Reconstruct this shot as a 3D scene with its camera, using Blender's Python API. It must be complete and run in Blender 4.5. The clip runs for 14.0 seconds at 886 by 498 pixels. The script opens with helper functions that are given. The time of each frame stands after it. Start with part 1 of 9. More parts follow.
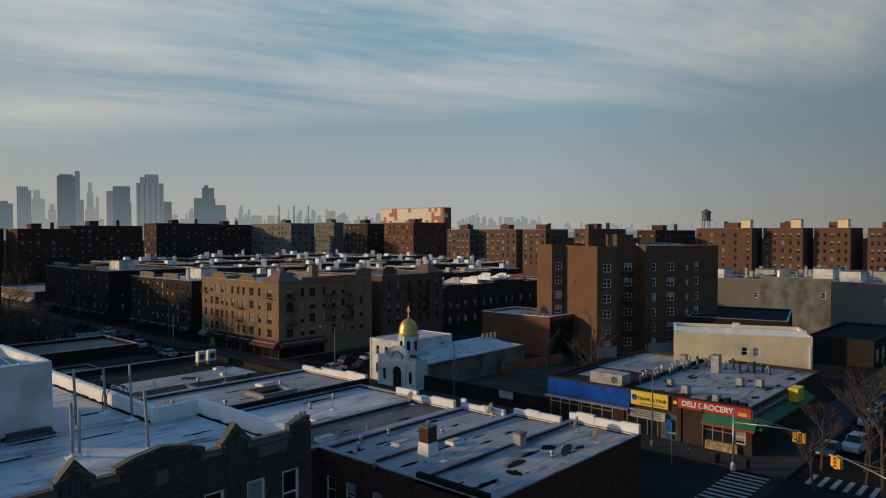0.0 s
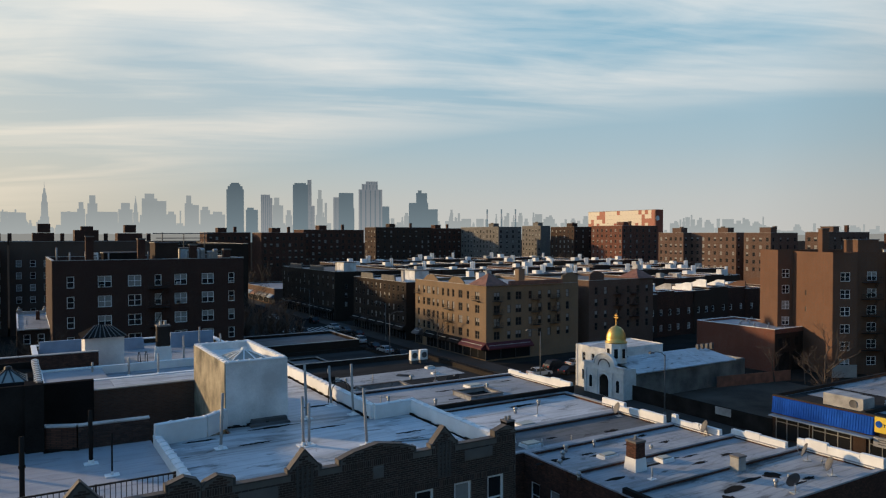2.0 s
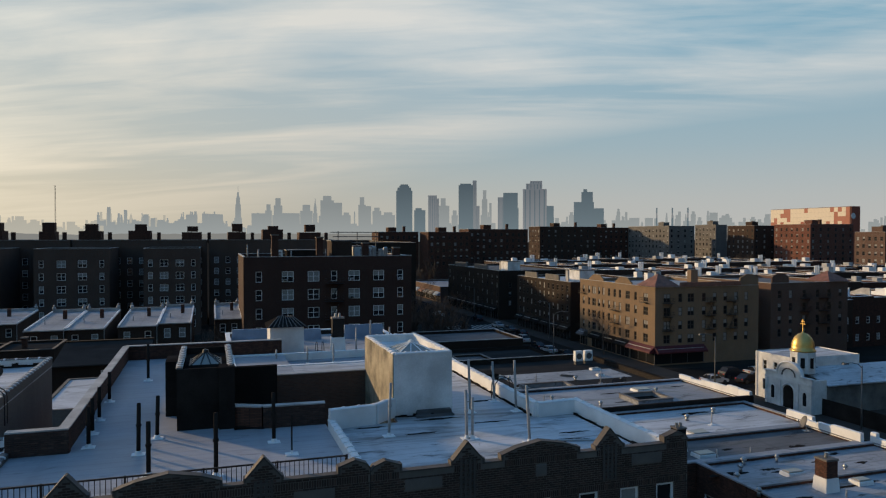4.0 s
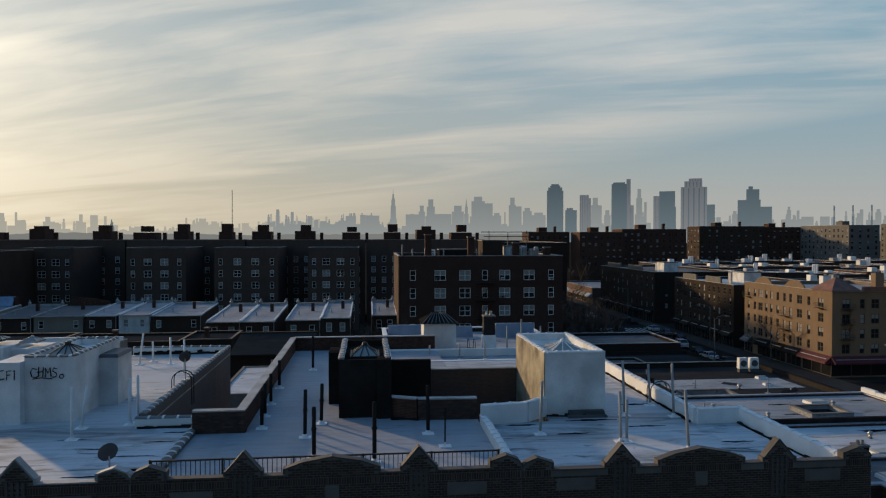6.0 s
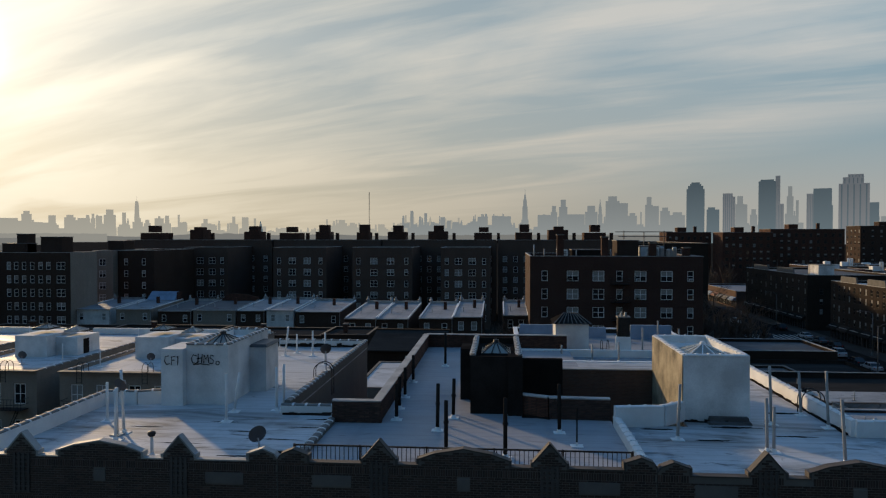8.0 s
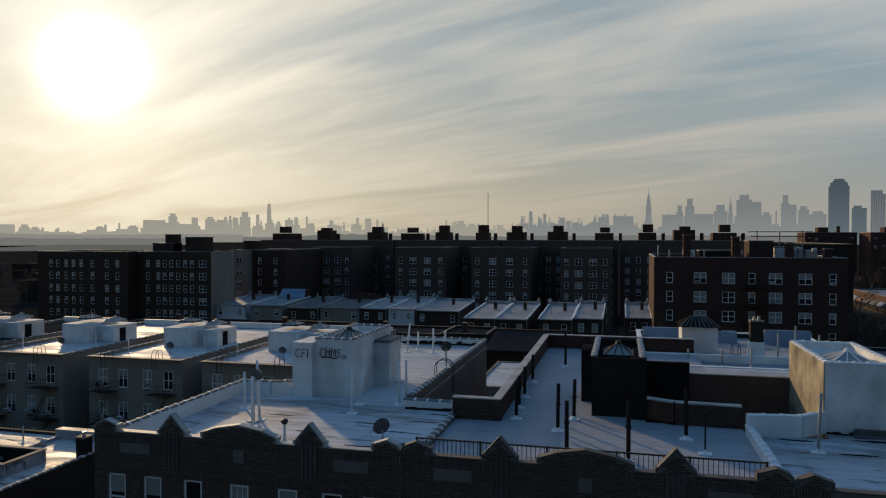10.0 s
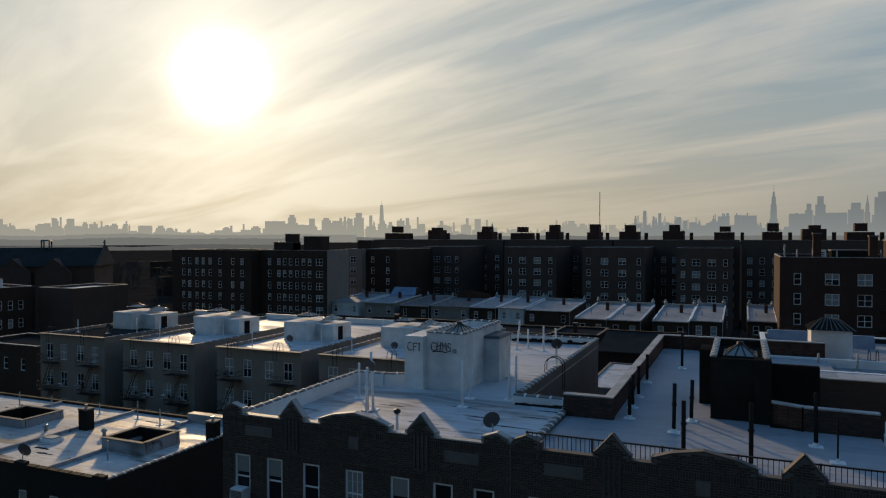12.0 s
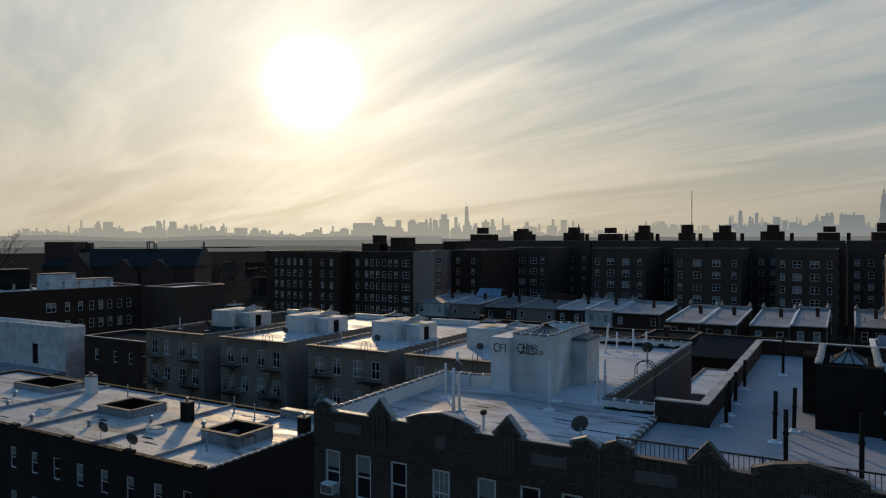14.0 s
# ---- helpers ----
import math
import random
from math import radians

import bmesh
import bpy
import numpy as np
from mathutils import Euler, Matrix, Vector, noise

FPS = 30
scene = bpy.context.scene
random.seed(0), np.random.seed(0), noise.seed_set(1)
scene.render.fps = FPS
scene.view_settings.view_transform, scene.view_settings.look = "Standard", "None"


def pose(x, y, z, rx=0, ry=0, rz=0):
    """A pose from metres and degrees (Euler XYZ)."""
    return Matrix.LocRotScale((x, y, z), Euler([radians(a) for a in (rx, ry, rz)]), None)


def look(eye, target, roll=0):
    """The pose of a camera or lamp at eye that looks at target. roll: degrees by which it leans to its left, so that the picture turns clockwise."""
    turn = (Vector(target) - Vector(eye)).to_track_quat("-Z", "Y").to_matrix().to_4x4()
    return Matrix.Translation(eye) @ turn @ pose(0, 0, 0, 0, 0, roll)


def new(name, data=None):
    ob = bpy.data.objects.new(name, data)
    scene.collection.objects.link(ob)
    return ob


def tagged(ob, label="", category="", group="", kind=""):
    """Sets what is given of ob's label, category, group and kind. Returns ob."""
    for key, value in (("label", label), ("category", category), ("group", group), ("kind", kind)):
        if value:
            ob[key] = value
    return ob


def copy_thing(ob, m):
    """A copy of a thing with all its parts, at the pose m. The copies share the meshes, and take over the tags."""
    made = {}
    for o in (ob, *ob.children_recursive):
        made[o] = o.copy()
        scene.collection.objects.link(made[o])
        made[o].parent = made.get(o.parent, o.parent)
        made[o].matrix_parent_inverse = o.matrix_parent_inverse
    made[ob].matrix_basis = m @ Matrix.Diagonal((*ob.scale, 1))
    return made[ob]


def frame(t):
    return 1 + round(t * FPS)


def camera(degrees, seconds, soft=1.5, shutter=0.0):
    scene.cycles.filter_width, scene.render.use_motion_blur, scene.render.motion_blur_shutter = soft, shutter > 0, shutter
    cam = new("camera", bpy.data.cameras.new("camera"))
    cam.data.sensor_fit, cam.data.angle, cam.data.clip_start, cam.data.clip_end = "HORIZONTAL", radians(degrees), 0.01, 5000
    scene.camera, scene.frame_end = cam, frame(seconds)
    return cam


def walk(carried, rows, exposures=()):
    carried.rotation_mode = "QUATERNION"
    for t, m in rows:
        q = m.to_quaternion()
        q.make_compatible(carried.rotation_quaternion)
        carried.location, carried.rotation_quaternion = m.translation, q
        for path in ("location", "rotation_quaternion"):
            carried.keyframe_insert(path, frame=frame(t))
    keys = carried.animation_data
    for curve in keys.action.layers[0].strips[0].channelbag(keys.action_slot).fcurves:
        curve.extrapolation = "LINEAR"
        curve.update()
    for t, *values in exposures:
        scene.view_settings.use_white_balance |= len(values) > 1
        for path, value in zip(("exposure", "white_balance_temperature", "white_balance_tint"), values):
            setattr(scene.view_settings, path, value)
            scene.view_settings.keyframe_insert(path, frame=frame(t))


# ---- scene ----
cam = camera(64.13, 14.0, 1.2)
# seconds, eye x, y, z, yaw to the left, pitch, roll
PATH = [
    (0, 0.01, 0.11, 24.55, -48.02, -1.33, 0.00),
    (0.5, -0.06, 0.04, 24.61, -43.52, -1.26, 0.00),
    (1, -0.09, -0.03, 24.70, -39.26, -1.17, 0.00),
    (1.5, -0.09, -0.06, 24.81, -35.25, -1.12, 0.00),
    (2, -0.01, 0.00, 24.86, -31.40, -1.10, 0.00),
    (2.5, 0.08, 0.10, 24.85, -27.86, -1.10, 0.00),
    (3, 0.15, 0.18, 24.82, -24.60, -1.07, -0.10),
    (3.5, 0.12, 0.17, 24.75, -21.37, -1.09, -0.07),
    (6, -0.01, 0.08, 24.58, -6.04, -1.10, 0.00),
    (6.5, 0.00, 0.03, 24.55, -3.23, -1.04, 0.00),
    (7, 0.04, -0.02, 24.55, -0.46, -1.08, 0.00),
    (7.5, -0.00, 0.00, 24.50, 2.13, -1.07, 0.00),
    (8, -0.01, -0.03, 24.44, 4.59, -1.04, 0.00),
    (10.5, -0.08, -0.16, 24.31, 16.47, -0.98, 0.00),
    (11, -0.09, -0.15, 24.24, 18.70, -0.97, 0.00),
    (11.5, -0.08, -0.16, 24.20, 20.87, -0.96, 0.00),
    (12, -0.08, -0.24, 24.13, 23.02, -0.96, 0.00),
    (12.5, -0.08, -0.30, 24.10, 24.91, -0.92, 0.00),
    (13, -0.10, -0.30, 24.09, 26.58, -0.89, 0.00),
    (13.5, -0.16, -0.25, 24.10, 28.23, -0.86, 0.00),
    (14, -0.17, -0.19, 24.10, 29.90, -0.85, 0.10),
]
EXPOSURES = [(0.0, -0.38), (0.5, -0.15), (1.0, 0.09), (1.5, 0.16), (2.5, 0.08), (3.5, -0.03), (6.0, -0.27), (8.0, -0.36), (10.5, -0.51), (14.0, -0.48)]
walk(cam, [(t, pose(x, y, z, 90 + pitch, roll, yaw)) for t, x, y, z, yaw, pitch, roll in PATH], EXPOSURES)

# ---- sky and sun: low winter sun behind thin streaked cloud ----
SUN_AZ, SUN_EL = radians(-40.3), radians(12.0)          # azimuth from +y, to the right
SUN_DIR = Vector((math.sin(SUN_AZ) * math.cos(SUN_EL), math.cos(SUN_AZ) * math.cos(SUN_EL), math.sin(SUN_EL)))

sun = new("sun", bpy.data.lights.new("sun", "SUN"))
sun.data.energy, sun.data.angle, sun.data.color = 3.7, radians(2.0), (1.0, 0.7, 0.38)
sun.matrix_world = look(SUN_DIR * 100, (0, 0, 0))


class Graph:
    """Small helper to wire shader nodes."""

    def __init__(self, tree):
        self.tree = tree
        tree.nodes.clear()

    def add(self, kind, inputs=None, **props):
        node = self.tree.nodes.new(kind)
        for key, value in props.items():
            setattr(node, key, value)
        for key, value in (inputs or {}).items():
            if isinstance(value, bpy.types.NodeSocket):
                self.tree.links.new(value, node.inputs[key])
            else:
                node.inputs[key].default_value = value
        return node

    def math(self, op, a, b=0.0, clamp=False):
        return self.add("ShaderNodeMath", {0: a, 1: b}, operation=op, use_clamp=clamp).outputs[0]

    def vmath(self, op, a, b=(0, 0, 0), out=0):
        return self.add("ShaderNodeVectorMath", {0: a, 1: b}, operation=op).outputs[out]

    def mix(self, fac, a, b, blend="MIX"):
        node = self.add("ShaderNodeMix", data_type="RGBA", blend_type=blend, clamp_factor=True)
        for socket, value in ((node.inputs[0], fac), (node.inputs[6], a), (node.inputs[7], b)):
            if isinstance(value, bpy.types.NodeSocket):
                self.tree.links.new(value, socket)
            else:
                socket.default_value = value
        return node.outputs[2]

    def ramp(self, fac, *stops):
        node = self.add("ShaderNodeValToRGB", {0: fac})
        points = node.color_ramp.elements
        while len(points) < len(stops):
            points.new(0.5)
        for point, (place, value) in zip(points, stops):
            point.position, point.color = place, value if isinstance(value, tuple) else (value, value, value, 1)
        return node.outputs[0]

    def noise(self, vector, scale, detail=4.0, rough=0.55, distort=0.0):
        return self.add("ShaderNodeTexNoise", {"Vector": vector, "Scale": scale, "Detail": detail, "Roughness": rough, "Distortion": distort}).outputs[0]


world = bpy.data.worlds.new("sky")
scene.world = world
world.use_nodes = True
g = Graph(world.node_tree)
sky = g.add("ShaderNodeTexSky", sky_type="NISHITA", sun_disc=False, sun_elevation=SUN_EL, sun_rotation=SUN_AZ, altitude=20.0, air_density=1.0, dust_density=1.2, ozone_density=2.0)
way = g.add("ShaderNodeTexCoord").outputs["Generated"]
part_xyz = g.add("ShaderNodeSeparateXYZ", {0: way})
up = g.math("MAXIMUM", part_xyz.outputs[2], 0.0)
# cloud sheet: the direction laid onto a flat layer overhead
flat = g.math("ADD", up, 0.12)
sheet = g.add("ShaderNodeCombineXYZ", {0: g.math("DIVIDE", part_xyz.outputs[0], flat), 1: g.math("DIVIDE", part_xyz.outputs[1], flat), 2: 0.0}).outputs[0]
along = g.add("ShaderNodeMapping", {"Vector": sheet, "Rotation": (0, 0, radians(-157))}).outputs[0]
turned = g.add("ShaderNodeMapping", {"Vector": along, "Scale": (0.36, 1.1, 1.0), "Location": (2.1, 0.7, 0.0)}).outputs[0]
streaks = g.noise(turned, 1.15, 7.0, 0.48, 1.1)
feather = g.noise(g.add("ShaderNodeMapping", {"Vector": along, "Scale": (0.35, 1.6, 1.0), "Location": (5.3, 1.9, 0.0)}).outputs[0], 4.2, 7.0, 0.62, 0.9)
veil = g.noise(g.add("ShaderNodeMapping", {"Vector": along, "Scale": (0.3, 0.7, 1.0), "Location": (0.6, 2.2, 0.0)}).outputs[0], 0.75, 4.0, 0.5, 0.5)
# the cloud deck ends along one long edge; beyond it the sky is clear
edge = g.math("ADD", g.math("MULTIPLY", g.math("DIVIDE", part_xyz.outputs[0], flat), 0.882), g.math("MULTIPLY", g.math("DIVIDE", part_xyz.outputs[1], flat), 0.472))
back = g.ramp(g.math("ADD", g.math("MULTIPLY", part_xyz.outputs[1], 0.5), 0.5), (0.25, 0.0), (0.5, 1.0))
deck = g.ramp(g.math("MULTIPLY", g.math("ADD", edge, g.math("MULTIPLY", veil, 1.3)), 0.2), (0.66, 1.0), (0.84, 0.0))
overhead = g.ramp(up, (0.36, 1.0), (0.5, 0.0))
mottle = g.math("ADD", g.math("ADD", g.math("MULTIPLY", streaks, 0.58), g.math("MULTIPLY", veil, 0.34)), g.math("MULTIPLY", feather, 0.12))
toward = g.math("MAXIMUM", g.vmath("DOT_PRODUCT", way, tuple(SUN_DIR), 1), 0.0)
thin = g.ramp(toward, (0.3, 0.1), (0.62, 0.3))                      # a thin veil that grows towards the sun
wisps = g.ramp(mottle, (0.455, 0.0), (0.6, 1.0))
cover = g.math("MULTIPLY", g.math("MULTIPLY", g.math("MULTIPLY", deck, overhead), back), g.math("ADD", thin, g.math("MULTIPLY", wisps, g.math("SUBTRACT", 1.0, thin))))
near_sun = g.math("POWER", toward, 3.2)
wide_glow = g.math("POWER", toward, 8.0)
halo = g.math("POWER", toward, 45.0)
core = g.math("POWER", toward, 1300.0)
# winter haze: pale towards the horizon, warm below the sun
low = g.ramp(up, (0.0, 1.0), (0.05, 0.84), (0.12, 0.46), (0.26, 0.04))
haze_colour = g.mix(g.math("POWER", toward, 2.2), (5.4, 5.2, 4.85, 1), (5.7, 4.7, 2.95, 1))
cloud_colour = g.mix(near_sun, (8.4, 8.2, 7.8, 1), (7.5, 6.8, 5.5, 1))
blue = g.mix(near_sun, (2.1, 4.7, 6.3, 1), (1.2, 2.2, 3.0, 1))
deep = g.ramp(up, (0.36, (1, 1, 1, 1)), (0.6, (0.4, 0.66, 1.12, 1)))
body = g.mix(0.75, sky.outputs[0], g.mix(1.0, blue, deep, "MULTIPLY"))
body = g.mix(g.math("MULTIPLY", cover, 0.85), body, cloud_colour)
body = g.mix(g.math("MULTIPLY", low, 0.95), body, haze_colour)
# dimmer away from the sun
turned_from = g.ramp(g.math("ADD", g.math("MULTIPLY", g.vmath("DOT_PRODUCT", way, tuple(SUN_DIR), 1), 0.5), 0.5), (0.1, 0.27), (0.46, 1.0))
body = g.mix(1.0, body, turned_from, "MULTIPLY")
glow = g.vmath("SCALE", (1.0, 0.93, 0.78))
g.tree.links.new(g.math("ADD", g.math("ADD", g.math("MULTIPLY", g.math("MULTIPLY", halo, 4.2), g.ramp(mottle, (0.4, 0.25), (0.66, 1.0))), g.math("MULTIPLY", g.math("MULTIPLY", wide_glow, 5.6), g.math("ADD", 0.45, g.math("MULTIPLY", cover, 0.6)))), g.math("MULTIPLY", core, 45.0)), glow.node.inputs["Scale"])
shade = g.add("ShaderNodeBackground", {"Color": g.vmath("ADD", body, glow), "Strength": 0.1})
g.add("ShaderNodeOutputWorld", {0: shade.outputs[0]})

# ---- materials ----
def material(name):
    m = bpy.data.materials.new(name)
    m.use_nodes = True
    return m, Graph(m.node_tree)


def finish(m, g, colour, rough=0.8, metal=0.0, bump=None, strength=0.3, distance=0.02, **more):
    inputs = {"Base Color": colour, "Roughness": rough, "Metallic": metal}
    if bump is not None:
        inputs["Normal"] = g.add("ShaderNodeBump", {"Height": bump, "Strength": strength, "Distance": distance}).outputs[0]
    inputs.update(more)
    node = g.add("ShaderNodeBsdfPrincipled", inputs)
    g.add("ShaderNodeOutputMaterial", {0: node.outputs[0]})
    return m


def rgb(r, g, b):
    return (r, g, b, 1)


def place(g):
    return g.add("ShaderNodeTexCoord").outputs["Object"]


def plain(name, colour, rough=0.7, metal=0.0, vary=0.25, scale=3.0, **more):
    """A painted or cast surface: its colour, blotches, fine grain and a little relief."""
    m, g = material(name)
    p = place(g)
    big, fine = g.noise(p, scale * 0.25, 4), g.noise(p, scale * 8, 6, 0.7)
    spread = g.math("ADD", g.math("MULTIPLY", big, 0.7), g.math("MULTIPLY", fine, 0.3))
    dark, light = tuple(c * (1 - vary) for c in colour[:3]), tuple(min(1, c * (1 + vary)) for c in colour[:3])
    own = g.add("ShaderNodeObjectInfo").outputs["Random"]
    colour_out = g.mix(g.ramp(spread, (0.35, 0.0), (0.65, 1.0)), (*dark, 1), (*light, 1))
    colour_out = g.mix(g.math("MULTIPLY", own, 0.12), colour_out, (*dark, 1))
    return finish(m, g, colour_out, g.math("ADD", rough - 0.1, g.math("MULTIPLY", fine, 0.2)), metal, fine, 0.25, 0.01, **more)


def brick(name, colour, other, mortar, size=(0.21, 0.07), bands=0.0):
    """Brickwork on upright walls: courses, odd bricks, soot and weathering."""
    m, g = material(name)
    p = g.add("ShaderNodeSeparateXYZ", {0: place(g)})
    along = g.add("ShaderNodeCombineXYZ", {0: g.math("ADD", p.outputs[0], p.outputs[1]), 1: p.outputs[2], 2: 0.0}).outputs[0]
    tex = g.add("ShaderNodeTexBrick", {"Vector": along, "Color1": colour, "Color2": other, "Mortar": mortar, "Scale": 1.0, "Mortar Size": 0.009, "Mortar Smooth": 0.1,
                                       "Bias": -0.1, "Brick Width": size[0], "Row Height": size[1]})
    stain = g.noise(place(g), 0.22, 5, 0.6)
    streak = g.noise(g.vmath("MULTIPLY", place(g), (1.2, 1.2, 0.12)), 1.6, 5, 0.65)
    worn = g.mix(g.ramp(stain, (0.35, 0.0), (0.75, 0.4)), tex.outputs[0], tuple(c * 0.55 for c in colour[:3]) + (1,))
    worn = g.mix(g.ramp(streak, (0.5, 0.0), (0.8, 0.3)), worn, tuple(min(1, c * 1.3) for c in other[:3]) + (1,))
    fine = g.noise(place(g), 14.0, 4, 0.7)
    height = g.math("SUBTRACT", g.math("MULTIPLY", fine, 0.3), tex.outputs[1])
    return finish(m, g, worn, g.math("ADD", 0.78, g.math("MULTIPLY", fine, 0.15)), 0.0, height, 0.55, 0.012, **{"Specular IOR Level": 0.12})


def roof_coat(name, colour, dirt, amount=0.5, seam=0.95, dull=0.0):
    """Rolled roofing under a bright coating: lapped seams, ponding stains, dried puddles with some gloss."""
    m, g = material(name)
    p = place(g)
    big = g.noise(p, 0.16, 5, 0.6, 0.8)
    pools = g.noise(g.vmath("MULTIPLY", p, (0.35, 1.3, 1.0)), 0.35, 6, 0.62, 1.2)
    fine = g.noise(p, 9.0, 6, 0.7)
    streak = g.noise(g.vmath("MULTIPLY", p, (0.3, 2.0, 1.0)), 0.9, 6, 0.7, 0.9)
    wave = g.add("ShaderNodeTexWave", {"Vector": p, "Scale": 0.5 / seam, "Distortion": 0.6, "Detail": 1.0}, wave_type="BANDS", bands_direction="Y", wave_profile="SIN").outputs[1]
    lap = g.ramp(wave, (0.9, 0.0), (0.985, 1.0))
    cross = g.add("ShaderNodeTexWave", {"Vector": g.vmath("ADD", p, (0.7, 0.0, 0.0)), "Scale": 0.04, "Distortion": 1.5, "Detail": 1.0}, wave_type="BANDS", bands_direction="X", wave_profile="SIN").outputs[1]
    lap = g.math("MAXIMUM", lap, g.ramp(cross, (0.992, 0.0), (0.999, 1.0)))
    spots = g.noise(g.vmath("MULTIPLY", p, (0.45, 1.25, 1.0)), 0.7, 8, 0.68, 1.4)
    patch = g.add("ShaderNodeTexVoronoi", {"Vector": g.vmath("MULTIPLY", p, (0.55, 1.0, 1.0)), "Scale": 0.35}, distance="CHEBYCHEV").outputs["Color"]
    base = g.mix(g.ramp(big, (0.35, 0.0), (0.7, 1.0)), colour, tuple(c * 0.72 for c in colour[:3]) + (1,))
    base = g.mix(g.math("MULTIPLY", g.ramp(pools, (0.52, 0.0), (0.66, 1.0)), amount), base, dirt)
    base = g.mix(g.math("MULTIPLY", g.ramp(streak, (0.58, 0.0), (0.74, 1.0)), amount * 0.55), base, tuple(c * 0.35 for c in dirt[:3]) + (1,))
    base = g.mix(g.math("MULTIPLY", g.add("ShaderNodeSeparateColor", {0: patch}).outputs[0], 0.22), base, dirt)
    base = g.mix(g.math("MULTIPLY", g.ramp(spots, (0.58, 0.0), (0.7, 1.0)), min(1.0, amount * 1.15)), base, tuple(c * 0.35 for c in dirt[:3]) + (1,))
    base = g.mix(g.math("MULTIPLY", lap, 0.16), base, tuple(c * 0.7 for c in dirt[:3]) + (1,))
    base = g.mix(g.math("MULTIPLY", fine, 0.18), base, dirt)
    height = g.math("ADD", g.math("MULTIPLY", fine, 0.35), g.math("ADD", g.math("MULTIPLY", lap, 0.35), g.math("MULTIPLY", big, 1.2)))
    rough = g.math("SUBTRACT", 0.74 + dull * 0.24, g.math("MULTIPLY", g.ramp(pools, (0.4, 0.0), (0.6, 1.0)), 0.24))
    return finish(m, g, base, rough, 0.0, height, 0.35, 0.03, **{"Specular IOR Level": (0.3 if "cream" in name else 0.14) * (1 - dull)})


M = {}
M["brick_dark"] = brick("dark_red_brick", rgb(0.075, 0.036, 0.026), rgb(0.15, 0.07, 0.048), rgb(0.03, 0.026, 0.024))
M["brick_brown"] = brick("brown_brick", rgb(0.055, 0.031, 0.022), rgb(0.078, 0.044, 0.031), rgb(0.07, 0.06, 0.052))
M["brick_red"] = brick("red_brick", rgb(0.155, 0.052, 0.034), rgb(0.19, 0.066, 0.043), rgb(0.18, 0.13, 0.11))
M["brick_orange"] = brick("orange_brown_brick", rgb(0.145, 0.073, 0.044), rgb(0.182, 0.093, 0.058), rgb(0.13, 0.1, 0.085))
M["brick_yellow"] = brick("buff_brick", rgb(0.25, 0.165, 0.098), rgb(0.3, 0.2, 0.122), rgb(0.21, 0.17, 0.13))
M["brick_tan"] = brick("tan_brick", rgb(0.12, 0.068, 0.05), rgb(0.15, 0.088, 0.065), rgb(0.17, 0.135, 0.115))
M["brick_grey"] = brick("grey_brick", rgb(0.15, 0.138, 0.124), rgb(0.19, 0.176, 0.158), rgb(0.210, 0.196, 0.182))
M["brick_black"] = brick("near_black_brick", rgb(0.026, 0.021, 0.018), rgb(0.038, 0.03, 0.026), rgb(0.05, 0.044, 0.04))
M["roof_white"] = roof_coat("white_roof_coating", rgb(0.7, 0.715, 0.74), rgb(0.16, 0.155, 0.15), 0.8)
M["roof_silver"] = roof_coat("silver_roof_coating", rgb(0.38, 0.395, 0.425), rgb(0.12, 0.116, 0.112), 0.85)
M["roof_grey"] = roof_coat("grey_roof_felt", rgb(0.19, 0.19, 0.195), rgb(0.06, 0.058, 0.056), 0.8, dull=0.5)
M["roof_dark"] = roof_coat("dark_tar_roof", rgb(0.042, 0.04, 0.038), rgb(0.06, 0.058, 0.056), 0.5, dull=1.0)
M["roof_cream"] = roof_coat("cream_roof_coating", rgb(0.7, 0.685, 0.66), rgb(0.13, 0.12, 0.11), 1.0)
M["white"] = plain("white_paint", rgb(0.78, 0.78, 0.77), 0.6, 0.0, 0.12)
M["stucco"] = plain("white_stucco", rgb(0.68, 0.68, 0.67), 0.85, 0.0, 0.26, 2.4)
M["cream"] = plain("cream_stucco", rgb(0.82, 0.68, 0.41), 0.8, 0.0, 0.12, 1.2)
M["cap_stone"] = plain("sooty_cap_stone", rgb(0.085, 0.072, 0.064), 0.8, 0.0, 0.3)
M["stone"] = plain("cast_stone", rgb(0.15, 0.132, 0.118), 0.8, 0.0, 0.3)
M["coping"] = plain("painted_coping", rgb(0.36, 0.355, 0.345), 0.65, 0.0, 0.35)
M["concrete"] = plain("concrete", rgb(0.33, 0.32, 0.3), 0.85, 0.0, 0.25, 1.0)
M["tar"] = plain("black_tar_coating", rgb(0.027, 0.024, 0.022), 0.85, 0.0, 0.4, 2.0, **{"Specular IOR Level": 0.0})
M["black_metal"] = plain("black_painted_iron", rgb(0.02, 0.02, 0.022), 0.5, 0.3, 0.3)
M["grey_metal"] = plain("galvanised_metal", rgb(0.42, 0.43, 0.44), 0.42, 0.8, 0.25)
M["lamp_steel"] = plain("weathered_lamp_steel", rgb(0.14, 0.14, 0.14), 0.7, 0.2, 0.25)
M["dark_grey"] = plain("dark_grey_paint", rgb(0.09, 0.09, 0.095), 0.6, 0.1, 0.25)
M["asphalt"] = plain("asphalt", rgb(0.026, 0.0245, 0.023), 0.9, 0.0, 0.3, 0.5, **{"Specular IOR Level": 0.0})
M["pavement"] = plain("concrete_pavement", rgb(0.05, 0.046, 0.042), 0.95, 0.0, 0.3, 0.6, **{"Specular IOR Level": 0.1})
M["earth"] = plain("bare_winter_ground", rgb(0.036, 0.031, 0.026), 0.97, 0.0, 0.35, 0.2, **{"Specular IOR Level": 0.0})
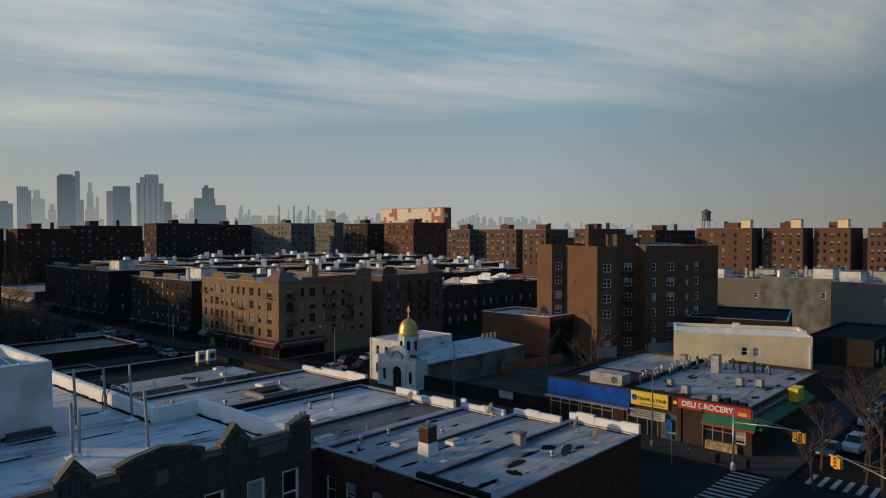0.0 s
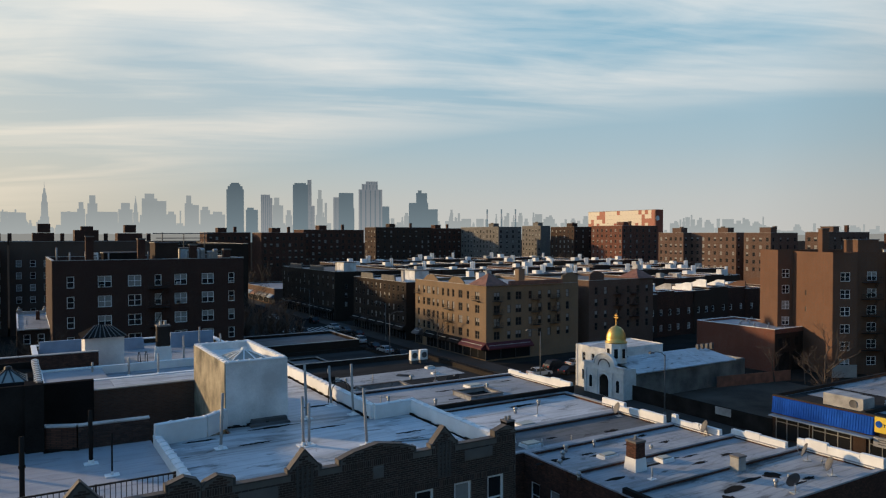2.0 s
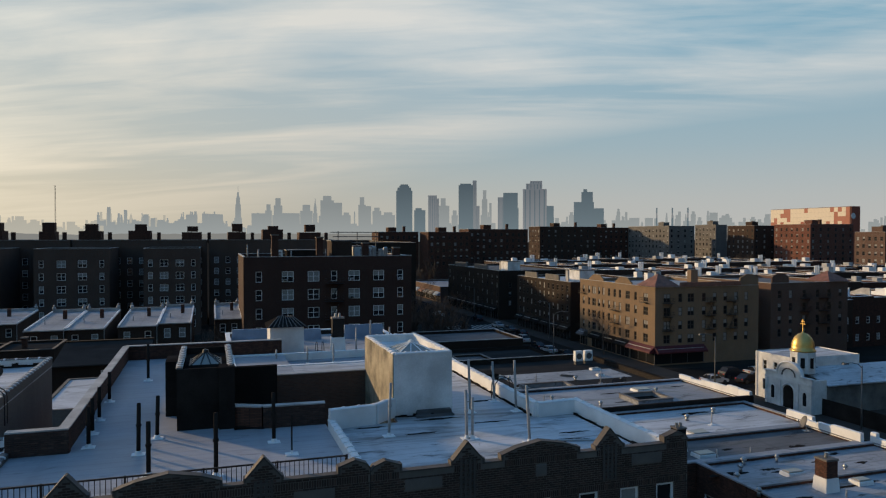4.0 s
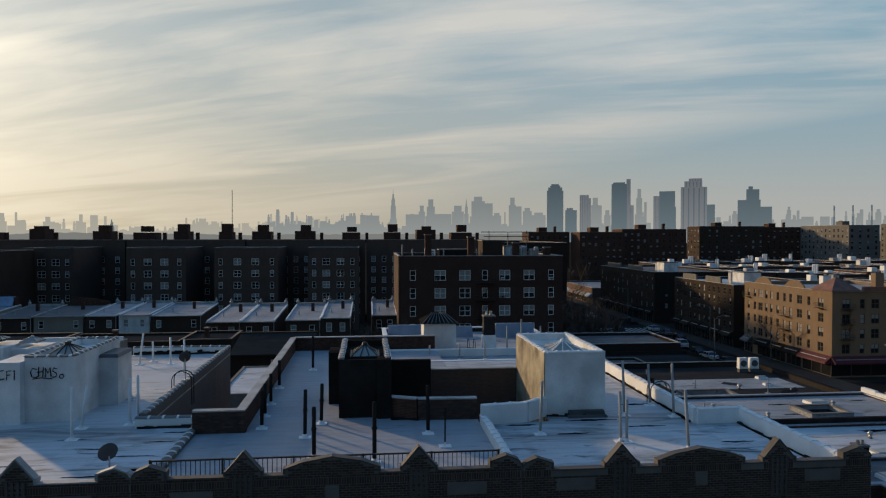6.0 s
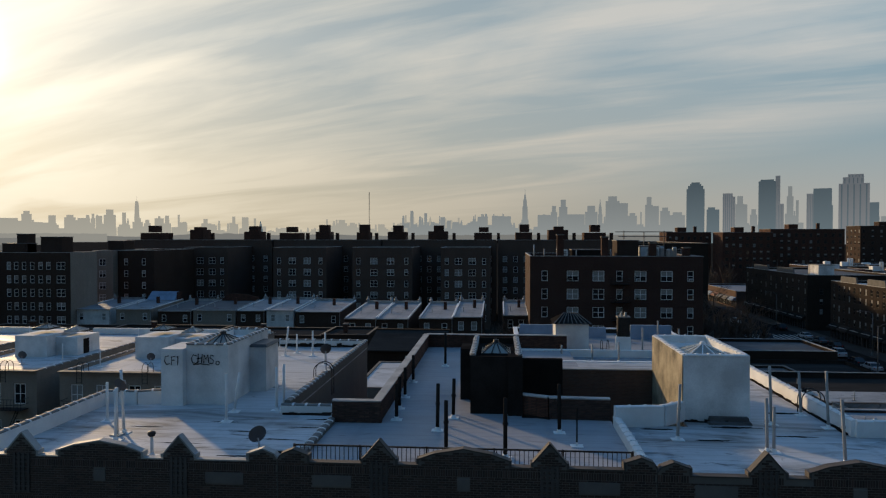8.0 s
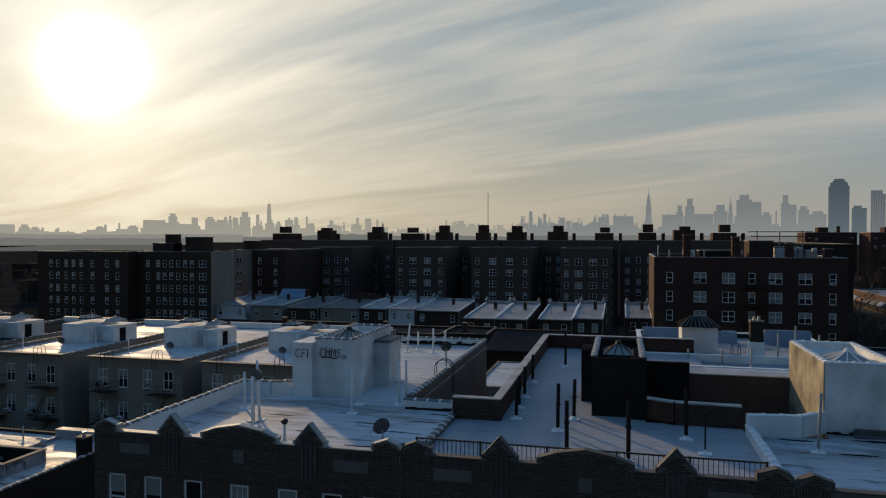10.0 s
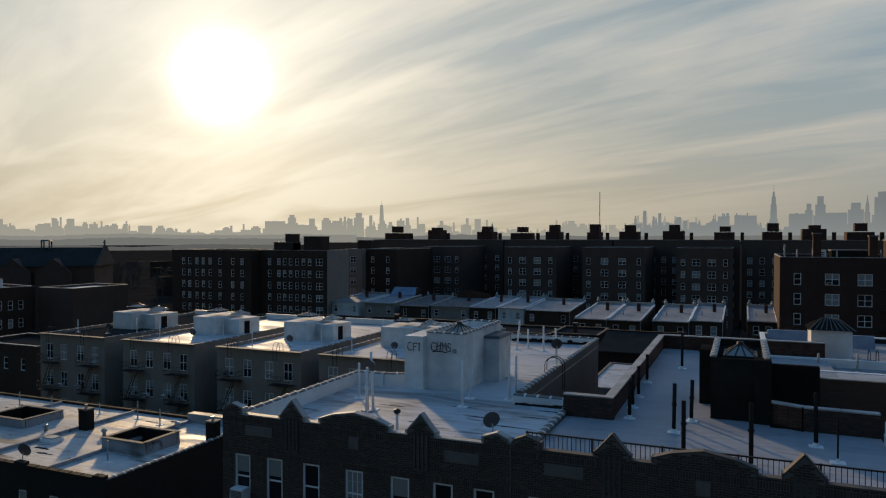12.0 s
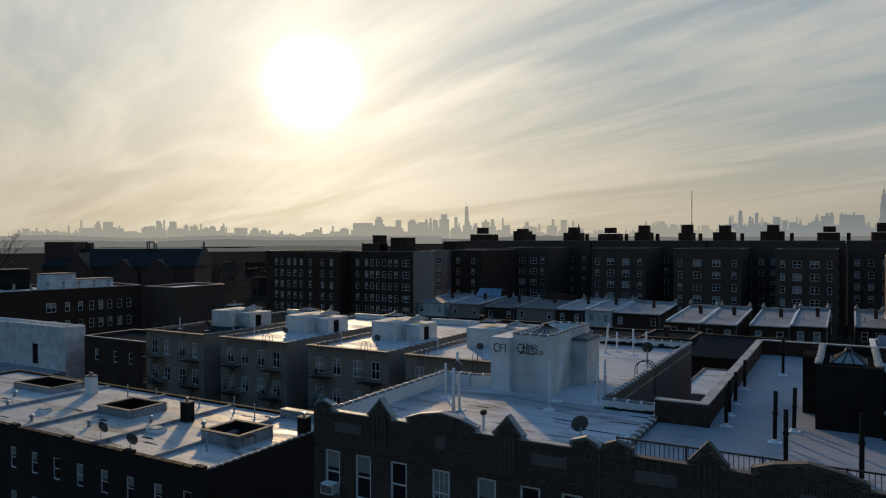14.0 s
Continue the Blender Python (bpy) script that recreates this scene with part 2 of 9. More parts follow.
M["road_paint"] = plain("worn_road_paint", rgb(0.3, 0.295, 0.28), 0.7, 0.0, 0.3)
M["roof_even"] = roof_coat("even_silver_roof_coating", rgb(0.42, 0.43, 0.46), rgb(0.24, 0.24, 0.25), 0.4)
M["roof_mid"] = roof_coat("weathered_silver_roof", rgb(0.42, 0.43, 0.445), rgb(0.075, 0.072, 0.07), 1.0)
M["gold"] = plain("gold_leaf", rgb(0.62, 0.41, 0.13), 0.4, 0.75, 0.2)
M["blue_awning"] = plain("blue_awning_cloth", rgb(0.012, 0.085, 0.42), 0.85, 0.0, 0.3, **{"Specular IOR Level": 0.1})
M["green_awning"] = plain("green_awning_cloth", rgb(0.015, 0.12, 0.05), 0.7, 0.0, 0.2)
M["red_sign"] = plain("red_sign_panel", rgb(0.42, 0.03, 0.03), 0.5, 0.0, 0.15)
M["yellow_sign"] = plain("yellow_sign_panel", rgb(0.78, 0.55, 0.05), 0.5, 0.0, 0.12)
M["maroon"] = plain("maroon_awning_cloth", rgb(0.09, 0.012, 0.018), 0.7, 0.0, 0.2)
M["rust"] = plain("terracotta_tile", rgb(0.2, 0.085, 0.055), 0.7, 0.0, 0.35, 4.0)
M["slate"] = plain("grey_slate", rgb(0.11, 0.105, 0.1), 0.75, 0.0, 0.3, 3.0)
M["bark"] = plain("bark", rgb(0.075, 0.054, 0.041), 0.9, 0.0, 0.3, 4.0)
M["blind"] = plain("window_blind", rgb(0.3, 0.29, 0.275), 0.8, 0.0, 0.3, 0.6)
M["signal_yellow"] = plain("signal_yellow_paint", rgb(0.75, 0.4, 0.03), 0.5, 0.0, 0.15)
M["ink"] = plain("black_spray_paint", rgb(0.015, 0.015, 0.018), 0.7, 0.0, 0.2)
M["tarp"] = plain("pale_blue_tarpaulin", rgb(0.2, 0.28, 0.39), 0.6, 0.0, 0.25)
m, g = material("fired_brick")
pick = g.math("FRACT", g.math("ADD", g.add("ShaderNodeNewGeometry").outputs["Random Per Island"], g.add("ShaderNodeObjectInfo").outputs["Random"]))
tone = g.ramp(pick, (0.0, rgb(0.032, 0.018, 0.014)), (0.4, rgb(0.048, 0.027, 0.02)), (0.9, rgb(0.066, 0.037, 0.028)), (1.0, rgb(0.1, 0.062, 0.047)))
grit = g.noise(place(g), 30.0, 4, 0.7)
M["brick_unit"] = finish(m, g, tone, g.math("ADD", 0.55, g.math("MULTIPLY", grit, 0.3)), 0.0, grit, 0.3, 0.006)
M["brick_pale"] = brick("pale_grey_brown_brick", rgb(0.3, 0.255, 0.21), rgb(0.36, 0.31, 0.26), rgb(0.24, 0.215, 0.19))
M["brick_maroon"] = brick("maroon_brick", rgb(0.064, 0.031, 0.024), rgb(0.082, 0.041, 0.032), rgb(0.08, 0.06, 0.052))
M["old_tile"] = plain("weathered_coping_tile", rgb(0.2, 0.19, 0.18), 0.75, 0.0, 0.5, 3.0)
M["gravel"] = plain("brown_gravel", rgb(0.075, 0.06, 0.048), 0.95, 0.0, 0.35, 0.6, **{"Specular IOR Level": 0.0})
M["mortar"] = plain("grey_lime_mortar", rgb(0.15, 0.134, 0.117), 0.95, 0.0, 0.25)
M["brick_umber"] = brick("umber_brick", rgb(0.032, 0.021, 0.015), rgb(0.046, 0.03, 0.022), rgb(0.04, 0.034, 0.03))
# brown brick lightened so the haze over far walls sits in its colour
M["brick_row"] = brick("haze_lightened_brick", rgb(0.105, 0.064, 0.048), rgb(0.135, 0.085, 0.064), rgb(0.11, 0.095, 0.085))
m, g = material("window_glass")
M["glass"] = finish(m, g, rgb(0.02, 0.021, 0.023), 0.06, 0.0, g.noise(place(g), 1.2, 2), 0.03, 0.02, IOR=1.35)
m, g = material("skylight_glass")
M["skylight"] = finish(m, g, rgb(0.26, 0.25, 0.22), 0.3, 0.0, g.noise(place(g), 6.0, 3), 0.1, 0.01)


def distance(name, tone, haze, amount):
    """Buildings kilometres off; winter haze is painted in as emission that thickens towards the ground."""
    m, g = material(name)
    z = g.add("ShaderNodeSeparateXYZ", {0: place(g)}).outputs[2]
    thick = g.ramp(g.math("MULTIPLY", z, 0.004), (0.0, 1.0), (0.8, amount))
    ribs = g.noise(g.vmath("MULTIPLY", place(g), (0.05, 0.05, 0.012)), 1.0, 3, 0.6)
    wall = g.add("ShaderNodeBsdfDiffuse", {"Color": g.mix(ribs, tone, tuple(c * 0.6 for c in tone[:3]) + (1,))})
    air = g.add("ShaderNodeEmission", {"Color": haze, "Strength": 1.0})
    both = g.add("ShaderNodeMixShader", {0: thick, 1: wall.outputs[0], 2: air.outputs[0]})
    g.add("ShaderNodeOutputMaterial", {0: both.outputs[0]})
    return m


# far city: haze put in as a glow mixed over the wall colour
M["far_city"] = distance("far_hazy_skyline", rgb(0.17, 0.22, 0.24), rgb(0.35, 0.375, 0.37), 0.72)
M["buff_stain"] = plain("stained_buff_render", rgb(0.3, 0.255, 0.18), 0.85, 0.0, 0.7, 3.0)
M["concrete_dark"] = plain("stained_dark_render", rgb(0.135, 0.138, 0.13), 0.85, 0.0, 0.55, 1.4)
# the same painted haze: warmer towards the sun, then for towers and ridges
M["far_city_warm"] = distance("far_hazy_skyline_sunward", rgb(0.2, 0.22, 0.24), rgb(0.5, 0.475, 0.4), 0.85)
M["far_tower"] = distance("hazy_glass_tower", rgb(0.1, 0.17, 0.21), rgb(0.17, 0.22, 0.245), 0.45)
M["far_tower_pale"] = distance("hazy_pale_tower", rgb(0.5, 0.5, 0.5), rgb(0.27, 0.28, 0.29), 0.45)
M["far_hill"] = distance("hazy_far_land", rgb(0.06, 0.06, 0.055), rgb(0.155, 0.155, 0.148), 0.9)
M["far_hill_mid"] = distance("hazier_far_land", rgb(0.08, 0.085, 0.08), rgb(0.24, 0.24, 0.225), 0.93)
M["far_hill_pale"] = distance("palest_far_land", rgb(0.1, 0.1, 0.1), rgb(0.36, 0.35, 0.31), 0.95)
M["cream_panel"] = plain("cream_metal_panel", rgb(0.66, 0.58, 0.47), 0.6, 0.0, 0.08)
M["rust_panel"] = plain("rust_red_metal_panel", rgb(0.33, 0.085, 0.05), 0.6, 0.0, 0.1)
M["car_white"] = plain("white_car_paint", rgb(0.45, 0.45, 0.45), 0.25, 0.0, 0.05)
M["car_dark"] = plain("dark_car_paint", rgb(0.03, 0.032, 0.037), 0.22, 0.2, 0.1)
M["car_grey"] = plain("grey_car_paint", rgb(0.16, 0.165, 0.17), 0.25, 0.5, 0.1)
M["rubber"] = plain("tyre_rubber", rgb(0.02, 0.02, 0.02), 0.8, 0.0, 0.2)
M["lamp_red"] = plain("red_tail_lens", rgb(0.3, 0.01, 0.01), 0.3, 0.0, 0.1)
M["lamp_clear"] = plain("clear_lamp_lens", rgb(0.6, 0.6, 0.58), 0.2, 0.0, 0.1)
M["green_sign"] = plain("green_street_sign", rgb(0.02, 0.2, 0.1), 0.5, 0.0, 0.1)
M["goods"] = plain("mixed_shop_goods", rgb(0.3, 0.22, 0.12), 0.7, 0.0, 0.8, 12.0)
M["frame_dark"] = plain("brown_window_frame", rgb(0.07, 0.055, 0.045), 0.6, 0.0, 0.2)
M["frame"] = plain("white_window_frame", rgb(0.8, 0.8, 0.79), 0.5, 0.0, 0.08)

# ---- building blocks ----
class Shape:
    """Collects faces for one mesh."""

    def __init__(self):
        self.v, self.f = [], []

    def face(self, *points):
        n = len(self.v)
        self.v += [tuple(p) for p in points]
        self.f.append(tuple(range(n, n + len(points))))
        return self

    def box(self, x0, x1, y0, y1, z0, z1, top=None):
        """A block; top: how far its upper face draws in on each side."""
        t = top or 0
        a = [(x0, y0, z0), (x1, y0, z0), (x1, y1, z0), (x0, y1, z0)]
        b = [(x0 + t, y0 + t, z1), (x1 - t, y0 + t, z1), (x1 - t, y1 - t, z1), (x0 + t, y1 - t, z1)]
        n = len(self.v)
        self.v += a + b
        self.f += [(n + 3, n + 2, n + 1, n), (n + 4, n + 5, n + 6, n + 7)] + [(n + i, n + (i + 1) % 4, n + 4 + (i + 1) % 4, n + 4 + i) for i in range(4)]
        return self

    def bar(self, a, b, wide, high=None):
        """A square bar from a to b."""
        a, b = Vector(a), Vector(b)
        way = (b - a).normalized()
        side = way.cross((0, 0, 1)) if abs(way.z) < 0.95 else Vector((1, 0, 0))
        side.normalize()
        over = side.cross(way).normalized()
        s, o = side * wide / 2, over * (high or wide) / 2
        n = len(self.v)
        for p in (a, b):
            self.v += [tuple(p - s - o), tuple(p + s - o), tuple(p + s + o), tuple(p - s + o)]
        self.f += [(n, n + 1, n + 2, n + 3), (n + 7, n + 6, n + 5, n + 4)] + [(n + (i + 1) % 4, n + i, n + 4 + i, n + 4 + (i + 1) % 4) for i in range(4)]
        return self

    def lathe(self, rings, centre=(0, 0), sides=12, shut=True, turn=0.0):
        """Rings of (radius, z) round an upright axis."""
        n = len(self.v)
        for r, z in rings:
            for k in range(sides):
                a = 2 * math.pi * k / sides + turn
                self.v.append((centre[0] + r * math.cos(a), centre[1] + r * math.sin(a), z))
        for i in range(len(rings) - 1):
            for k in range(sides):
                l = (k + 1) % sides
                self.f.append((n + i * sides + k, n + i * sides + l, n + (i + 1) * sides + l, n + (i + 1) * sides + k))
        if shut:
            last = n + (len(rings) - 1) * sides
            self.f += [tuple(n + k for k in reversed(range(sides))), tuple(last + k for k in range(sides))]
        return self

    def tube(self, points, radius, sides=7, end=None):
        """A round rod along points, tapering to the radius end."""
        points = [Vector(p) for p in points]
        n, count = len(self.v), len(points)
        for i, p in enumerate(points):
            way = (points[min(i + 1, count - 1)] - points[max(i - 1, 0)]).normalized()
            side = way.cross((0, 0, 1)) if abs(way.z) < 0.95 else way.cross((1, 0, 0))
            side.normalize()
            over = way.cross(side).normalized()
            r = radius + (end - radius) * i / max(1, count - 1) if end is not None else radius
            for k in range(sides):
                a = 2 * math.pi * k / sides
                self.v.append(tuple(p + side * r * math.cos(a) + over * r * math.sin(a)))
        for i in range(count - 1):
            for k in range(sides):
                l = (k + 1) % sides
                self.f.append((n + i * sides + k, n + i * sides + l, n + (i + 1) * sides + l, n + (i + 1) * sides + k))
        self.f += [tuple(n + k for k in reversed(range(sides))), tuple(n + (count - 1) * sides + k for k in range(sides))]
        return self

    def prism(self, outline, y0, y1):
        """An outline of (x, z), counter-clockwise seen from -y, drawn from y0 to y1."""
        n, c = len(self.v), len(outline)
        self.v += [(x, y0, z) for x, z in outline] + [(x, y1, z) for x, z in outline]
        self.f += [tuple(n + i for i in range(c)), tuple(n + c + i for i in reversed(range(c)))]
        self.f += [(n + i, n + c + i, n + c + (i + 1) % c, n + (i + 1) % c) for i in range(c)]
        return self

    def panel(self, start, end, z0, z1, holes, depth=0.2, tops=None):
        """An upright wall face from start to end, left to right seen from outside, with openings (u0, u1, z0, z1) and their reveals."""
        a, b = Vector(start), Vector(end)
        wide = (b - a).length
        u = (b - a) / wide
        inward = Vector((-u.y, u.x))

        def at(s, z, d=0.0):
            p = a + u * s + inward * d
            return (p.x, p.y, z)

        us = sorted({0.0, wide, *(h[0] for h in holes), *(h[1] for h in holes)})
        zs = sorted({z0, z1, *(h[2] for h in holes), *(h[3] for h in holes)})
        for i in range(len(us) - 1):
            for j in range(len(zs) - 1):
                mu, mz = (us[i] + us[i + 1]) / 2, (zs[j] + zs[j + 1]) / 2
                if not any(h[0] < mu < h[1] and h[2] < mz < h[3] for h in holes):
                    self.face(at(us[i], zs[j]), at(us[i + 1], zs[j]), at(us[i + 1], zs[j + 1]), at(us[i], zs[j + 1]))
        for p, q, r, s in holes:
            self.face(at(p, r), at(p, r, depth), at(p, s, depth), at(p, s))
            self.face(at(q, r, depth), at(q, r), at(q, s), at(q, s, depth))
            self.face(at(p, r, depth), at(p, r), at(q, r), at(q, r, depth))
            self.face(at(p, s), at(p, s, depth), at(q, s, depth), at(q, s))
        return self

    def mesh(self, name, mat, smooth=False):
        me = bpy.data.meshes.new(name)
        me.from_pydata(self.v, [], self.f)
        me.materials.append(mat)
        if smooth:
            me.polygons.foreach_set("use_smooth", [True] * len(me.polygons))
        me.update()
        return me


def part(name, shape, mat, parent=None, label="", at=None, smooth=False):
    """One mesh object under a thing or a part."""
    data = shape if isinstance(shape, bpy.types.Mesh) else shape.mesh(name, mat, smooth)
    ob = new(name, data)
    ob.parent = parent
    if at is not None:
        ob.matrix_basis = at
    return tagged(ob, label) if label else ob


def thing(name, at, label, category, group="", kind=""):
    """The Empty at a thing's base that carries its parts."""
    ob = new(name)
    ob.empty_display_size = 0.2
    ob.matrix_basis = at
    return tagged(ob, label, category, group, kind)


def solid(name, shape, mat, at, label, category, group="", kind="", smooth=False):
    """A thing of one piece."""
    return tagged(part(name, shape, mat, None, "", at, smooth), label, category, group, kind)


WINDOWS = {}


def window_meshes(w, h, style):
    """Frame, glass and blind of a sash window, standing on z = 0, the wall's outer face at y = 0, facing -y."""
    key = (round(w, 2), round(h, 2), style)
    if key not in WINDOWS:
        f, b, e = 0.085 if w > 0.7 else 0.06, Shape(), w / 2
        y0, y1 = 0.06, 0.15
        for x0, x1, z0, z1 in ((-e, -e + f, 0, h), (e - f, e, 0, h), (-e + f, e - f, 0, f), (-e + f, e - f, h - f, h)):
            b.box(x0, x1, y0, y1, z0, z1)
        bays = [(-e + f, e - f)]
        if style in ("pair", "triple"):
            n = 2 if style == "pair" else 3
            step = (w - 2 * f) / n
            bays = [(-e + f + i * step + (0.03 if i else 0), -e + f + (i + 1) * step - (0.03 if i < n - 1 else 0)) for i in range(n)]
            for i in range(1, n):
                b.box(-e + f + i * step - 0.03, -e + f + i * step + 0.03, y0, y1, f, h - f)
        for x0, x1 in bays:
            b.box(x0, x1, y0 + 0.02, y1 - 0.01, h * 0.5 - 0.03, h * 0.5 + 0.03)
            if style == "grid":
                for k in (1, 2):
                    x = x0 + (x1 - x0) * k / 3
                    b.box(x - 0.012, x + 0.012, y0 + 0.03, y1 - 0.02, f, h - f)
                for z in (h * 0.25, h * 0.75):
                    b.box(x0, x1, y0 + 0.034, y1 - 0.024, z - 0.012, z + 0.012)
        glass = Shape().box(-e + f, e - f, 0.105, 0.115, f, h - f)
        WINDOWS[key] = (b.mesh("window", M["frame"]), glass.mesh("pane", M["glass"]), {})
    return WINDOWS[key]


FAR_WINDOWS = {}


def far_window(parent, at, w, h, style, blind):
    """A sash window far off: frame, glass and blind in one small mesh."""
    k = round(blind * 2) / 2
    key = (round(w, 2), round(h, 2), style, k)
    if key not in FAR_WINDOWS:
        s, e, f = Shape(), w / 2, 0.1
        mid_z, bays = h * 0.5, [(f, w - f)] if style.startswith("plain") else [(f, e - 0.05), (e + 0.05, w - f)]
        holes = [(u0, u1, z0, z1) for u0, u1 in bays for z0, z1 in ((f, mid_z - 0.04), (mid_z + 0.04, h - f))]
        s.panel((-e, 0.07), (e, 0.07), 0, h, holes, 0.05)
        count = len(s.f)
        for u0, u1, z0, z1 in holes:
            s.face((u0 - e, 0.12, z0), (u1 - e, 0.12, z0), (u1 - e, 0.12, z1), (u0 - e, 0.12, z1))
        me = s.mesh("window", M["frame_dark" if style.endswith("dark") else "frame"])
        me.materials.append(M["glass"])
        me.materials.append(M["blind"])
        for i, poly in enumerate(me.polygons):
            if i >= count:
                poly.material_index = 2 if k == 1 or (k and (i - count) % 2) else 1
        weld = bmesh.new()
        weld.from_mesh(me)
        bmesh.ops.remove_doubles(weld, verts=weld.verts, dist=0.001)
        weld.to_mesh(me)
        weld.free()
        FAR_WINDOWS[key] = me
    return part("window", FAR_WINDOWS[key], None, parent, "", at)


def add_window(parent, at, w, h, style="plain", blind=0.0, sill=None):
    frame_mesh, pane_mesh, blinds = window_meshes(w, h, style)
    ob = part("window", frame_mesh, None, parent, "", at)
    part("pane", pane_mesh, None, ob)
    if blind > 0.05:
        k = round(blind * 5) / 5 or 0.2
        if k not in blinds:
            blinds[k] = Shape().box(-w / 2 + 0.06, w / 2 - 0.06, 0.094, 0.101, h - 0.06 - (h - 0.12) * k, h - 0.06).mesh("blind", M["blind"])
        part("blind", blinds[k], None, ob)
    if sill:
        part("sill", Shape().box(-w / 2 - 0.08, w / 2 + 0.08, -0.06, 0.14, -0.12, -0.002), M[sill], ob)
    return ob


SIDES = ("front", "right", "back", "left")


def drawn_in(plan, t):
    """A counter-clockwise plan with every side moved inwards by t."""
    lines = []
    for i, a in enumerate(plan):
        a, b = Vector(a), Vector(plan[(i + 1) % len(plan)])
        u = (b - a).normalized()
        lines.append((a + Vector((-u.y, u.x)) * t, u))
    points = []
    for i, (p, u) in enumerate(lines):
        q, v = lines[i - 1]
        k = ((q - p).x * v.y - (q - p).y * v.x) / (u.x * v.y - u.y * v.x)
        points.append(tuple(p + u * k))
    return points


def planned_building(name, at, plan, h, wall, roof, label, windows=(), parapet=0.9, coping="coping", group="", rng=None):
    """A flat-roofed block on any plan (corners, counter-clockwise). windows: (side number, centres along it, sills, width, height, style)."""
    rng = rng or random.Random(len(bpy.data.objects))
    house = thing(name, at, label, "building", group)
    n = len(plan)
    inner, rim_in, rim_out = drawn_in(plan, 0.3), drawn_in(plan, 0.34), drawn_in(plan, -0.04)
    body, deck = Shape(), Shape()
    top = h + parapet
    for i in range(n):
        a, b, p, q = plan[i], plan[(i + 1) % n], inner[i], inner[(i + 1) % n]
        body.panel(a, b, 0, top, [(u - ww / 2, u + ww / 2, z, z + hh) for k, us, zs, ww, hh, style in windows if k == i for u in us for z in zs], 0.2)
        body.face((*q, h - 0.1), (*p, h - 0.1), (*p, top), (*q, top)).face((*a, top), (*b, top), (*q, top), (*p, top))
        deck.face((*p, h - 0.3), (*q, h - 0.3), (*q, h), (*p, h))
    deck.face(*[(*p, h) for p in inner])
    part("wall", body, M[wall], house)
    part("roof", deck, M[roof], house)
    for i in range(n):
        a, b, p, q = rim_out[i], rim_out[(i + 1) % n], rim_in[i], rim_in[(i + 1) % n]
        z0, z1 = top + 0.003, top + 0.09
        part("coping", Shape().face((*a, z1), (*b, z1), (*q, z1), (*p, z1)).face((*a, z0), (*b, z0), (*b, z1), (*a, z1)).face((*q, z0), (*p, z0), (*p, z1), (*q, z1)).face((*b, z0), (*a, z0), (*p, z0), (*q, z0)), M[coping], house)
    for k, us, zs, ww, hh, style in windows:
        a, b = Vector(plan[k]), Vector(plan[(k + 1) % n])
        along = (b - a).normalized()
        for u in us:
            for z in zs:
                p = a + along * u
                far_window(house, pose(p.x, p.y, z, 0, 0, math.degrees(math.atan2(along.y, along.x))), ww, hh, style, rng.choice((0, 0, 0, 0.5, 0.5, 1.0)))
    return house


def corners(w, d):
    return [(0, 0), (w, 0), (w, d), (0, d)]


def building(name, at, w, d, h, wall, roof, label, windows=(), parapet=0.9, coping="coping", category="building", group="", sill=None, base=0.0, rng=None, inset=0.3):
    """A flat-roofed block on a rectangular plot, front towards -y. windows: rows of (side, centres along it, sills, width, height, style)."""
    rng = rng or random.Random(len(bpy.data.objects))
    house = thing(name, at, label, category, group)
    c = corners(w, d)
    body = Shape()
    for i, side in enumerate(SIDES):
        a, b = c[i], c[(i + 1) % 4]
        holes = [(u - ww / 2, u + ww / 2, z, z + hh) for s, us, zs, ww, hh, style in windows if s == side for u in us for z in zs]
        body.panel(a, b, base, h + parapet, holes, 0.2)
    t = inset
    inner = [(t, t), (w - t, t), (w - t, d - t), (t, d - t)]
    for i in range(4):
        p, q = inner[i], inner[(i + 1) % 4]
        body.face((*q, h - 0.1), (*p, h - 0.1), (*p, h + parapet), (*q, h + parapet))
        a, b = c[i], c[(i + 1) % 4]
        body.face((*a, h + parapet), (*b, h + parapet), (*q, h + parapet), (*p, h + parapet))
    part("wall", body, M[wall], house)
    part("roof", Shape().box(t, w - t, t, d - t, h - 0.3, h), M[roof], house)
    if coping and at.translation.length > 110:
        rim = Shape()
        z0, z1, o = h + parapet + 0.003, h + parapet + 0.09, 0.04
        for x0, x1, y0, y1 in ((-o, w + o, -o, t + o), (-o, w + o, d - t - o, d + o), (-o, t + o, t + o, d - t - o), (w - t - o, w + o, t + o, d - t - o)):
            rim.box(x0, x1, y0, y1, z0, z1)
        part("coping", rim, M[coping], house)
    elif coping:
        z0, z1, o = h + parapet + 0.003, h + parapet + 0.09, 0.04
        for x0, x1, y0, y1 in ((-o, w + o, -o, t + o), (-o, w + o, d - t - o, d + o), (-o, t + o, t + o, d - t - o), (w - t - o, w + o, t + o, d - t - o)):
            part("coping", Shape().box(x0, x1, y0, y1, z0, z1, 0.012), M[coping], house)
    for s, us, zs, ww, hh, style in windows:
        i = SIDES.index(s)
        a, b = Vector(c[i]), Vector(c[(i + 1) % 4])
        along = (b - a).normalized()
        for u in us:
            for z in zs:
                p = a + along * u
                m = pose(p.x, p.y, z, 0, 0, math.degrees(math.atan2(along.y, along.x)))
                if at.translation.length > 100:
                    far_window(house, m, ww, hh, style, rng.choice((0, 0, 0, 0.5, 0.5, 1.0)))
                else:
                    add_window(house, m, ww, hh, style, rng.choice((0, 0, 0.3, 0.5, 0.5, 0.7, 1.0)), sill)
    return house


def spread(first, last, count):
    return [first + (last - first) * i / max(1, count - 1) for i in range(count)]

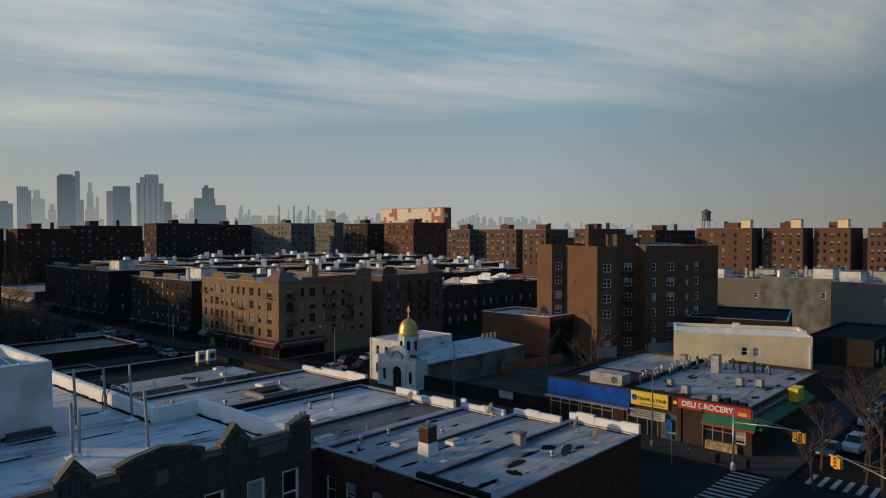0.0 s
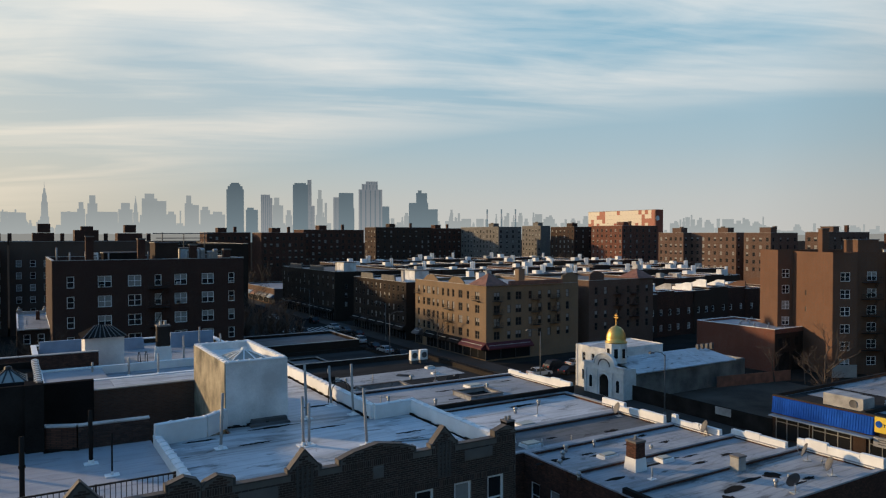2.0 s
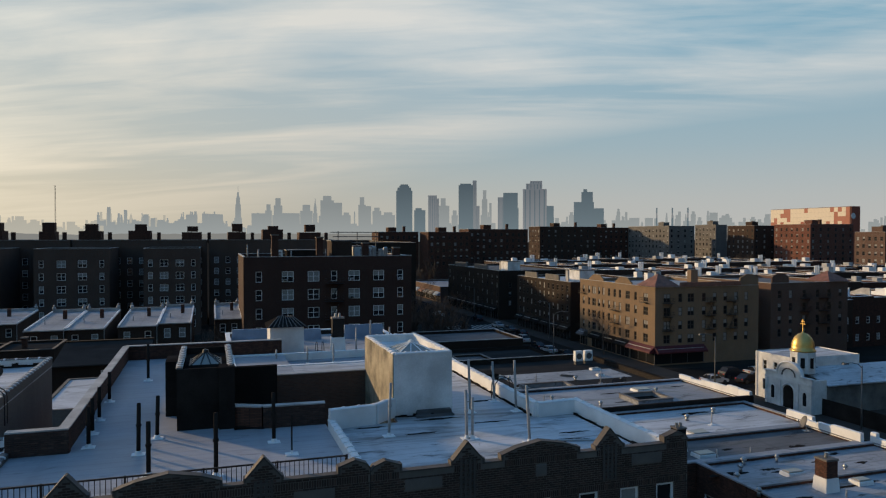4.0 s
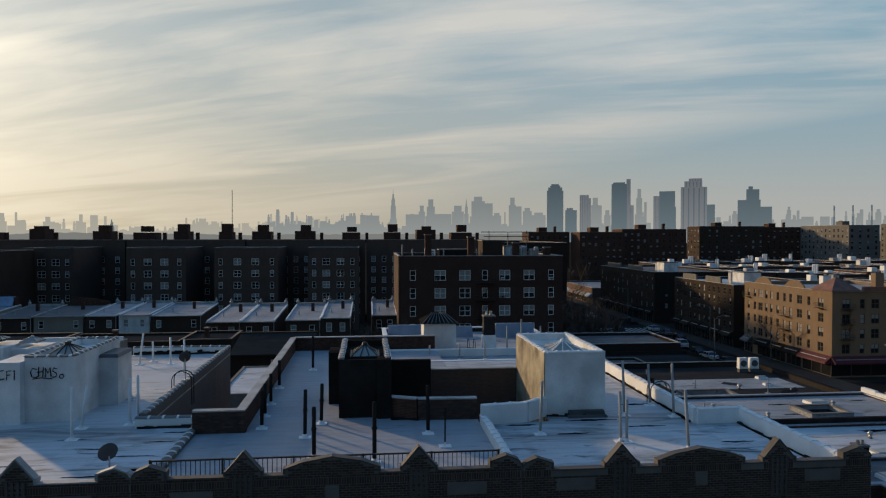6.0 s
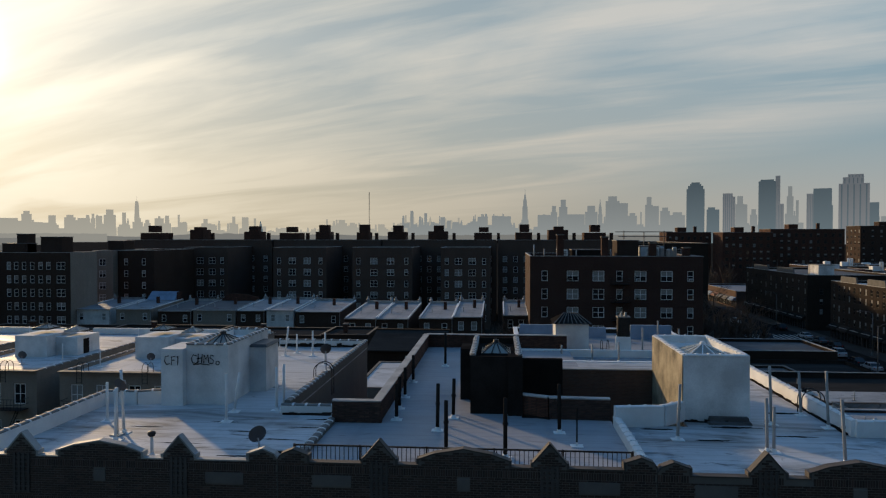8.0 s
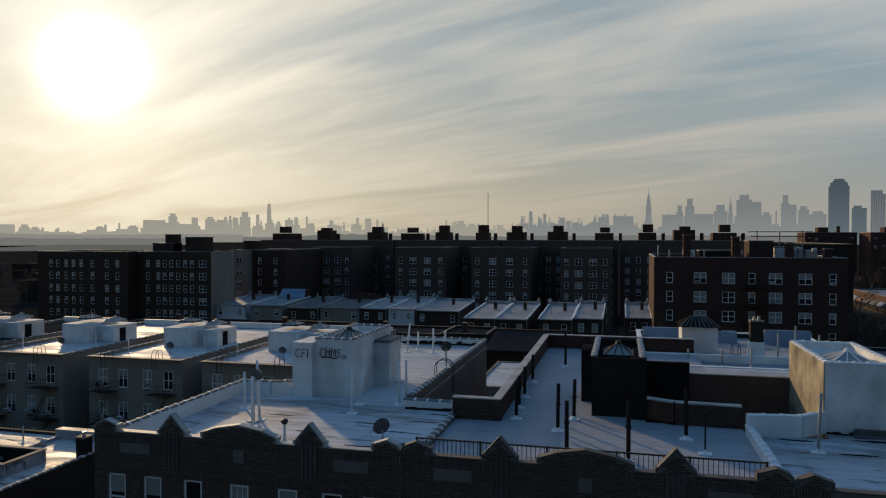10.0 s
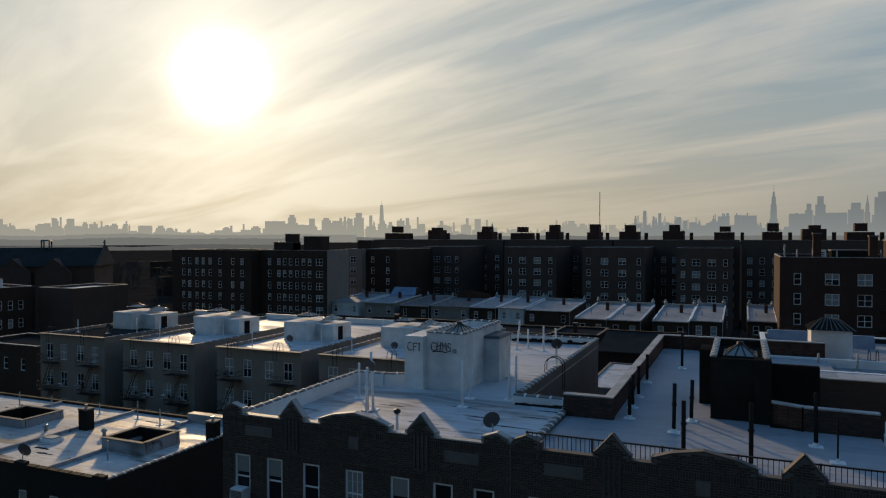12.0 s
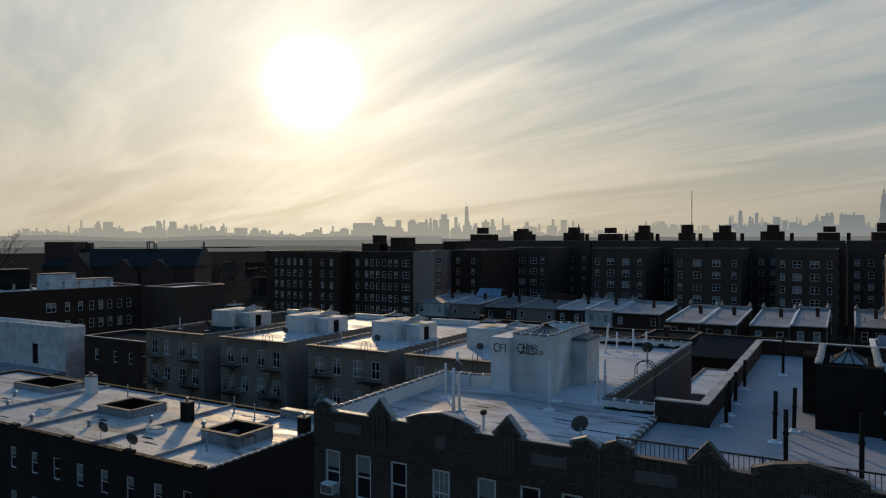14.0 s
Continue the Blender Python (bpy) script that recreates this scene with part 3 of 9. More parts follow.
# ---- ground, roads, pavements ----
def sheet(name, x0, x1, y0, y1, z0, z1, mat, label, category):
    return solid(name, Shape().box(x0, x1, y0, y1, z0, z1), M[mat], Matrix(), label, category, kind="structure")


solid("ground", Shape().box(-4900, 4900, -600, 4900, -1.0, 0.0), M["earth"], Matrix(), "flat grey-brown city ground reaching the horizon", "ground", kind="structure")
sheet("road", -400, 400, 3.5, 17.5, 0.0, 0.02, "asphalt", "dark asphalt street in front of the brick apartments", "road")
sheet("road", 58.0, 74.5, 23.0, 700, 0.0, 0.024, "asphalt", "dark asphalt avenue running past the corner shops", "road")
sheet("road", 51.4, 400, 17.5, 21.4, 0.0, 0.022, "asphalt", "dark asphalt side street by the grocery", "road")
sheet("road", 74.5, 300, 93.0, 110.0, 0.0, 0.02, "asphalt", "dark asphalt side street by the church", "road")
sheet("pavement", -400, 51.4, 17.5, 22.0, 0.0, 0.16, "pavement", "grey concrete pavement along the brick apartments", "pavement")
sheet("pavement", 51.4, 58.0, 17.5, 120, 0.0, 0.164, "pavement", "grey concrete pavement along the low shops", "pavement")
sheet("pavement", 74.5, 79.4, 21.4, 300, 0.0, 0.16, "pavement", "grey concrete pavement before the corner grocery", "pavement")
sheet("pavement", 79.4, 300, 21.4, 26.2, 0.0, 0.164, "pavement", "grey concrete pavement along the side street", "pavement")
sheet("lot", 79.4, 112, 52.5, 75.5, 0.0, 0.05, "gravel", "empty dark gravel parking lot beside the church", "parking lot")
crossing = thing("crosswalk", pose(58.4, 24.4, 0.028), "worn white ladder crosswalk stripes across the avenue", "crosswalk", kind="structure")
for i in range(15):
    part("stripe", Shape().box(i * 1.05, i * 1.05 + 0.42, -1.85, 1.85, 0, 0.006), M["road_paint"], crossing)
crossing = thing("crosswalk", pose(76.4, 5.0, 0.028), "worn white ladder crosswalk stripes across the side street", "crosswalk", kind="structure")
for i in range(14):
    part("stripe", Shape().box(-1.7, 1.7, i * 1.1, i * 1.1 + 0.45, 0, 0.006), M["road_paint"], crossing)

crossing = thing("crosswalk", pose(59.5, 176.0, 0.028), "worn white ladder crosswalk far along the avenue", "crosswalk", kind="structure")
for i in range(11):
    part("stripe", Shape().box(i * 1.3, i * 1.3 + 0.6, -5.0, 5.0, 0, 0.006), M["road_paint"], crossing)
crossing = thing("crosswalk", pose(59.5, 112.0, 0.028), "worn white ladder crosswalk before the buff corner", "crosswalk", kind="structure")
for i in range(11):
    part("stripe", Shape().box(i * 1.3, i * 1.3 + 0.6, -1.8, 1.8, 0, 0.006), M["road_paint"], crossing)

# ---- the three brick apartment houses ----
ROOF, LOW = 16.4, 17.2
FRONT = 22.0


def profile(half, low):
    """The stepped parapet's upper line, left to right: end piers, two gabled pinnacles, a low pediment."""
    side = [(-half, low + 0.1), (-half + 0.1, low + 0.25), (-half + 0.48, low + 0.4), (-half + 0.95, low + 0.24), (-half + 0.95, low),
            (-3.2, low), (-3.2, low + 0.16), (-2.68, low + 0.76), (-2.16, low + 0.16), (-2.16, low), (-1.42, low), (-1.42, low + 0.2), (-0.9, low + 0.38)]
    return side + [(0, low + 0.54)] + [(-x, z) for x, z in reversed(side)]


def tile_coping(house, a, b, z, mat="coping", wide=0.34, step=0.62):
    """Clay coping tiles with raised collars, laid end to end."""
    a, b = Vector(a), Vector(b)
    length = (b - a).length
    count = max(1, round(length / step))
    s = length / count
    turn = math.degrees(math.atan2((b - a).y, (b - a).x))
    w = wide / 2
    tile = Shape().prism([(-w, 0), (w, 0), (w, 0.035), (w * 0.4, 0.075), (-w * 0.4, 0.075), (-w, 0.035)], 0.0, s - 0.09).mesh("coping_tile", M["old_tile" if mat == "coping" else mat])
    collar = Shape().prism([(-w - 0.02, -0.01), (w + 0.02, -0.01), (w + 0.02, 0.05), (w * 0.45, 0.1), (-w * 0.45, 0.1), (-w - 0.02, 0.05)], s - 0.09, s).mesh("collar", M["white" if mat == "coping" else mat])
    rng = random.Random(round(length * 100))
    for i in range(count):
        p = a + (b - a) * (i / count)
        ob = part("coping_tile", tile, None, house, "", pose(p.x, p.y, z + rng.uniform(-0.004, 0.006), rng.uniform(-0.8, 0.8), rng.uniform(-2, 2), turn - 90 + rng.uniform(-1.5, 1.5)))
        part("collar", collar, None, ob)


def slab_coping(house, a, b, z, wide=0.4):
    """Thin stone slabs laid end to end on a wall."""
    a, b = Vector(a), Vector(b)
    count = max(1, round((b - a).length / 1.1))
    for i in range(count):
        p, q = a.lerp(b, i / count), a.lerp(b, (i + 0.985) / count)
        part("coping_slab", Shape().bar((p.x, p.y, z + 0.03), (q.x, q.y, z + 0.03), wide, 0.055), M["coping"], house)


def parapet_run(house, points, z0, z1, mat, thick=0.3, tiles="coping"):
    """A low roof wall along points, with coping tiles."""
    for p, q in zip(points, points[1:]):
        part("parapet", Shape().bar((*p, (z0 + z1) / 2), (*q, (z0 + z1) / 2), thick, z1 - z0), M[mat], house)
        if tiles == "slab":
            slab_coping(house, p, q, z1 + 0.003)
        elif tiles:
            tile_coping(house, p, q, z1 + 0.004, tiles, 0.3)


def wing(house, x0, x1, y0, y1, roof, wall="brick_dark", top=ROOF):
    """One block of a house: its walls, and its roof deck as a slab of its own."""
    s = Shape()
    for a, b in (((x0, y0), (x1, y0)), ((x1, y0), (x1, y1)), ((x1, y1), (x0, y1)), ((x0, y1), (x0, y0))):
        s.panel(a, b, 0, top - 0.12, [])
    part("wall", s, M[wall], house)
    part("roof", Shape().box(x0, x1, y0, y1, top - 0.117, top), M[roof], house)


def skylight(house, x, y, z, half_x, half_y, high, pane, bars, ribs=4):
    """A pyramid skylight: glazing bars over sloping panes on a kerb."""
    light = part("skylight", Shape().box(-half_x - 0.08, half_x + 0.08, -half_y - 0.08, half_y + 0.08, 0, 0.16), M[bars], house, "", pose(x, y, z))
    c = [(-half_x, -half_y), (half_x, -half_y), (half_x, half_y), (-half_x, half_y)]
    for i in range(4):
        a, b = c[i], c[(i + 1) % 4]
        part("pane", Shape().face((*a, 0.16), (*b, 0.16), (0, 0, high)).face((*b, 0.12), (*a, 0.12), (0, 0, high - 0.04)), M[pane], light)
        bar = Shape()
        for k in range(ribs):
            f = k / ribs
            p = Vector(a).lerp(Vector(b), f)
            bar.bar((p.x, p.y, 0.17), (0, 0, high + 0.01), 0.05, 0.04)
        part("glazing_bar", bar, M[bars], light)
    part("cap", Shape().lathe([(0.16, high - 0.06), (0.13, high + 0.07), (0.02, high + 0.1)], sides=8), M[bars], light)
    return light


def apartment_house(centre, half, label, roof, low=LOW):
    house = thing("apartment_house", pose(centre, FRONT, 0), label, "apartment building", "brick apartment houses in a row")
    us = (-5.0, -3.5, -1.85, 0.0, 1.85, 3.5, 5.0)
    sills = [13.9 - 3.15 * k for k in range(4)] + [1.6]
    holes = [(u + half - 0.38, u + half + 0.38, z, z + 1.76) for u in us for z in sills]
    front = Shape().panel((-half, 0), (half, 0), 11.9, 15.9, [h for h in holes if h[2] > 12])
    part("lower_wall", Shape().panel((-half, 0), (half, 0), 0, 11.9, [h for h in holes if h[2] < 12]), M["brick_dark"], house)
    top = profile(half, low)
    front.prism([(-half, 15.9), (half, 15.9)] + list(reversed(top)), 0.0, 0.25)
    part("front_wall", front, M["mortar"], house)
    for p, q in zip(top, top[1:]):
        if abs(p[0] - q[0]) > 0.02:
            part("coping", Shape().bar((p[0], 0.125, p[1] + 0.02), (q[0], 0.125, q[1] + 0.02), 0.3, 0.045), M["coping" if centre < -8 else "cap_stone"], house)
        else:
            z0, z1 = sorted((p[1], q[1]))
            side = 0.035 if (p[1] < q[1]) else -0.035
            part("coping", Shape().box(p[0] - 0.04 - side, p[0] + 0.04 - side, -0.03, 0.28, z0 + 0.06, z1 + 0.04), M["coping" if centre < -8 else "cap_stone"], house)
    blocked = [(u - 0.385, u + 0.385, z - 0.02, z + 1.77) for u in us for z in sills] + [(u - 0.63, u + 0.63, 16.49, 16.81) for u in (-4.2, 4.2)] + [(-0.21, 0.21, 16.44, 16.83)]
    front_bricks(house, half, top, blocked)
    rng = random.Random(int(centre * 10))
    for u in us:
        for z in sills:
            add_window(house, pose(u, 0, z), 0.76, 1.76, "grid" if u == 0 else "plain", rng.choice((0, 0, 0.4, 0.5, 0.5, 0.6)), "stone")
    for u in (-4.2, 4.2, ):
        part("stone_panel", Shape().box(u - 0.63, u + 0.63, -0.03, 0.1, 16.47, 16.83), M["stone"], house)
    part("stone_panel", Shape().box(-0.2, 0.2, -0.03, 0.1, 16.45, 16.82), M["stone"], house)
    for u in (-2.68, 2.68):
        lattice = Shape()
        for i in range(4):
            lattice.box(u - 0.28 + i * 0.16, u - 0.2 + i * 0.16, -0.045, 0.05, 16.0, 17.3)
        for j in range(8):
            lattice.box(u - 0.3, u + 0.3, -0.04, 0.05, 16.02 + j * 0.16, 16.08 + j * 0.16)
        part("brick_lattice", lattice, M["cap_stone"], house)
    return house


def profile_top(top, x):
    """Height of the parapet's upper line at x."""
    best = 0.0
    for p, q in zip(top, top[1:]):
        if p[0] <= x <= q[0] and q[0] - p[0] > 1e-6:
            best = max(best, p[1] + (q[1] - p[1]) * (x - p[0]) / (q[0] - p[0]))
    return best


COURSE, LENGTH, JOINT = 0.0765, 0.22, 0.017


def brick_courses(wide, z0, z1, bands=()):
    """Bricks of a running bond from u = 0 to wide, as (u0, u1, z0, z1); bands: heights of soldier courses."""
    z, row = z0, 0
    while z < z1:
        band = any(abs(z - b) < COURSE / 2 for b in bands)
        high, long = (COURSE * 3, 0.078) if band else (COURSE, LENGTH)
        u = -long / 2 if row % 2 and not band else 0.0
        while u < wide:
            a, b = max(u, 0.0), min(u + long, wide)
            if b - a > 0.05:
                yield a, b - JOINT, z, z + high - JOINT
            u += long
        z += high
        row += 1


def front_bricks(house, half, top, blocked):
    """The laid bricks of a street front, proud of their joints."""
    rng, s = random.Random(17), Shape()
    for a, b, z0, z1 in brick_courses(2 * half, 12.0, 17.95, (15.7 - 0.0085, 16.88)):
        x0, x1 = a - half, b - half
        if z1 > min(profile_top(top, x0), profile_top(top, x1), profile_top(top, (x0 + x1) / 2)) - 0.005:
            continue
        spans = [(x0, x1)]
        for l, r, d, t in blocked:
            if z0 < t and z1 > d:
                spans = [q for p in spans for q in ((p[0], min(p[1], l)), (max(p[0], r), p[1])) if q[1] - q[0] > 0.02]
        for l, r in spans:
            s.box(l, r, -0.004 - rng.uniform(0, 0.005), 0.02, z0, z1)
    tagged(part("brickwork", s, M["brick_unit"], house), "", "", "", "stuff")


def laid_bricks(house, a, b, z0, z1):
    """Single bricks laid on the face of a low roof wall running from a to b."""
    a, b = Vector(a), Vector(b)
    wide = (b - a).length
    turn = math.degrees(math.atan2((b - a).y, (b - a).x))
    base, sizes, rng = pose(a.x, a.y, 0, 0, 0, turn), {}, random.Random(23)
    for u0, u1, d, t in brick_courses(wide, z0, z1 - COURSE * 0.5):
        key = round(u1 - u0, 2)
        if key not in sizes:
            sizes[key] = Shape().box(0, u1 - u0, -0.012, 0.02, 0, t - d, 0.002).mesh("brick", M["brick_unit"])
        part("brick", sizes[key], None, house, "", base @ pose(u0, -rng.uniform(0, 0.008), d))


def stair_hut(x0, x1, y0, y1, z0, z1, rim=0.22, drop=0.3):
    """A hut's walls with a raised rim round its sunken deck."""
    s = Shape()
    c = [(x0, y0), (x1, y0), (x1, y1), (x0, y1)]
    i = [(x0 + rim, y0 + rim), (x1 - rim, y0 + rim), (x1 - rim, y1 - rim), (x0 + rim, y1 - rim)]
    for k in range(4):
        a, b, p, q = c[k], c[(k + 1) % 4], i[k], i[(k + 1) % 4]
        s.face((*a, z0), (*b, z0), (*b, z1), (*a, z1))
        s.face((*a, z1), (*b, z1), (*q, z1), (*p, z1))
        s.face((*p, z1), (*q, z1), (*q, z1 - drop), (*p, z1 - drop))
    s.face(*[(*p, z1 - drop) for p in i])
    return s


left = apartment_house(-13.05, 5.95, "dark brick apartment house with gabled parapet, graffiti on roof hut", "roof_white")
mid = apartment_house(-1.13, 5.95, "dark brick apartment house with iron roof railing and black-tarred roof hut", "roof_even")
right = apartment_house(10.79, 5.95, "dark brick apartment house with gabled parapet and buff roof hut", "roof_white", LOW - 0.12)

# left house: local x = world x + 13.05, local y = world y - 22
wing(left, -5.95, 5.95, 0.25, 9.5, "roof_white")
wing(left, -5.95, -3.0, 9.5, 11.1, "roof_white")
wing(left, -3.0, 3.45, 9.5, 28.6, "roof_white", "brick_grey")
parapet_run(left, [(-5.8, 0.4), (-5.8, 10.4), (-4.2, 10.4), (-2.9, 10.9)], ROOF, 17.0, "white")
parapet_run(left, [(3.35, 9.6), (3.35, 28.5)], ROOF, 16.85, "brick_grey")
parapet_run(left, [(3.35, 28.5), (-3.0, 28.5)], ROOF, 16.85, "white")
parapet_run(left, [(3.2, 9.2), (5.6, 9.2)], ROOF, 16.8, "white")
parapet_run(left, [(5.8, 9.2), (5.85, 0.5)], ROOF, 16.55, "brick_grey")
hut = part("roof_hut", stair_hut(-1.9, 0.15, 10.6, 16.4, ROOF, 19.25), M["stucco"], left, "white-painted stair hut with spray-painted writing")
part("chimney_block", Shape().box(-2.95, -1.9, 10.2, 12.4, ROOF, 19.1), M["stucco"], hut)
part("side_block", Shape().box(0.15, 1.0, 13.6, 15.6, ROOF, 18.7), M["stucco"], hut)
part("cap", Shape().box(0.1, 1.08, 13.5, 15.7, 18.7, 18.85, 0.1), M["dark_grey"], hut)
for a, b in (((-1.85, 10.7), (-1.85, 16.3)), ((0.05, 10.7), (0.05, 16.3)), ((-1.85, 16.3), (0.05, 16.3)), ((-1.85, 10.68), (0.05, 10.68))):
    tile_coping(left, a, b, 19.25, "coping", 0.26, 0.5)
skylight(left, -0.88, 12.6, 18.95, 0.6, 0.9, 0.62, "skylight", "black_metal", 3)

# middle house
wing(mid, -5.95, 5.95, 0.25, 9.3, "roof_even")
wing(mid, -4.3, 2.1, 9.3, 29.2, "roof_even")
wing(mid, 2.1, 5.95, 15.6, 29.2, "roof_even", "tar")
parapet_run(mid, [(-6.1, 8.1), (-3.95, 8.1)], ROOF, 17.3, "brick_dark", 0.34, "slab")
laid_bricks(mid, (-6.1, 7.925), (-3.95, 7.925), ROOF + 0.01, 17.3)
laid_bricks(mid, (3.3, 9.19), (5.95, 9.09), ROOF + 0.01, 17.3)
parapet_run(mid, [(-4.15, 8.3), (-4.15, 29.0)], ROOF, 17.3, "brick_dark", 0.3, "slab")
parapet_run(mid, [(-4.15, 29.0), (5.9, 29.0)], ROOF, 17.3, "brick_dark", 0.3, "slab")
parapet_run(mid, [(2.1, 9.9), (3.3, 9.35), (5.95, 9.25)], ROOF, 17.3, "brick_dark", 0.3, "slab")
part("court_wall", Shape().box(2.1, 4.4, 15.2, 15.6, 10, 18.0), M["tar"], mid, "black-tarred court wall")
part("court_wall", Shape().panel((4.403, 15.3), (9.02, 15.3), 10, 17.45, [(1.5, 2.3, 12.9, 14.5), (2.8, 3.6, 12.9, 14.5), (3.7, 4.4, 12.9, 14.5)]).face((4.403, 15.3, 17.45), (9.02, 15.3, 17.45), (9.02, 15.6, 17.45), (4.403, 15.6, 17.45)), M["brick_row"], mid, "sooty brown brick court wall")
for u in (6.3, 7.6):
    add_window(mid, pose(u, 15.3, 12.9), 0.8, 1.6)
add_window(mid, pose(8.453, 15.3, 12.9), 0.7, 1.6)
slab_coping(mid, (4.4, 15.45), (9.02, 15.45), 17.453)
hut = part("roof_hut", stair_hut(-0.2, 2.1, 9.9, 16.0, ROOF, 19.0), M["tar"], mid, "black-tarred stair hut")
part("side_block", Shape().box(-0.8, -0.2, 12.6, 14.4, ROOF, 18.9), M["tar"], hut)
part("side_block", Shape().box(1.5, 2.15, 9.6, 10.6, ROOF, 19.05), M["tar"], hut)
for a, b in (((-0.1, 10.0), (-0.1, 16.0)), ((2.0, 10.0), (2.0, 16.0))):
    tile_coping(mid, a, b, 19.0, "coping", 0.26, 0.5)
skylight(mid, 0.95, 12.6, 18.7, 0.62, 0.9, 0.62, "skylight", "black_metal", 3)

# right house
wing(right, -5.95, 5.6, 0.25, 8.4, "roof_white")
wing(right, -2.85, 3.45, 8.4, 23.5, "roof_white", "brick_tan")
wing(right, -5.95, -2.85, 18.4, 23.5, "roof_white", "brick_black")
parapet_run(right, [(-5.85, 0.5), (-5.85, 8.3)], ROOF, 16.75, "white", 0.3, "white")
parapet_run(right, [(-5.95, 8.2), (-3.9, 8.5), (-2.75, 9.5)], ROOF, 17.2, "white", 0.3, "white")
parapet_run(right, [(5.45, 0.4), (5.45, 7.5), (3.4, 7.4), (3.4, 23.4)], ROOF, 17.0, "white", 0.3, "white")
hut = part("roof_hut", stair_hut(-2.85, -0.05, 9.3, 15.4, ROOF, 19.25), M["stucco"], right, "white stair hut with a buff side wall")
part("side_wall", Shape().box(-2.9, -2.853, 9.3, 15.4, 15.0, 19.25), M["buff_stain"], hut)
part("step", Shape().box(-1.9, -0.1, 8.75, 9.3, ROOF, ROOF + 0.1, 0.03), M["roof_grey"], hut)
part("step", Shape().box(-1.8, -0.15, 8.98, 9.3, ROOF + 0.103, ROOF + 0.26, 0.03), M["roof_grey"], hut)
for a, b in (((-2.75, 9.4), (-2.75, 15.3)), ((-0.15, 9.4), (-0.15, 15.3)), ((-2.75, 15.3), (-0.15, 15.3)), ((-2.75, 9.4), (-0.15, 9.4))):
    tile_coping(right, a, b, 19.25, "white", 0.26, 0.5)
skylight(right, -1.45, 11.4, 18.95, 0.85, 1.0, 0.55, "skylight", "white", 3)

# ---- low shops between the brick houses and the avenue ----
def on_grid(x, y, z=0.0, turn=0.0):
    return pose(x, y, z, 0, 0, turn)


SHOPS = [(22.6, 5.6, 28.4, "roof_mid", "low brick shop with tar-streaked grey-white roof"), (28.25, 4.2, 27.2, "roof_silver", "low brick shop with seamed silver roof"),
         (32.5, 4.3, 26.0, "roof_silver", "low brick shop with brick chimney on silver roof"), (36.85, 4.8, 25.2, "roof_grey", "low brick shop with grey felt roof"),
         (41.7, 7.6, 26.0, "roof_white", "low brick shop with bright white roof"), (49.35, 9.6, 27.0, "roof_silver", "low brick shop with dark light well")]
shops = []
for i, (y, d, w, roof, label) in enumerate(SHOPS):
    inset = 11.5 if i < 3 else 0.0                   # the first three stand back behind a yard
    shops.append(building("shop_block", on_grid(17.2 + inset, y), w - inset, d, 10.35, "brick_dark", roof, label, [("right", spread(1.2, d - 1.2, 2), [6.4], 0.9, 1.5, "plain"), ("left", spread(1.2, d - 1.2, 2), [7.2], 0.9, 1.7, "plain")], parapet=0.16, group="low shops on the avenue", coping="roof_silver"))
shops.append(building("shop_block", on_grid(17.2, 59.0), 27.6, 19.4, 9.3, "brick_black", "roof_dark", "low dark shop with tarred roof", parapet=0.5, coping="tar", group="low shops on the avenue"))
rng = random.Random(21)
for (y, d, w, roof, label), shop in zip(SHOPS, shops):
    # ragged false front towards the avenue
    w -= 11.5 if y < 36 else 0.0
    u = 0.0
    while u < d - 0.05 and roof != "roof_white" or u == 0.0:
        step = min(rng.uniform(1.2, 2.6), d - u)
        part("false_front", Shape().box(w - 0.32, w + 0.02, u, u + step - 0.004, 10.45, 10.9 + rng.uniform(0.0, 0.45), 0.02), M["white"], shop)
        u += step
# made-up low block; its black roof paints the dark of the empty court
building("yard_roof", on_grid(17.2, 23.0), 11.4, 13.7, 4.6, "brick_black", "roof_dark", "low black filler block for the dark court between brick walls", parapet=0.3, coping="brick_black")
part("party_wall", Shape().box(0.0, 0.3, 0.2, 5.4, 10.3, 10.9), M["tar"], shops[0])
# ---- red block, row of six-storey flats, houses behind ----
rows = [2.0 + 3.0 * k for k in range(6)]
building("apartment_block", on_grid(5.0, 118.0), 28.0, 22.0, 20.2, "brick_maroon", "roof_grey", "dark red brick apartment block with white windows",
         [("front", [7.0, 11.2, 18.0, 22.2], rows, 1.9, 1.75, "pair"), ("front", [2.4, 14.6, 26.0], rows, 1.0, 1.75, "plain")], parapet=0.9)

row_rng = random.Random(8)
for x, w in ((-111.5, 44.5), (-66.5, 32.0), (-34.0, 33.0), (-0.5, 34.0)):
    house = building("apartment_block", on_grid(x, 204.0), w, 18.0, 22.4, "brick_row", "roof_dark", "long dark six-storey flats with brick roof huts",
                     [("front", spread(2.0, w - 2.0, 11), rows, 1.2, 1.7, "plain")], parapet=0.9, group="six-storey flats")
    for k in range(3):
        u = w * (k + 0.5) / 3 + row_rng.uniform(-2, 2)
        big = row_rng.uniform(3.2, 6.5)
        hut = part("roof_hut", Shape().box(u - big / 2, u + big / 2, 2, 8, 22.4, 25.6 + row_rng.uniform(-0.3, 0.8)), M["brick_dark"], house)
        part("tank_room", Shape().box(u - 1.2, u + 1.6, 3, 6, 25.6, 27.0 + row_rng.uniform(0, 0.9)), M["brick_dark"], hut)
        part("chimney", Shape().box(u + big / 2 + 1.5, u + big / 2 + 2.4, 4, 5, 22.4, 25.4), M["brick_dark"], house)
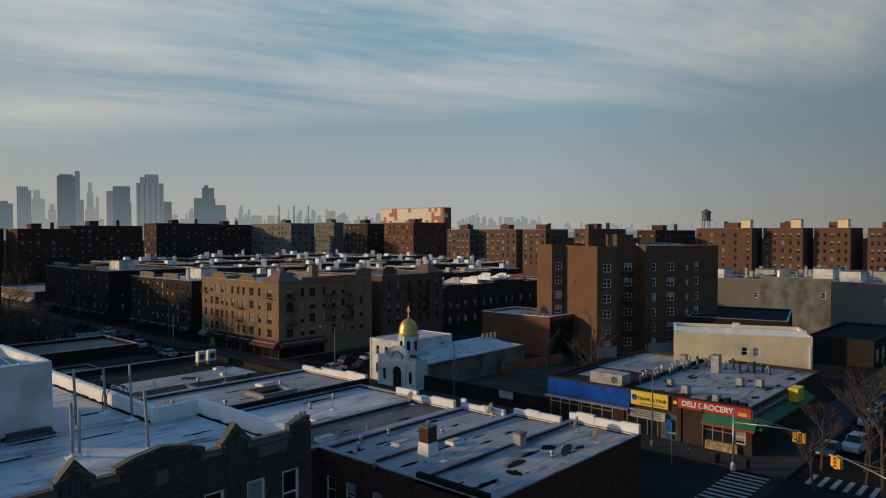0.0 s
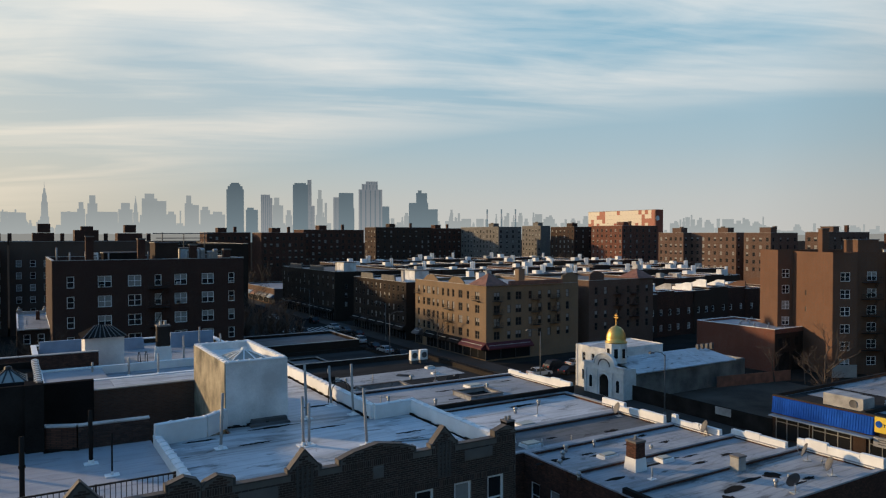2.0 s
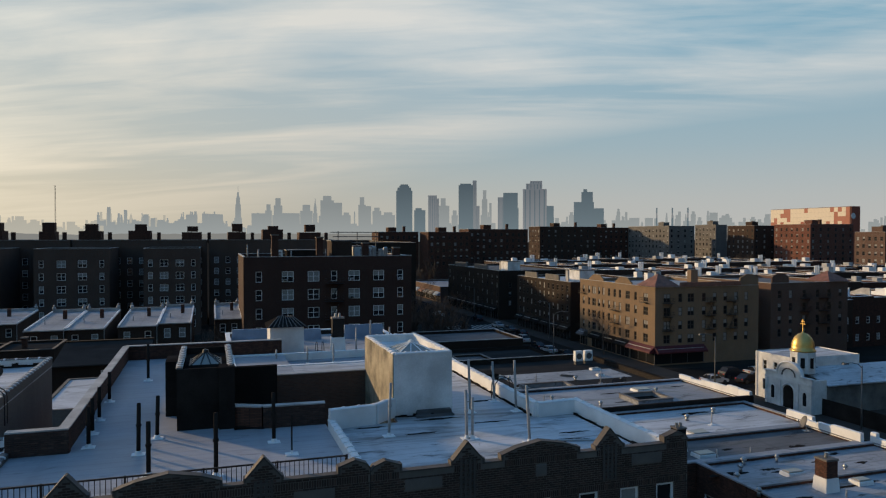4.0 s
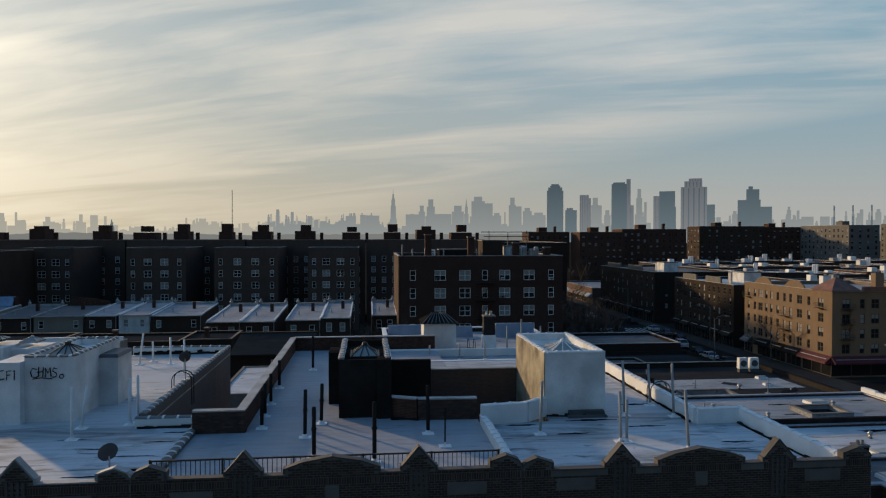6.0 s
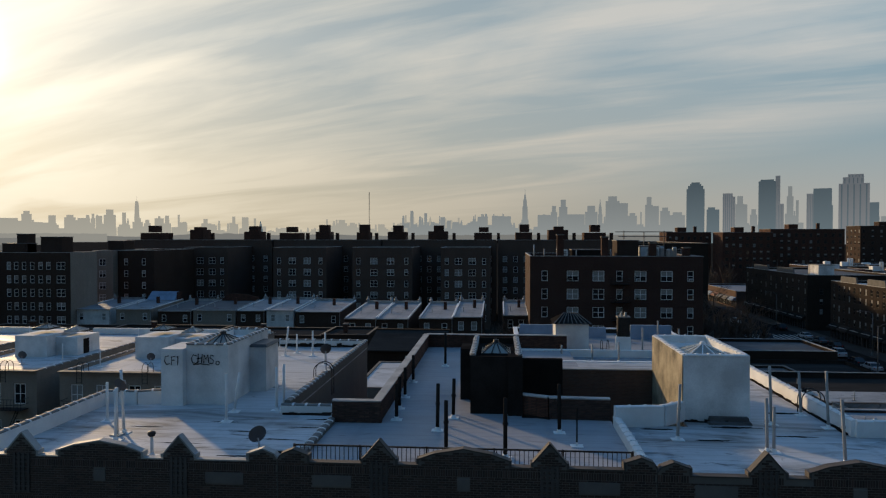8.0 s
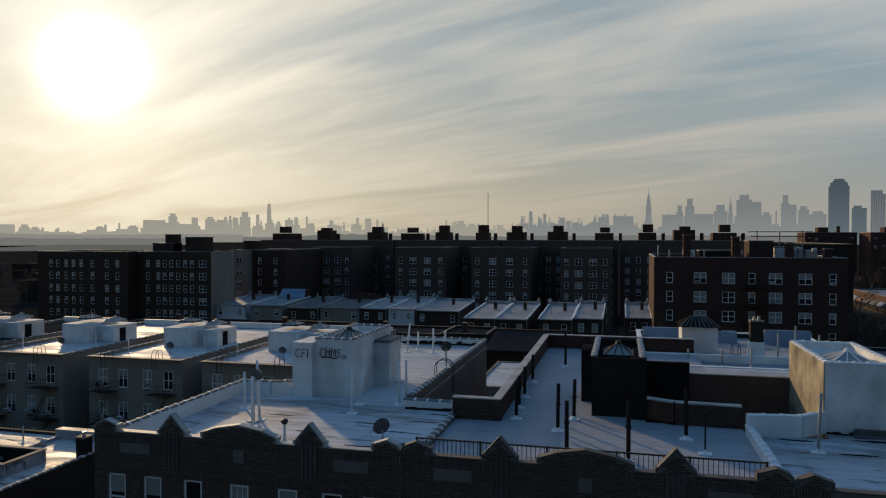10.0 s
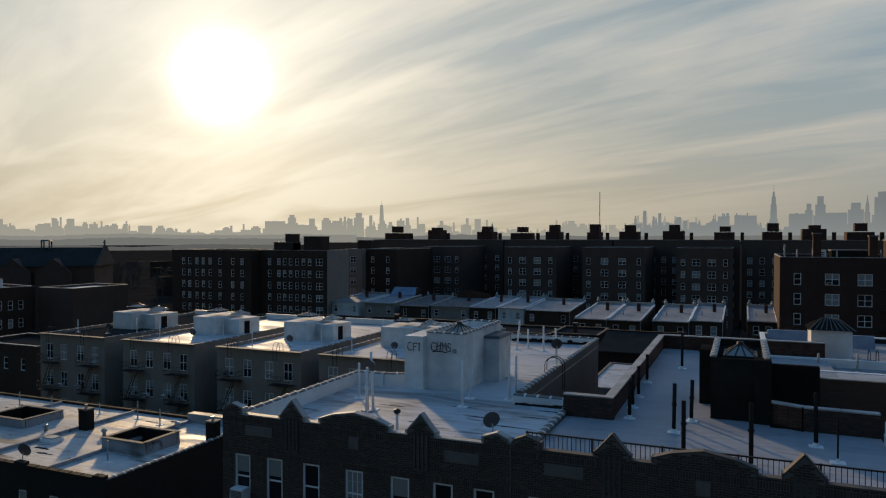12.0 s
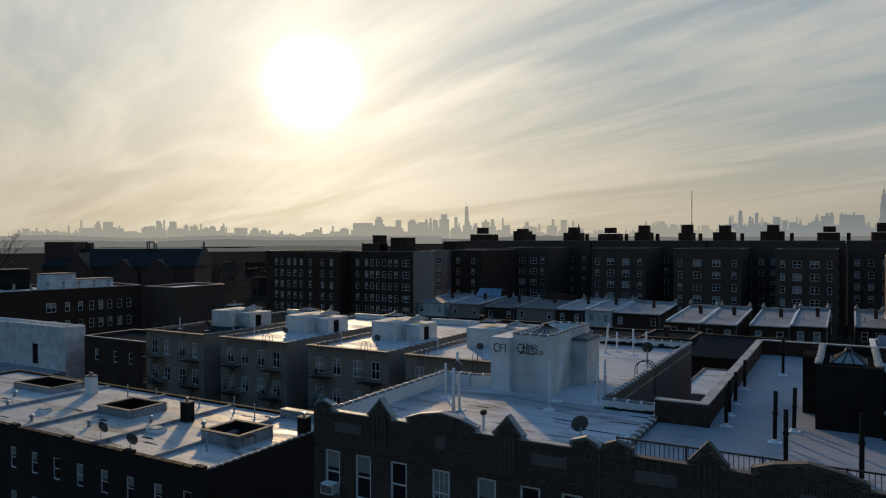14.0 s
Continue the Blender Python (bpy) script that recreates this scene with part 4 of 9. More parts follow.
for x, w, n in ((-85.0, 12.0, 4), (-60.5, 14.5, 4), (-39.0, 16.0, 4), (-15.5, 13.0, 4)):
    building("apartment_wing", on_grid(x, 185.0), w, 18.9, 20.6, "brick_row", "roof_dark", "projecting brick wing of the six-storey flats",
             [("front", [1.6, w - 1.6], rows, 1.0, 1.7, "plain"), ("front", [w * 0.36, w * 0.64], rows, 1.9, 1.7, "pair")], parapet=0.8, group="wings of the six-storey flats")
low_rows = [17.5 - 2.8 * k for k in range(6)]
building("apartment_block", on_grid(-131.6, 136.0), 24.3, 16.0, 20.2, "brick_brown", "roof_grey", "brown brick flats with a recessed balcony bay",
         [("front", [3.7, 5.6, 7.9, 9.9, 12.0, 15.0, 18.8, 21.6], low_rows, 0.95, 1.6, "plain")], parapet=0.8, group="six-storey flats")
end_block = building("apartment_block", on_grid(-107.2, 139.0), 19.0, 9.6, 20.2, "brick_brown", "roof_grey", "brown brick flats with fire escapes and blank pale end wall",
                     [("front", [2.9, 5.6, 7.2, 8.9, 10.7, 12.5, 14.2], low_rows, 0.95, 1.6, "plain"), ("front", [16.9], low_rows, 1.9, 1.6, "pair")], parapet=0.8, group="six-storey flats")
part("end_wall", Shape().box(19.003, 19.05, -0.02, 9.6, 0, 21.05), M["brick_pale"], end_block)
fire_bay = building("apartment_block", on_grid(-96.0, 160.0), 5.0, 24.0, 20.2, "brick_pale", "roof_grey", "pale brick wing with one column of windows",
                    [("front", [2.4], low_rows, 1.7, 1.6, "pair")], parapet=0.8, group="six-storey flats")
building("apartment_block", on_grid(-90.9, 162.0), 9.0, 22.0, 20.2, "brick_brown", "roof_grey", "dark brown inner wing of the flats",
         [("front", [2.0, 6.4], low_rows, 0.95, 1.6, "plain")], parapet=0.8, group="six-storey flats")
for block, u, v, w, d, high in ((end_block, 2.0, 3.0, 5.0, 4.0, 2.6), (end_block, 4.6, 4.0, 2.4, 2.6, 4.6), (end_block, 10.6, 3.0, 4.6, 4.0, 4.0), (fire_bay, 0.4, 6.0, 4.0, 5.0, 3.0)):
    hut = part("roof_hut", Shape().box(u, u + w, v, v + d, 20.2, 20.2 + high), M["brick_brown"], block)
    part("cap", Shape().box(u - 0.1, u + w + 0.1, v - 0.1, v + d + 0.1, 20.202 + high, 20.35 + high), M["dark_grey"], hut)


def row_house(x, y, w, d, h, wall, roof, back, label):
    """A two-storey row house: tilted pale roof, low party kerbs, back gable with end finials."""
    house = thing("row_house", on_grid(x, y), label, "house", "row houses behind")
    rise = 0.75
    holes = [(1.3 - 0.47, 1.3 + 0.47, z, z + 1.5) for z in (h - 5.6, h - 2.3)] + [(w - 1.4 - 0.47, w - 1.4 + 0.47, z, z + 1.5) for z in (h - 5.6, h - 2.3)]
    body = Shape().panel((0, 0), (w, 0), 0, h, holes, 0.2)
    for x0, flip in ((0.0, False), (w, True)):
        ring = [(x0, 0, 0), (x0, 0, h), (x0, d, h + rise), (x0, d, 0)]
        body.face(*(reversed(ring) if flip else ring))
    body.face((w, d, 0), (0, d, 0), (0, d, h + rise), (w, d, h + rise))
    part("wall", body, M[wall], house)
    part("roof", Shape().face((-0.05, -0.15, h + 0.01), (w + 0.05, -0.15, h + 0.01), (w + 0.05, d, h + rise + 0.01), (-0.05, d, h + rise + 0.01)).face((-0.05, -0.15, h - 0.09), (-0.05, -0.15, h + 0.01), (-0.05, d, h + rise + 0.01), (-0.05, d, h + rise - 0.09))
         .face((w + 0.05, -0.15, h + 0.01), (w + 0.05, -0.15, h - 0.09), (w + 0.05, d, h + rise - 0.09), (w + 0.05, d, h + rise + 0.01)).face((-0.05, -0.15, h - 0.09), (w + 0.05, -0.15, h - 0.09), (w + 0.05, -0.15, h + 0.01), (-0.05, -0.15, h + 0.01)), M[roof], house)
    for x0 in (0.0, w - 0.22):
        part("party_kerb", Shape().bar((x0 + 0.11, 0.2, h + 0.1), (x0 + 0.11, d - 0.3, h + rise + 0.1), 0.2, 0.24), M["white" if roof != "roof_grey" else "coping"], house)
    part("gutter", Shape().box(-0.05, w + 0.05, -0.28, -0.15, h - 0.12, h + 0.03), M["coping"], house)
    if back == "gable":
        part("back_gable", Shape().prism([(0.1, h), (w - 0.1, h), (w - 0.1, h + 1.5), (w * 0.72, h + 2.1), (w * 0.3, h + 2.4), (w * 0.12, h + 1.6)], d - 1.2, d - 0.8), M["brick_dark"], house)
    elif back == "mansard":
        part("mansard", Shape().face((0.1, d - 2.4, h + rise), (w - 0.9, d - 2.4, h + rise), (w - 0.9, d - 0.6, h + 2.6), (0.5, d - 0.6, h + 2.6)).face((w - 0.9, d - 2.4, h + rise), (w - 0.9, d, h + rise), (w - 0.9, d - 0.6, h + 2.6)).face((0.5, d - 0.6, h + 2.6), (w - 0.9, d - 0.6, h + 2.6), (w - 0.9, d, h + rise), (0.1, d, h + rise)), M["tarp"], house)
        part("pier", Shape().box(w - 0.85, w - 0.1, d - 1.6, d - 0.4, h, h + 2.5), M["brick_dark"], house)
    else:
        part("back_parapet", Shape().box(0.1, w - 0.1, d - 0.5, d - 0.2, h + rise - 0.2, h + rise + 0.5), M["coping"], house)
        for u in (0.35, w - 0.35):
            part("finial", Shape().lathe([(0.28, h + rise + 0.5), (0.34, h + rise + 0.75), (0.12, h + rise + 1.0), (0.2, h + rise + 1.15), (0.02, h + rise + 1.35)], (u, d - 0.35), 8), M["coping"], house)
    part("chimney", Shape().box(w * 0.6, w * 0.6 + 0.55, d * 0.55, d * 0.55 + 0.6, h, h + rise + 1.1), M["brick_dark"], house)
    part("vent", Shape().tube([(w * 0.3, d * 0.3, h), (w * 0.3, d * 0.3, h + 1.0)], 0.08, 6), M["coping"], house)
    for u in (1.3, w - 1.4):
        for z in (h - 5.6, h - 2.3):
            far_window(house, pose(u, 0, z), 0.94, 1.5, "plain", row_rng.choice((0, 0, 0.5, 1.0)))
    part("downpipe", Shape().tube([(w - 0.1, -0.1, 0), (w - 0.1, -0.1, h - 0.1)], 0.06, 6), M["coping"], house)
    return house


for x, y, w, d, h, wall, roof, back in ((-88.5, 141, 7.6, 15, 9.2, "stucco", "roof_silver", "plain"), (-79.6, 141, 7.6, 15, 9.3, "brick_pale", "roof_silver", "mansard"), (-70.6, 141, 7.2, 15, 9.0, "brick_brown", "roof_grey", "plain"),
                                        (-63.0, 141, 9.0, 15, 9.2, "brick_pale", "roof_grey", "gable"), (-53.4, 140, 5.8, 17, 9.3, "brick_brown", "roof_silver", "plain"), (-47.2, 140, 5.7, 17, 9.4, "stucco", "roof_silver", "plain"),
                                        (-41.2, 140, 9.2, 16, 9.2, "brick_brown", "roof_silver", "plain"), (-26.2, 118, 5.4, 20, 10.5, "brick_brown", "roof_silver", "plain"), (-20.7, 118, 5.4, 20, 10.5, "brick_brown", "roof_silver", "plain"),
                                        (-13.6, 118.5, 5.7, 18, 10.6, "brick_brown", "roof_silver", "plain"), (-7.8, 118.5, 4.9, 19, 10.9, "brick_brown", "roof_silver", "plain"), (0.6, 126, 4.6, 17, 10.4, "brick_brown", "roof_silver", "plain")):
    row_house(x, y, w, d, h, wall, roof, back, "two-storey row house with pale sloping roof" + (" and dark stepped gable" if back == "gable" else " and blue-sheeted mansard" if back == "mansard" else ""))

# dark mass by the avenue, lengthened out of view to shade the avenue fronts
building("apartment_block", on_grid(36.0, 206.0), 23.0, 66.0, 21.6, "brick_umber", "roof_dark", "long dark flats beside the avenue", [("front", spread(2, 21, 6), rows, 1.2, 1.7, "plain"), ("right", spread(3, 63, 14), rows, 1.2, 1.7, "plain")], parapet=0.8, group="six-storey flats")

# ---- the far city: towers on the horizon, kilometres off ----
def bearing(az, dist, z=0.0):
    return Vector((dist * math.sin(radians(az)), dist * math.cos(radians(az)), z))


EYE_Z = 24.6


def skyline(name, towers, dist, mat, label, seed):
    """Hazy towers as one far backdrop: bearing, breadth and rise in degrees each, with lower buildings between them."""
    rng, s = random.Random(seed), Shape()

    def tower(az, wide, rise, far):
        c, w = bearing(az, far), far * radians(wide) / 2
        top = EYE_Z + far * math.tan(radians(rise))
        side, deep = Vector((math.cos(radians(az)), -math.sin(radians(az)), 0)), bearing(az, 1.0)
        setback = rng.choice((0.0, 0.0, 0.12, 0.2))
        levels = [(1.0, 0.0, top - setback * (top - EYE_Z)), (0.62, top - setback * (top - EYE_Z), top)] if setback else [(1.0, 0.0, top)]
        for k, z0, z1 in levels:
            n = len(s.v)
            for z in (z0, z1):
                s.v.extend(tuple(c + side * (w * k * a) + deep * (w * k * b) + Vector((0, 0, z))) for a, b in ((-1, -1), (1, -1), (1, 1), (-1, 1)))
            s.f.extend([(n + 4, n + 5, n + 6, n + 7)] + [(n + i, n + (i + 1) % 4, n + 4 + (i + 1) % 4, n + 4 + i) for i in range(4)])

    for az, wide, rise in towers:
        tower(az, wide, rise, dist + rng.uniform(-60, 60))
    first, last = towers[0][0], towers[-1][0]
    az = min(first, last) - 0.5
    while az < max(first, last) + 0.5:
        wide = rng.uniform(0.25, 0.8)
        near = [t[2] for t in towers if abs(t[0] - az) < 1.2] or [0.5]
        tower(az, wide, rng.uniform(0.35, 0.75) * min(1.6, max(near)), dist + 120)
        if rng.random() < 0.55:
            tower(az + rng.uniform(-0.3, 0.3), rng.uniform(0.1, 0.24), rng.uniform(0.55, 1.0) * min(1.9, max(near) + 0.2), dist + 90)
        az += wide * rng.uniform(0.55, 0.9)
    return solid(name, s, M[mat], Matrix(), label, "skyline", kind="structure")


MIDTOWN = [(-7.11, 0.23, 2.04), (-6.45, 0.22, 1.6), (-5.42, 0.48, 1.14), (-4.61, 0.38, 1.53), (-4.12, 0.32, 1.26), (-2.09, 0.33, 1.38), (-1.61, 0.37, 1.55), (-1.11, 0.28, 1.8),
           (-0.41, 0.45, 1.64), (0.02, 0.4, 1.61), (0.62, 0.54, 1.59), (3.55, 1.04, 1.68), (4.32, 0.5, 2.4), (5.05, 0.65, 2.9), (6.05, 1.34, 1.71), (7.24, 0.96, 2.39), (8.88, 1.06, 3.11),
           (9.73, 0.64, 2.57), (10.39, 0.69, 1.8), (11.64, 0.58, 3.03), (12.15, 0.44, 2.32), (12.83, 0.7, 2.2), (13.73, 1.1, 1.82), (18.18, 0.64, 2.97), (18.59, 0.18, 2.36), (19.11, 0.5, 1.99),
           (21.53, 0.44, 3.61), (22.0, 0.18, 2.59)]
NORTH = [(27.32, 0.3, 1.37), (28.45, 0.39, 1.82), (32.09, 0.27, 2.08), (33.29, 0.78, 1.34), (34.39, 0.6, 1.34), (36.48, 0.39, 1.55), (37.64, 0.36, 1.81), (38.1, 0.39, 1.36), (39.09, 0.58, 1.7),
         (39.93, 0.9, 1.48), (41.82, 0.4, 1.35), (42.26, 0.39, 1.17), (42.8, 0.33, 1.54), (50.47, 0.32, 1.4), (50.84, 0.33, 1.23), (51.33, 0.37, 1.18), (51.91, 0.45, 1.18), (53.34, 0.8, 1.22),
         (54.08, 0.52, 1.11), (54.64, 0.43, 1.2), (55.28, 0.51, 1.03), (58.0, 0.5, 0.8), (61.5, 0.6, 0.7), (66.0, 0.5, 0.7), (70.0, 0.5, 0.7), (76.0, 0.6, 0.7)]
DOWNTOWN = [(-31.37, 0.46, 1.27), (-30.91, 0.29, 1.63), (-30.52, 0.44, 1.48), (-29.81, 0.81, 1.94), (-28.85, 0.26, 1.74), (-27.93, 0.71, 1.32), (-27.27, 0.45, 1.22), (-26.45, 0.64, 1.33),
            (-25.9, 0.28, 1.54), (-24.64, 0.37, 1.08), (-23.14, 0.31, 1.31), (-22.7, 0.5, 0.91), (-20.21, 0.5, 1.46), (-17.17, 1.14, 0.66), (-13.36, 0.33, 1.07), (-12.73, 0.83, 1.29),
            (-11.89, 0.63, 1.07), (-10.9, 0.58, 0.92), (-9.57, 0.53, 0.95), (-8.12, 1.35, 0.84), (-7.03, 0.23, 1.95), (-6.34, 0.2, 1.52), (-5.19, 0.43, 1.09), (-4.45, 0.41, 1.41), (-3.94, 0.34, 1.3)]
BROOKLYN = [(-60.42, 0.43, 0.74), (-58.59, 0.7, 0.59), (-56.91, 0.49, 0.81), (-55.92, 0.4, 1.23), (-55.24, 0.66, 1.24), (-54.32, 0.32, 0.81), (-52.23, 0.39, 0.98), (-51.73, 0.39, 1.3),
            (-50.79, 0.5, 1.31), (-49.86, 0.36, 1.08), (-49.31, 0.57, 0.94), (-48.43, 0.46, 0.88), (-47.95, 0.51, 0.99), (-47.27, 0.2, 0.99), (-45.91, 0.85, 0.85), (-44.78, 0.64, 0.86),
            (-44.14, 0.53, 0.7), (-40.05, 0.57, 0.77), (-37.84, 0.72, 0.84), (-36.37, 1.54, 1.24), (-35.07, 0.62, 1.76), (-33.51, 0.46, 1.47), (-32.39, 0.73, 1.52), (-31.57, 0.68, 1.3)]
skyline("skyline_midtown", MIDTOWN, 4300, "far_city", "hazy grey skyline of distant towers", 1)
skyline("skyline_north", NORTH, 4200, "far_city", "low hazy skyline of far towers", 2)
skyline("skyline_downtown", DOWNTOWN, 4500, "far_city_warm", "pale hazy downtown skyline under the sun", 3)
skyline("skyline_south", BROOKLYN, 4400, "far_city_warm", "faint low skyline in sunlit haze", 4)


def spire(az, levels, dist, mat, label):
    """A slender tower drawn in by stages: half breadth and rise in degrees."""
    s = Shape()
    c = bearing(az, dist)
    rings = [(dist * radians(levels[0][0]), 0.0)] + [(dist * radians(w), EYE_Z + dist * math.tan(radians(r))) for w, r in levels]
    s.lathe([(r * 1.25, z) for r, z in rings], sides=4, turn=math.pi / 4 - radians(az))
    return solid("spire_tower", s, M[mat], pose(c.x, c.y, 0), label, "skyscraper", "spired towers in haze")


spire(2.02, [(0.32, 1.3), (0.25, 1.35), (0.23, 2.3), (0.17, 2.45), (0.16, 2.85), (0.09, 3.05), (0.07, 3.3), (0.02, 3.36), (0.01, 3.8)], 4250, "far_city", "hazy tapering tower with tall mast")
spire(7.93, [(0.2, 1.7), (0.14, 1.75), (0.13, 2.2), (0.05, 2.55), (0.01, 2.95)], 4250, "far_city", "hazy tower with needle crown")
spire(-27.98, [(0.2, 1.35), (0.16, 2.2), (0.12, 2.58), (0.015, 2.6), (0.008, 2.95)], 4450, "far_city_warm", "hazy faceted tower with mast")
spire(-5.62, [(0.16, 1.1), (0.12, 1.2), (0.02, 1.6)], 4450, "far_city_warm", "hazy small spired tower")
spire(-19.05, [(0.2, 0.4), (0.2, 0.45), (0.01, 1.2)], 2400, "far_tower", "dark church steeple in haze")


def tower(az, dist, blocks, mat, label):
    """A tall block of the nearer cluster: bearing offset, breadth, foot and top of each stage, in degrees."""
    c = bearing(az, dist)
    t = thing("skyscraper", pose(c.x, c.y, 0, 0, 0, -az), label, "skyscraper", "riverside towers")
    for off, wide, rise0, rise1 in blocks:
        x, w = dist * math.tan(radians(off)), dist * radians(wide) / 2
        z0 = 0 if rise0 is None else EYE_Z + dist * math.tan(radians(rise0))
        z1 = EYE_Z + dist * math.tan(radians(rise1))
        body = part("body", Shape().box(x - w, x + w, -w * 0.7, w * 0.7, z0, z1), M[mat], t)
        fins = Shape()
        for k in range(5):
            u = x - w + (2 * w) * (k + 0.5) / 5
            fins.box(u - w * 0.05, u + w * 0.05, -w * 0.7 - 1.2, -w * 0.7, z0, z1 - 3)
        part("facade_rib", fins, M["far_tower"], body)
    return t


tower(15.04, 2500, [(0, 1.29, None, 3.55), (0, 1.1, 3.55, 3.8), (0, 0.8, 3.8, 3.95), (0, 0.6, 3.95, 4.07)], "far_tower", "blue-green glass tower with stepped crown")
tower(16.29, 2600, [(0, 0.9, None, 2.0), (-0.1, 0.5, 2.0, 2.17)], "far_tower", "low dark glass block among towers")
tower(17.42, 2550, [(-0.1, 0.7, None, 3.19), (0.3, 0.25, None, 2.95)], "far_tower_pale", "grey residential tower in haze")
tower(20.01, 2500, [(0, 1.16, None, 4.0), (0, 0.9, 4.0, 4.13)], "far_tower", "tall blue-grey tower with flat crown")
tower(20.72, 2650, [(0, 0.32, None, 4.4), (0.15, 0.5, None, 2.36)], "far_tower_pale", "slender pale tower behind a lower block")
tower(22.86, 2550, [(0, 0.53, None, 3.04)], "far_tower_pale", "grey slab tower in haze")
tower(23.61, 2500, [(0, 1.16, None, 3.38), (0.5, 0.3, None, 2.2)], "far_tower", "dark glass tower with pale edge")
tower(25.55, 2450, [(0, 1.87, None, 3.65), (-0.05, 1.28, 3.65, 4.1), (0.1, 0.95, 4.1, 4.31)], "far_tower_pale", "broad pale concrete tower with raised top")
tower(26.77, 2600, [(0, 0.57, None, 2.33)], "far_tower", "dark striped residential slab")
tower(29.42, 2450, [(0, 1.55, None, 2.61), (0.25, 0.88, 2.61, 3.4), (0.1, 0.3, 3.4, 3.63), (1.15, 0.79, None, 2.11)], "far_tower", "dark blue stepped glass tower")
for az in (34.97, 36.12, 37.25):
    c = bearing(az, 3000)
    top = EYE_Z + 3000 * math.tan(radians(2.11))
    stack = thing("power_stack", pose(c.x, c.y, 0), "tall banded power station chimney in haze", "chimney", "power station chimneys")
    part("shaft", Shape().lathe([(4.5, 0), (3.0, top * 0.7)], sides=10), M["far_tower"], stack)
    part("band", Shape().lathe([(3.0, top * 0.7), (2.9, top * 0.85)], sides=10), M["far_tower_pale"], stack)
    part("tip", Shape().lathe([(2.9, top * 0.85), (2.7, top)], sides=10), M["far_tower"], stack)
c = bearing(-10.54, 900)
mast = thing("radio_mast", pose(c.x, c.y, 0), "thin grey lattice radio mast on the horizon", "mast")
top = EYE_Z + 900 * math.tan(radians(3.54))
lattice = Shape()
for a in range(3):
    q = 2 * math.pi * a / 3
    lattice.bar((math.cos(q) * 0.7, math.sin(q) * 0.7, 0), (math.cos(q) * 0.4, math.sin(q) * 0.4, top), 0.2)
for k in range(24):
    z = top * k / 24
    for a in range(3):
        q, r = 2 * math.pi * a / 3, 2 * math.pi * (a + 1) / 3
        lattice.bar((math.cos(q) * 0.65, math.sin(q) * 0.65, z), (math.cos(r) * 0.6, math.sin(r) * 0.6, z + top / 24), 0.1)
part("lattice", lattice, M["dark_grey"], mast)
part("platform", Shape().box(-1.6, 1.6, -1.6, 1.6, top * 0.4, top * 0.4 + 0.5), M["dark_grey"], mast)

# low wooded land, its haze painted into the material, paler the farther it lies
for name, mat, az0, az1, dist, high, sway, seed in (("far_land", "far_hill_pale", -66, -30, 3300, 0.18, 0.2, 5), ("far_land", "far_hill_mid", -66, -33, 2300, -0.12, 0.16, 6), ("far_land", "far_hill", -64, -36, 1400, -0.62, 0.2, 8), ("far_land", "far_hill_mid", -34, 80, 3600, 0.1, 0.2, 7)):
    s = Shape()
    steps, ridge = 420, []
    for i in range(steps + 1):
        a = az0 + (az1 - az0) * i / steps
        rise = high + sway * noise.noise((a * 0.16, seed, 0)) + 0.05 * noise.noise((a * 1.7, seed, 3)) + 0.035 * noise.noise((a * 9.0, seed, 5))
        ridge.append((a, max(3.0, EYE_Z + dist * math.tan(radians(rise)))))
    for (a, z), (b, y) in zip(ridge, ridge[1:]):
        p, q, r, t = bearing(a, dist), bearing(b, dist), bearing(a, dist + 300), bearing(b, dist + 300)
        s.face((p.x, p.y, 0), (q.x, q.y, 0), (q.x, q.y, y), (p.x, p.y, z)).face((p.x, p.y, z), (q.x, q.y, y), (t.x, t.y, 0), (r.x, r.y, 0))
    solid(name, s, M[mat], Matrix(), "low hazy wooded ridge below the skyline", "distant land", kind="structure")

# ---- flats at a few hundred metres ----
def hut_on(house, x, y, w, d, z, h, mat):
    hut = part("roof_hut", Shape().box(x, x + w, y, y + d, z, z + h), M[mat], house)
    part("cap", Shape().box(x - 0.12, x + w + 0.12, y - 0.12, y + d + 0.12, z + h + 0.002, z + h + 0.16), M["dark_grey"], hut)
    return hut


def stack_on(house, x, y, z, h, w=0.9, mat="brick_dark"):
    c = part("chimney", Shape().box(x - w / 2, x + w / 2, y - w / 2, y + w / 2, z, z + h), M[mat], house)
    part("cap", Shape().box(x - w / 2 - 0.1, x + w / 2 + 0.1, y - w / 2 - 0.1, y + w / 2 + 0.1, z + h + 0.002, z + h + 0.2), M["stone"], c)


def flats(x, y, w, d, h, wall, label, lit_cols, front_cols, storeys, width=1.3, roof="roof_grey"):
    zs = [h - 2.6 - 3.0 * k for k in range(storeys)]
    win = []
    if lit_cols:
        win.append(("left", spread(1.5, d - 1.5, lit_cols), zs, width, 1.6, "plain_dark"))
    if front_cols:
        win.append(("front", spread(1.8, w - 1.8, front_cols), zs, width, 1.6, "plain_dark"))
    house = building("apartment_block", on_grid(x, y), w, d, h, wall, roof, label, win, parapet=0.9, group="flats across the rooftops")
    hut_on(house, w * 0.3, d * 0.3, 4, 5, h, 3.0, wall)
    stack_on(house, w * 0.75, d * 0.6, h, 3.5, 1.2)
    return house


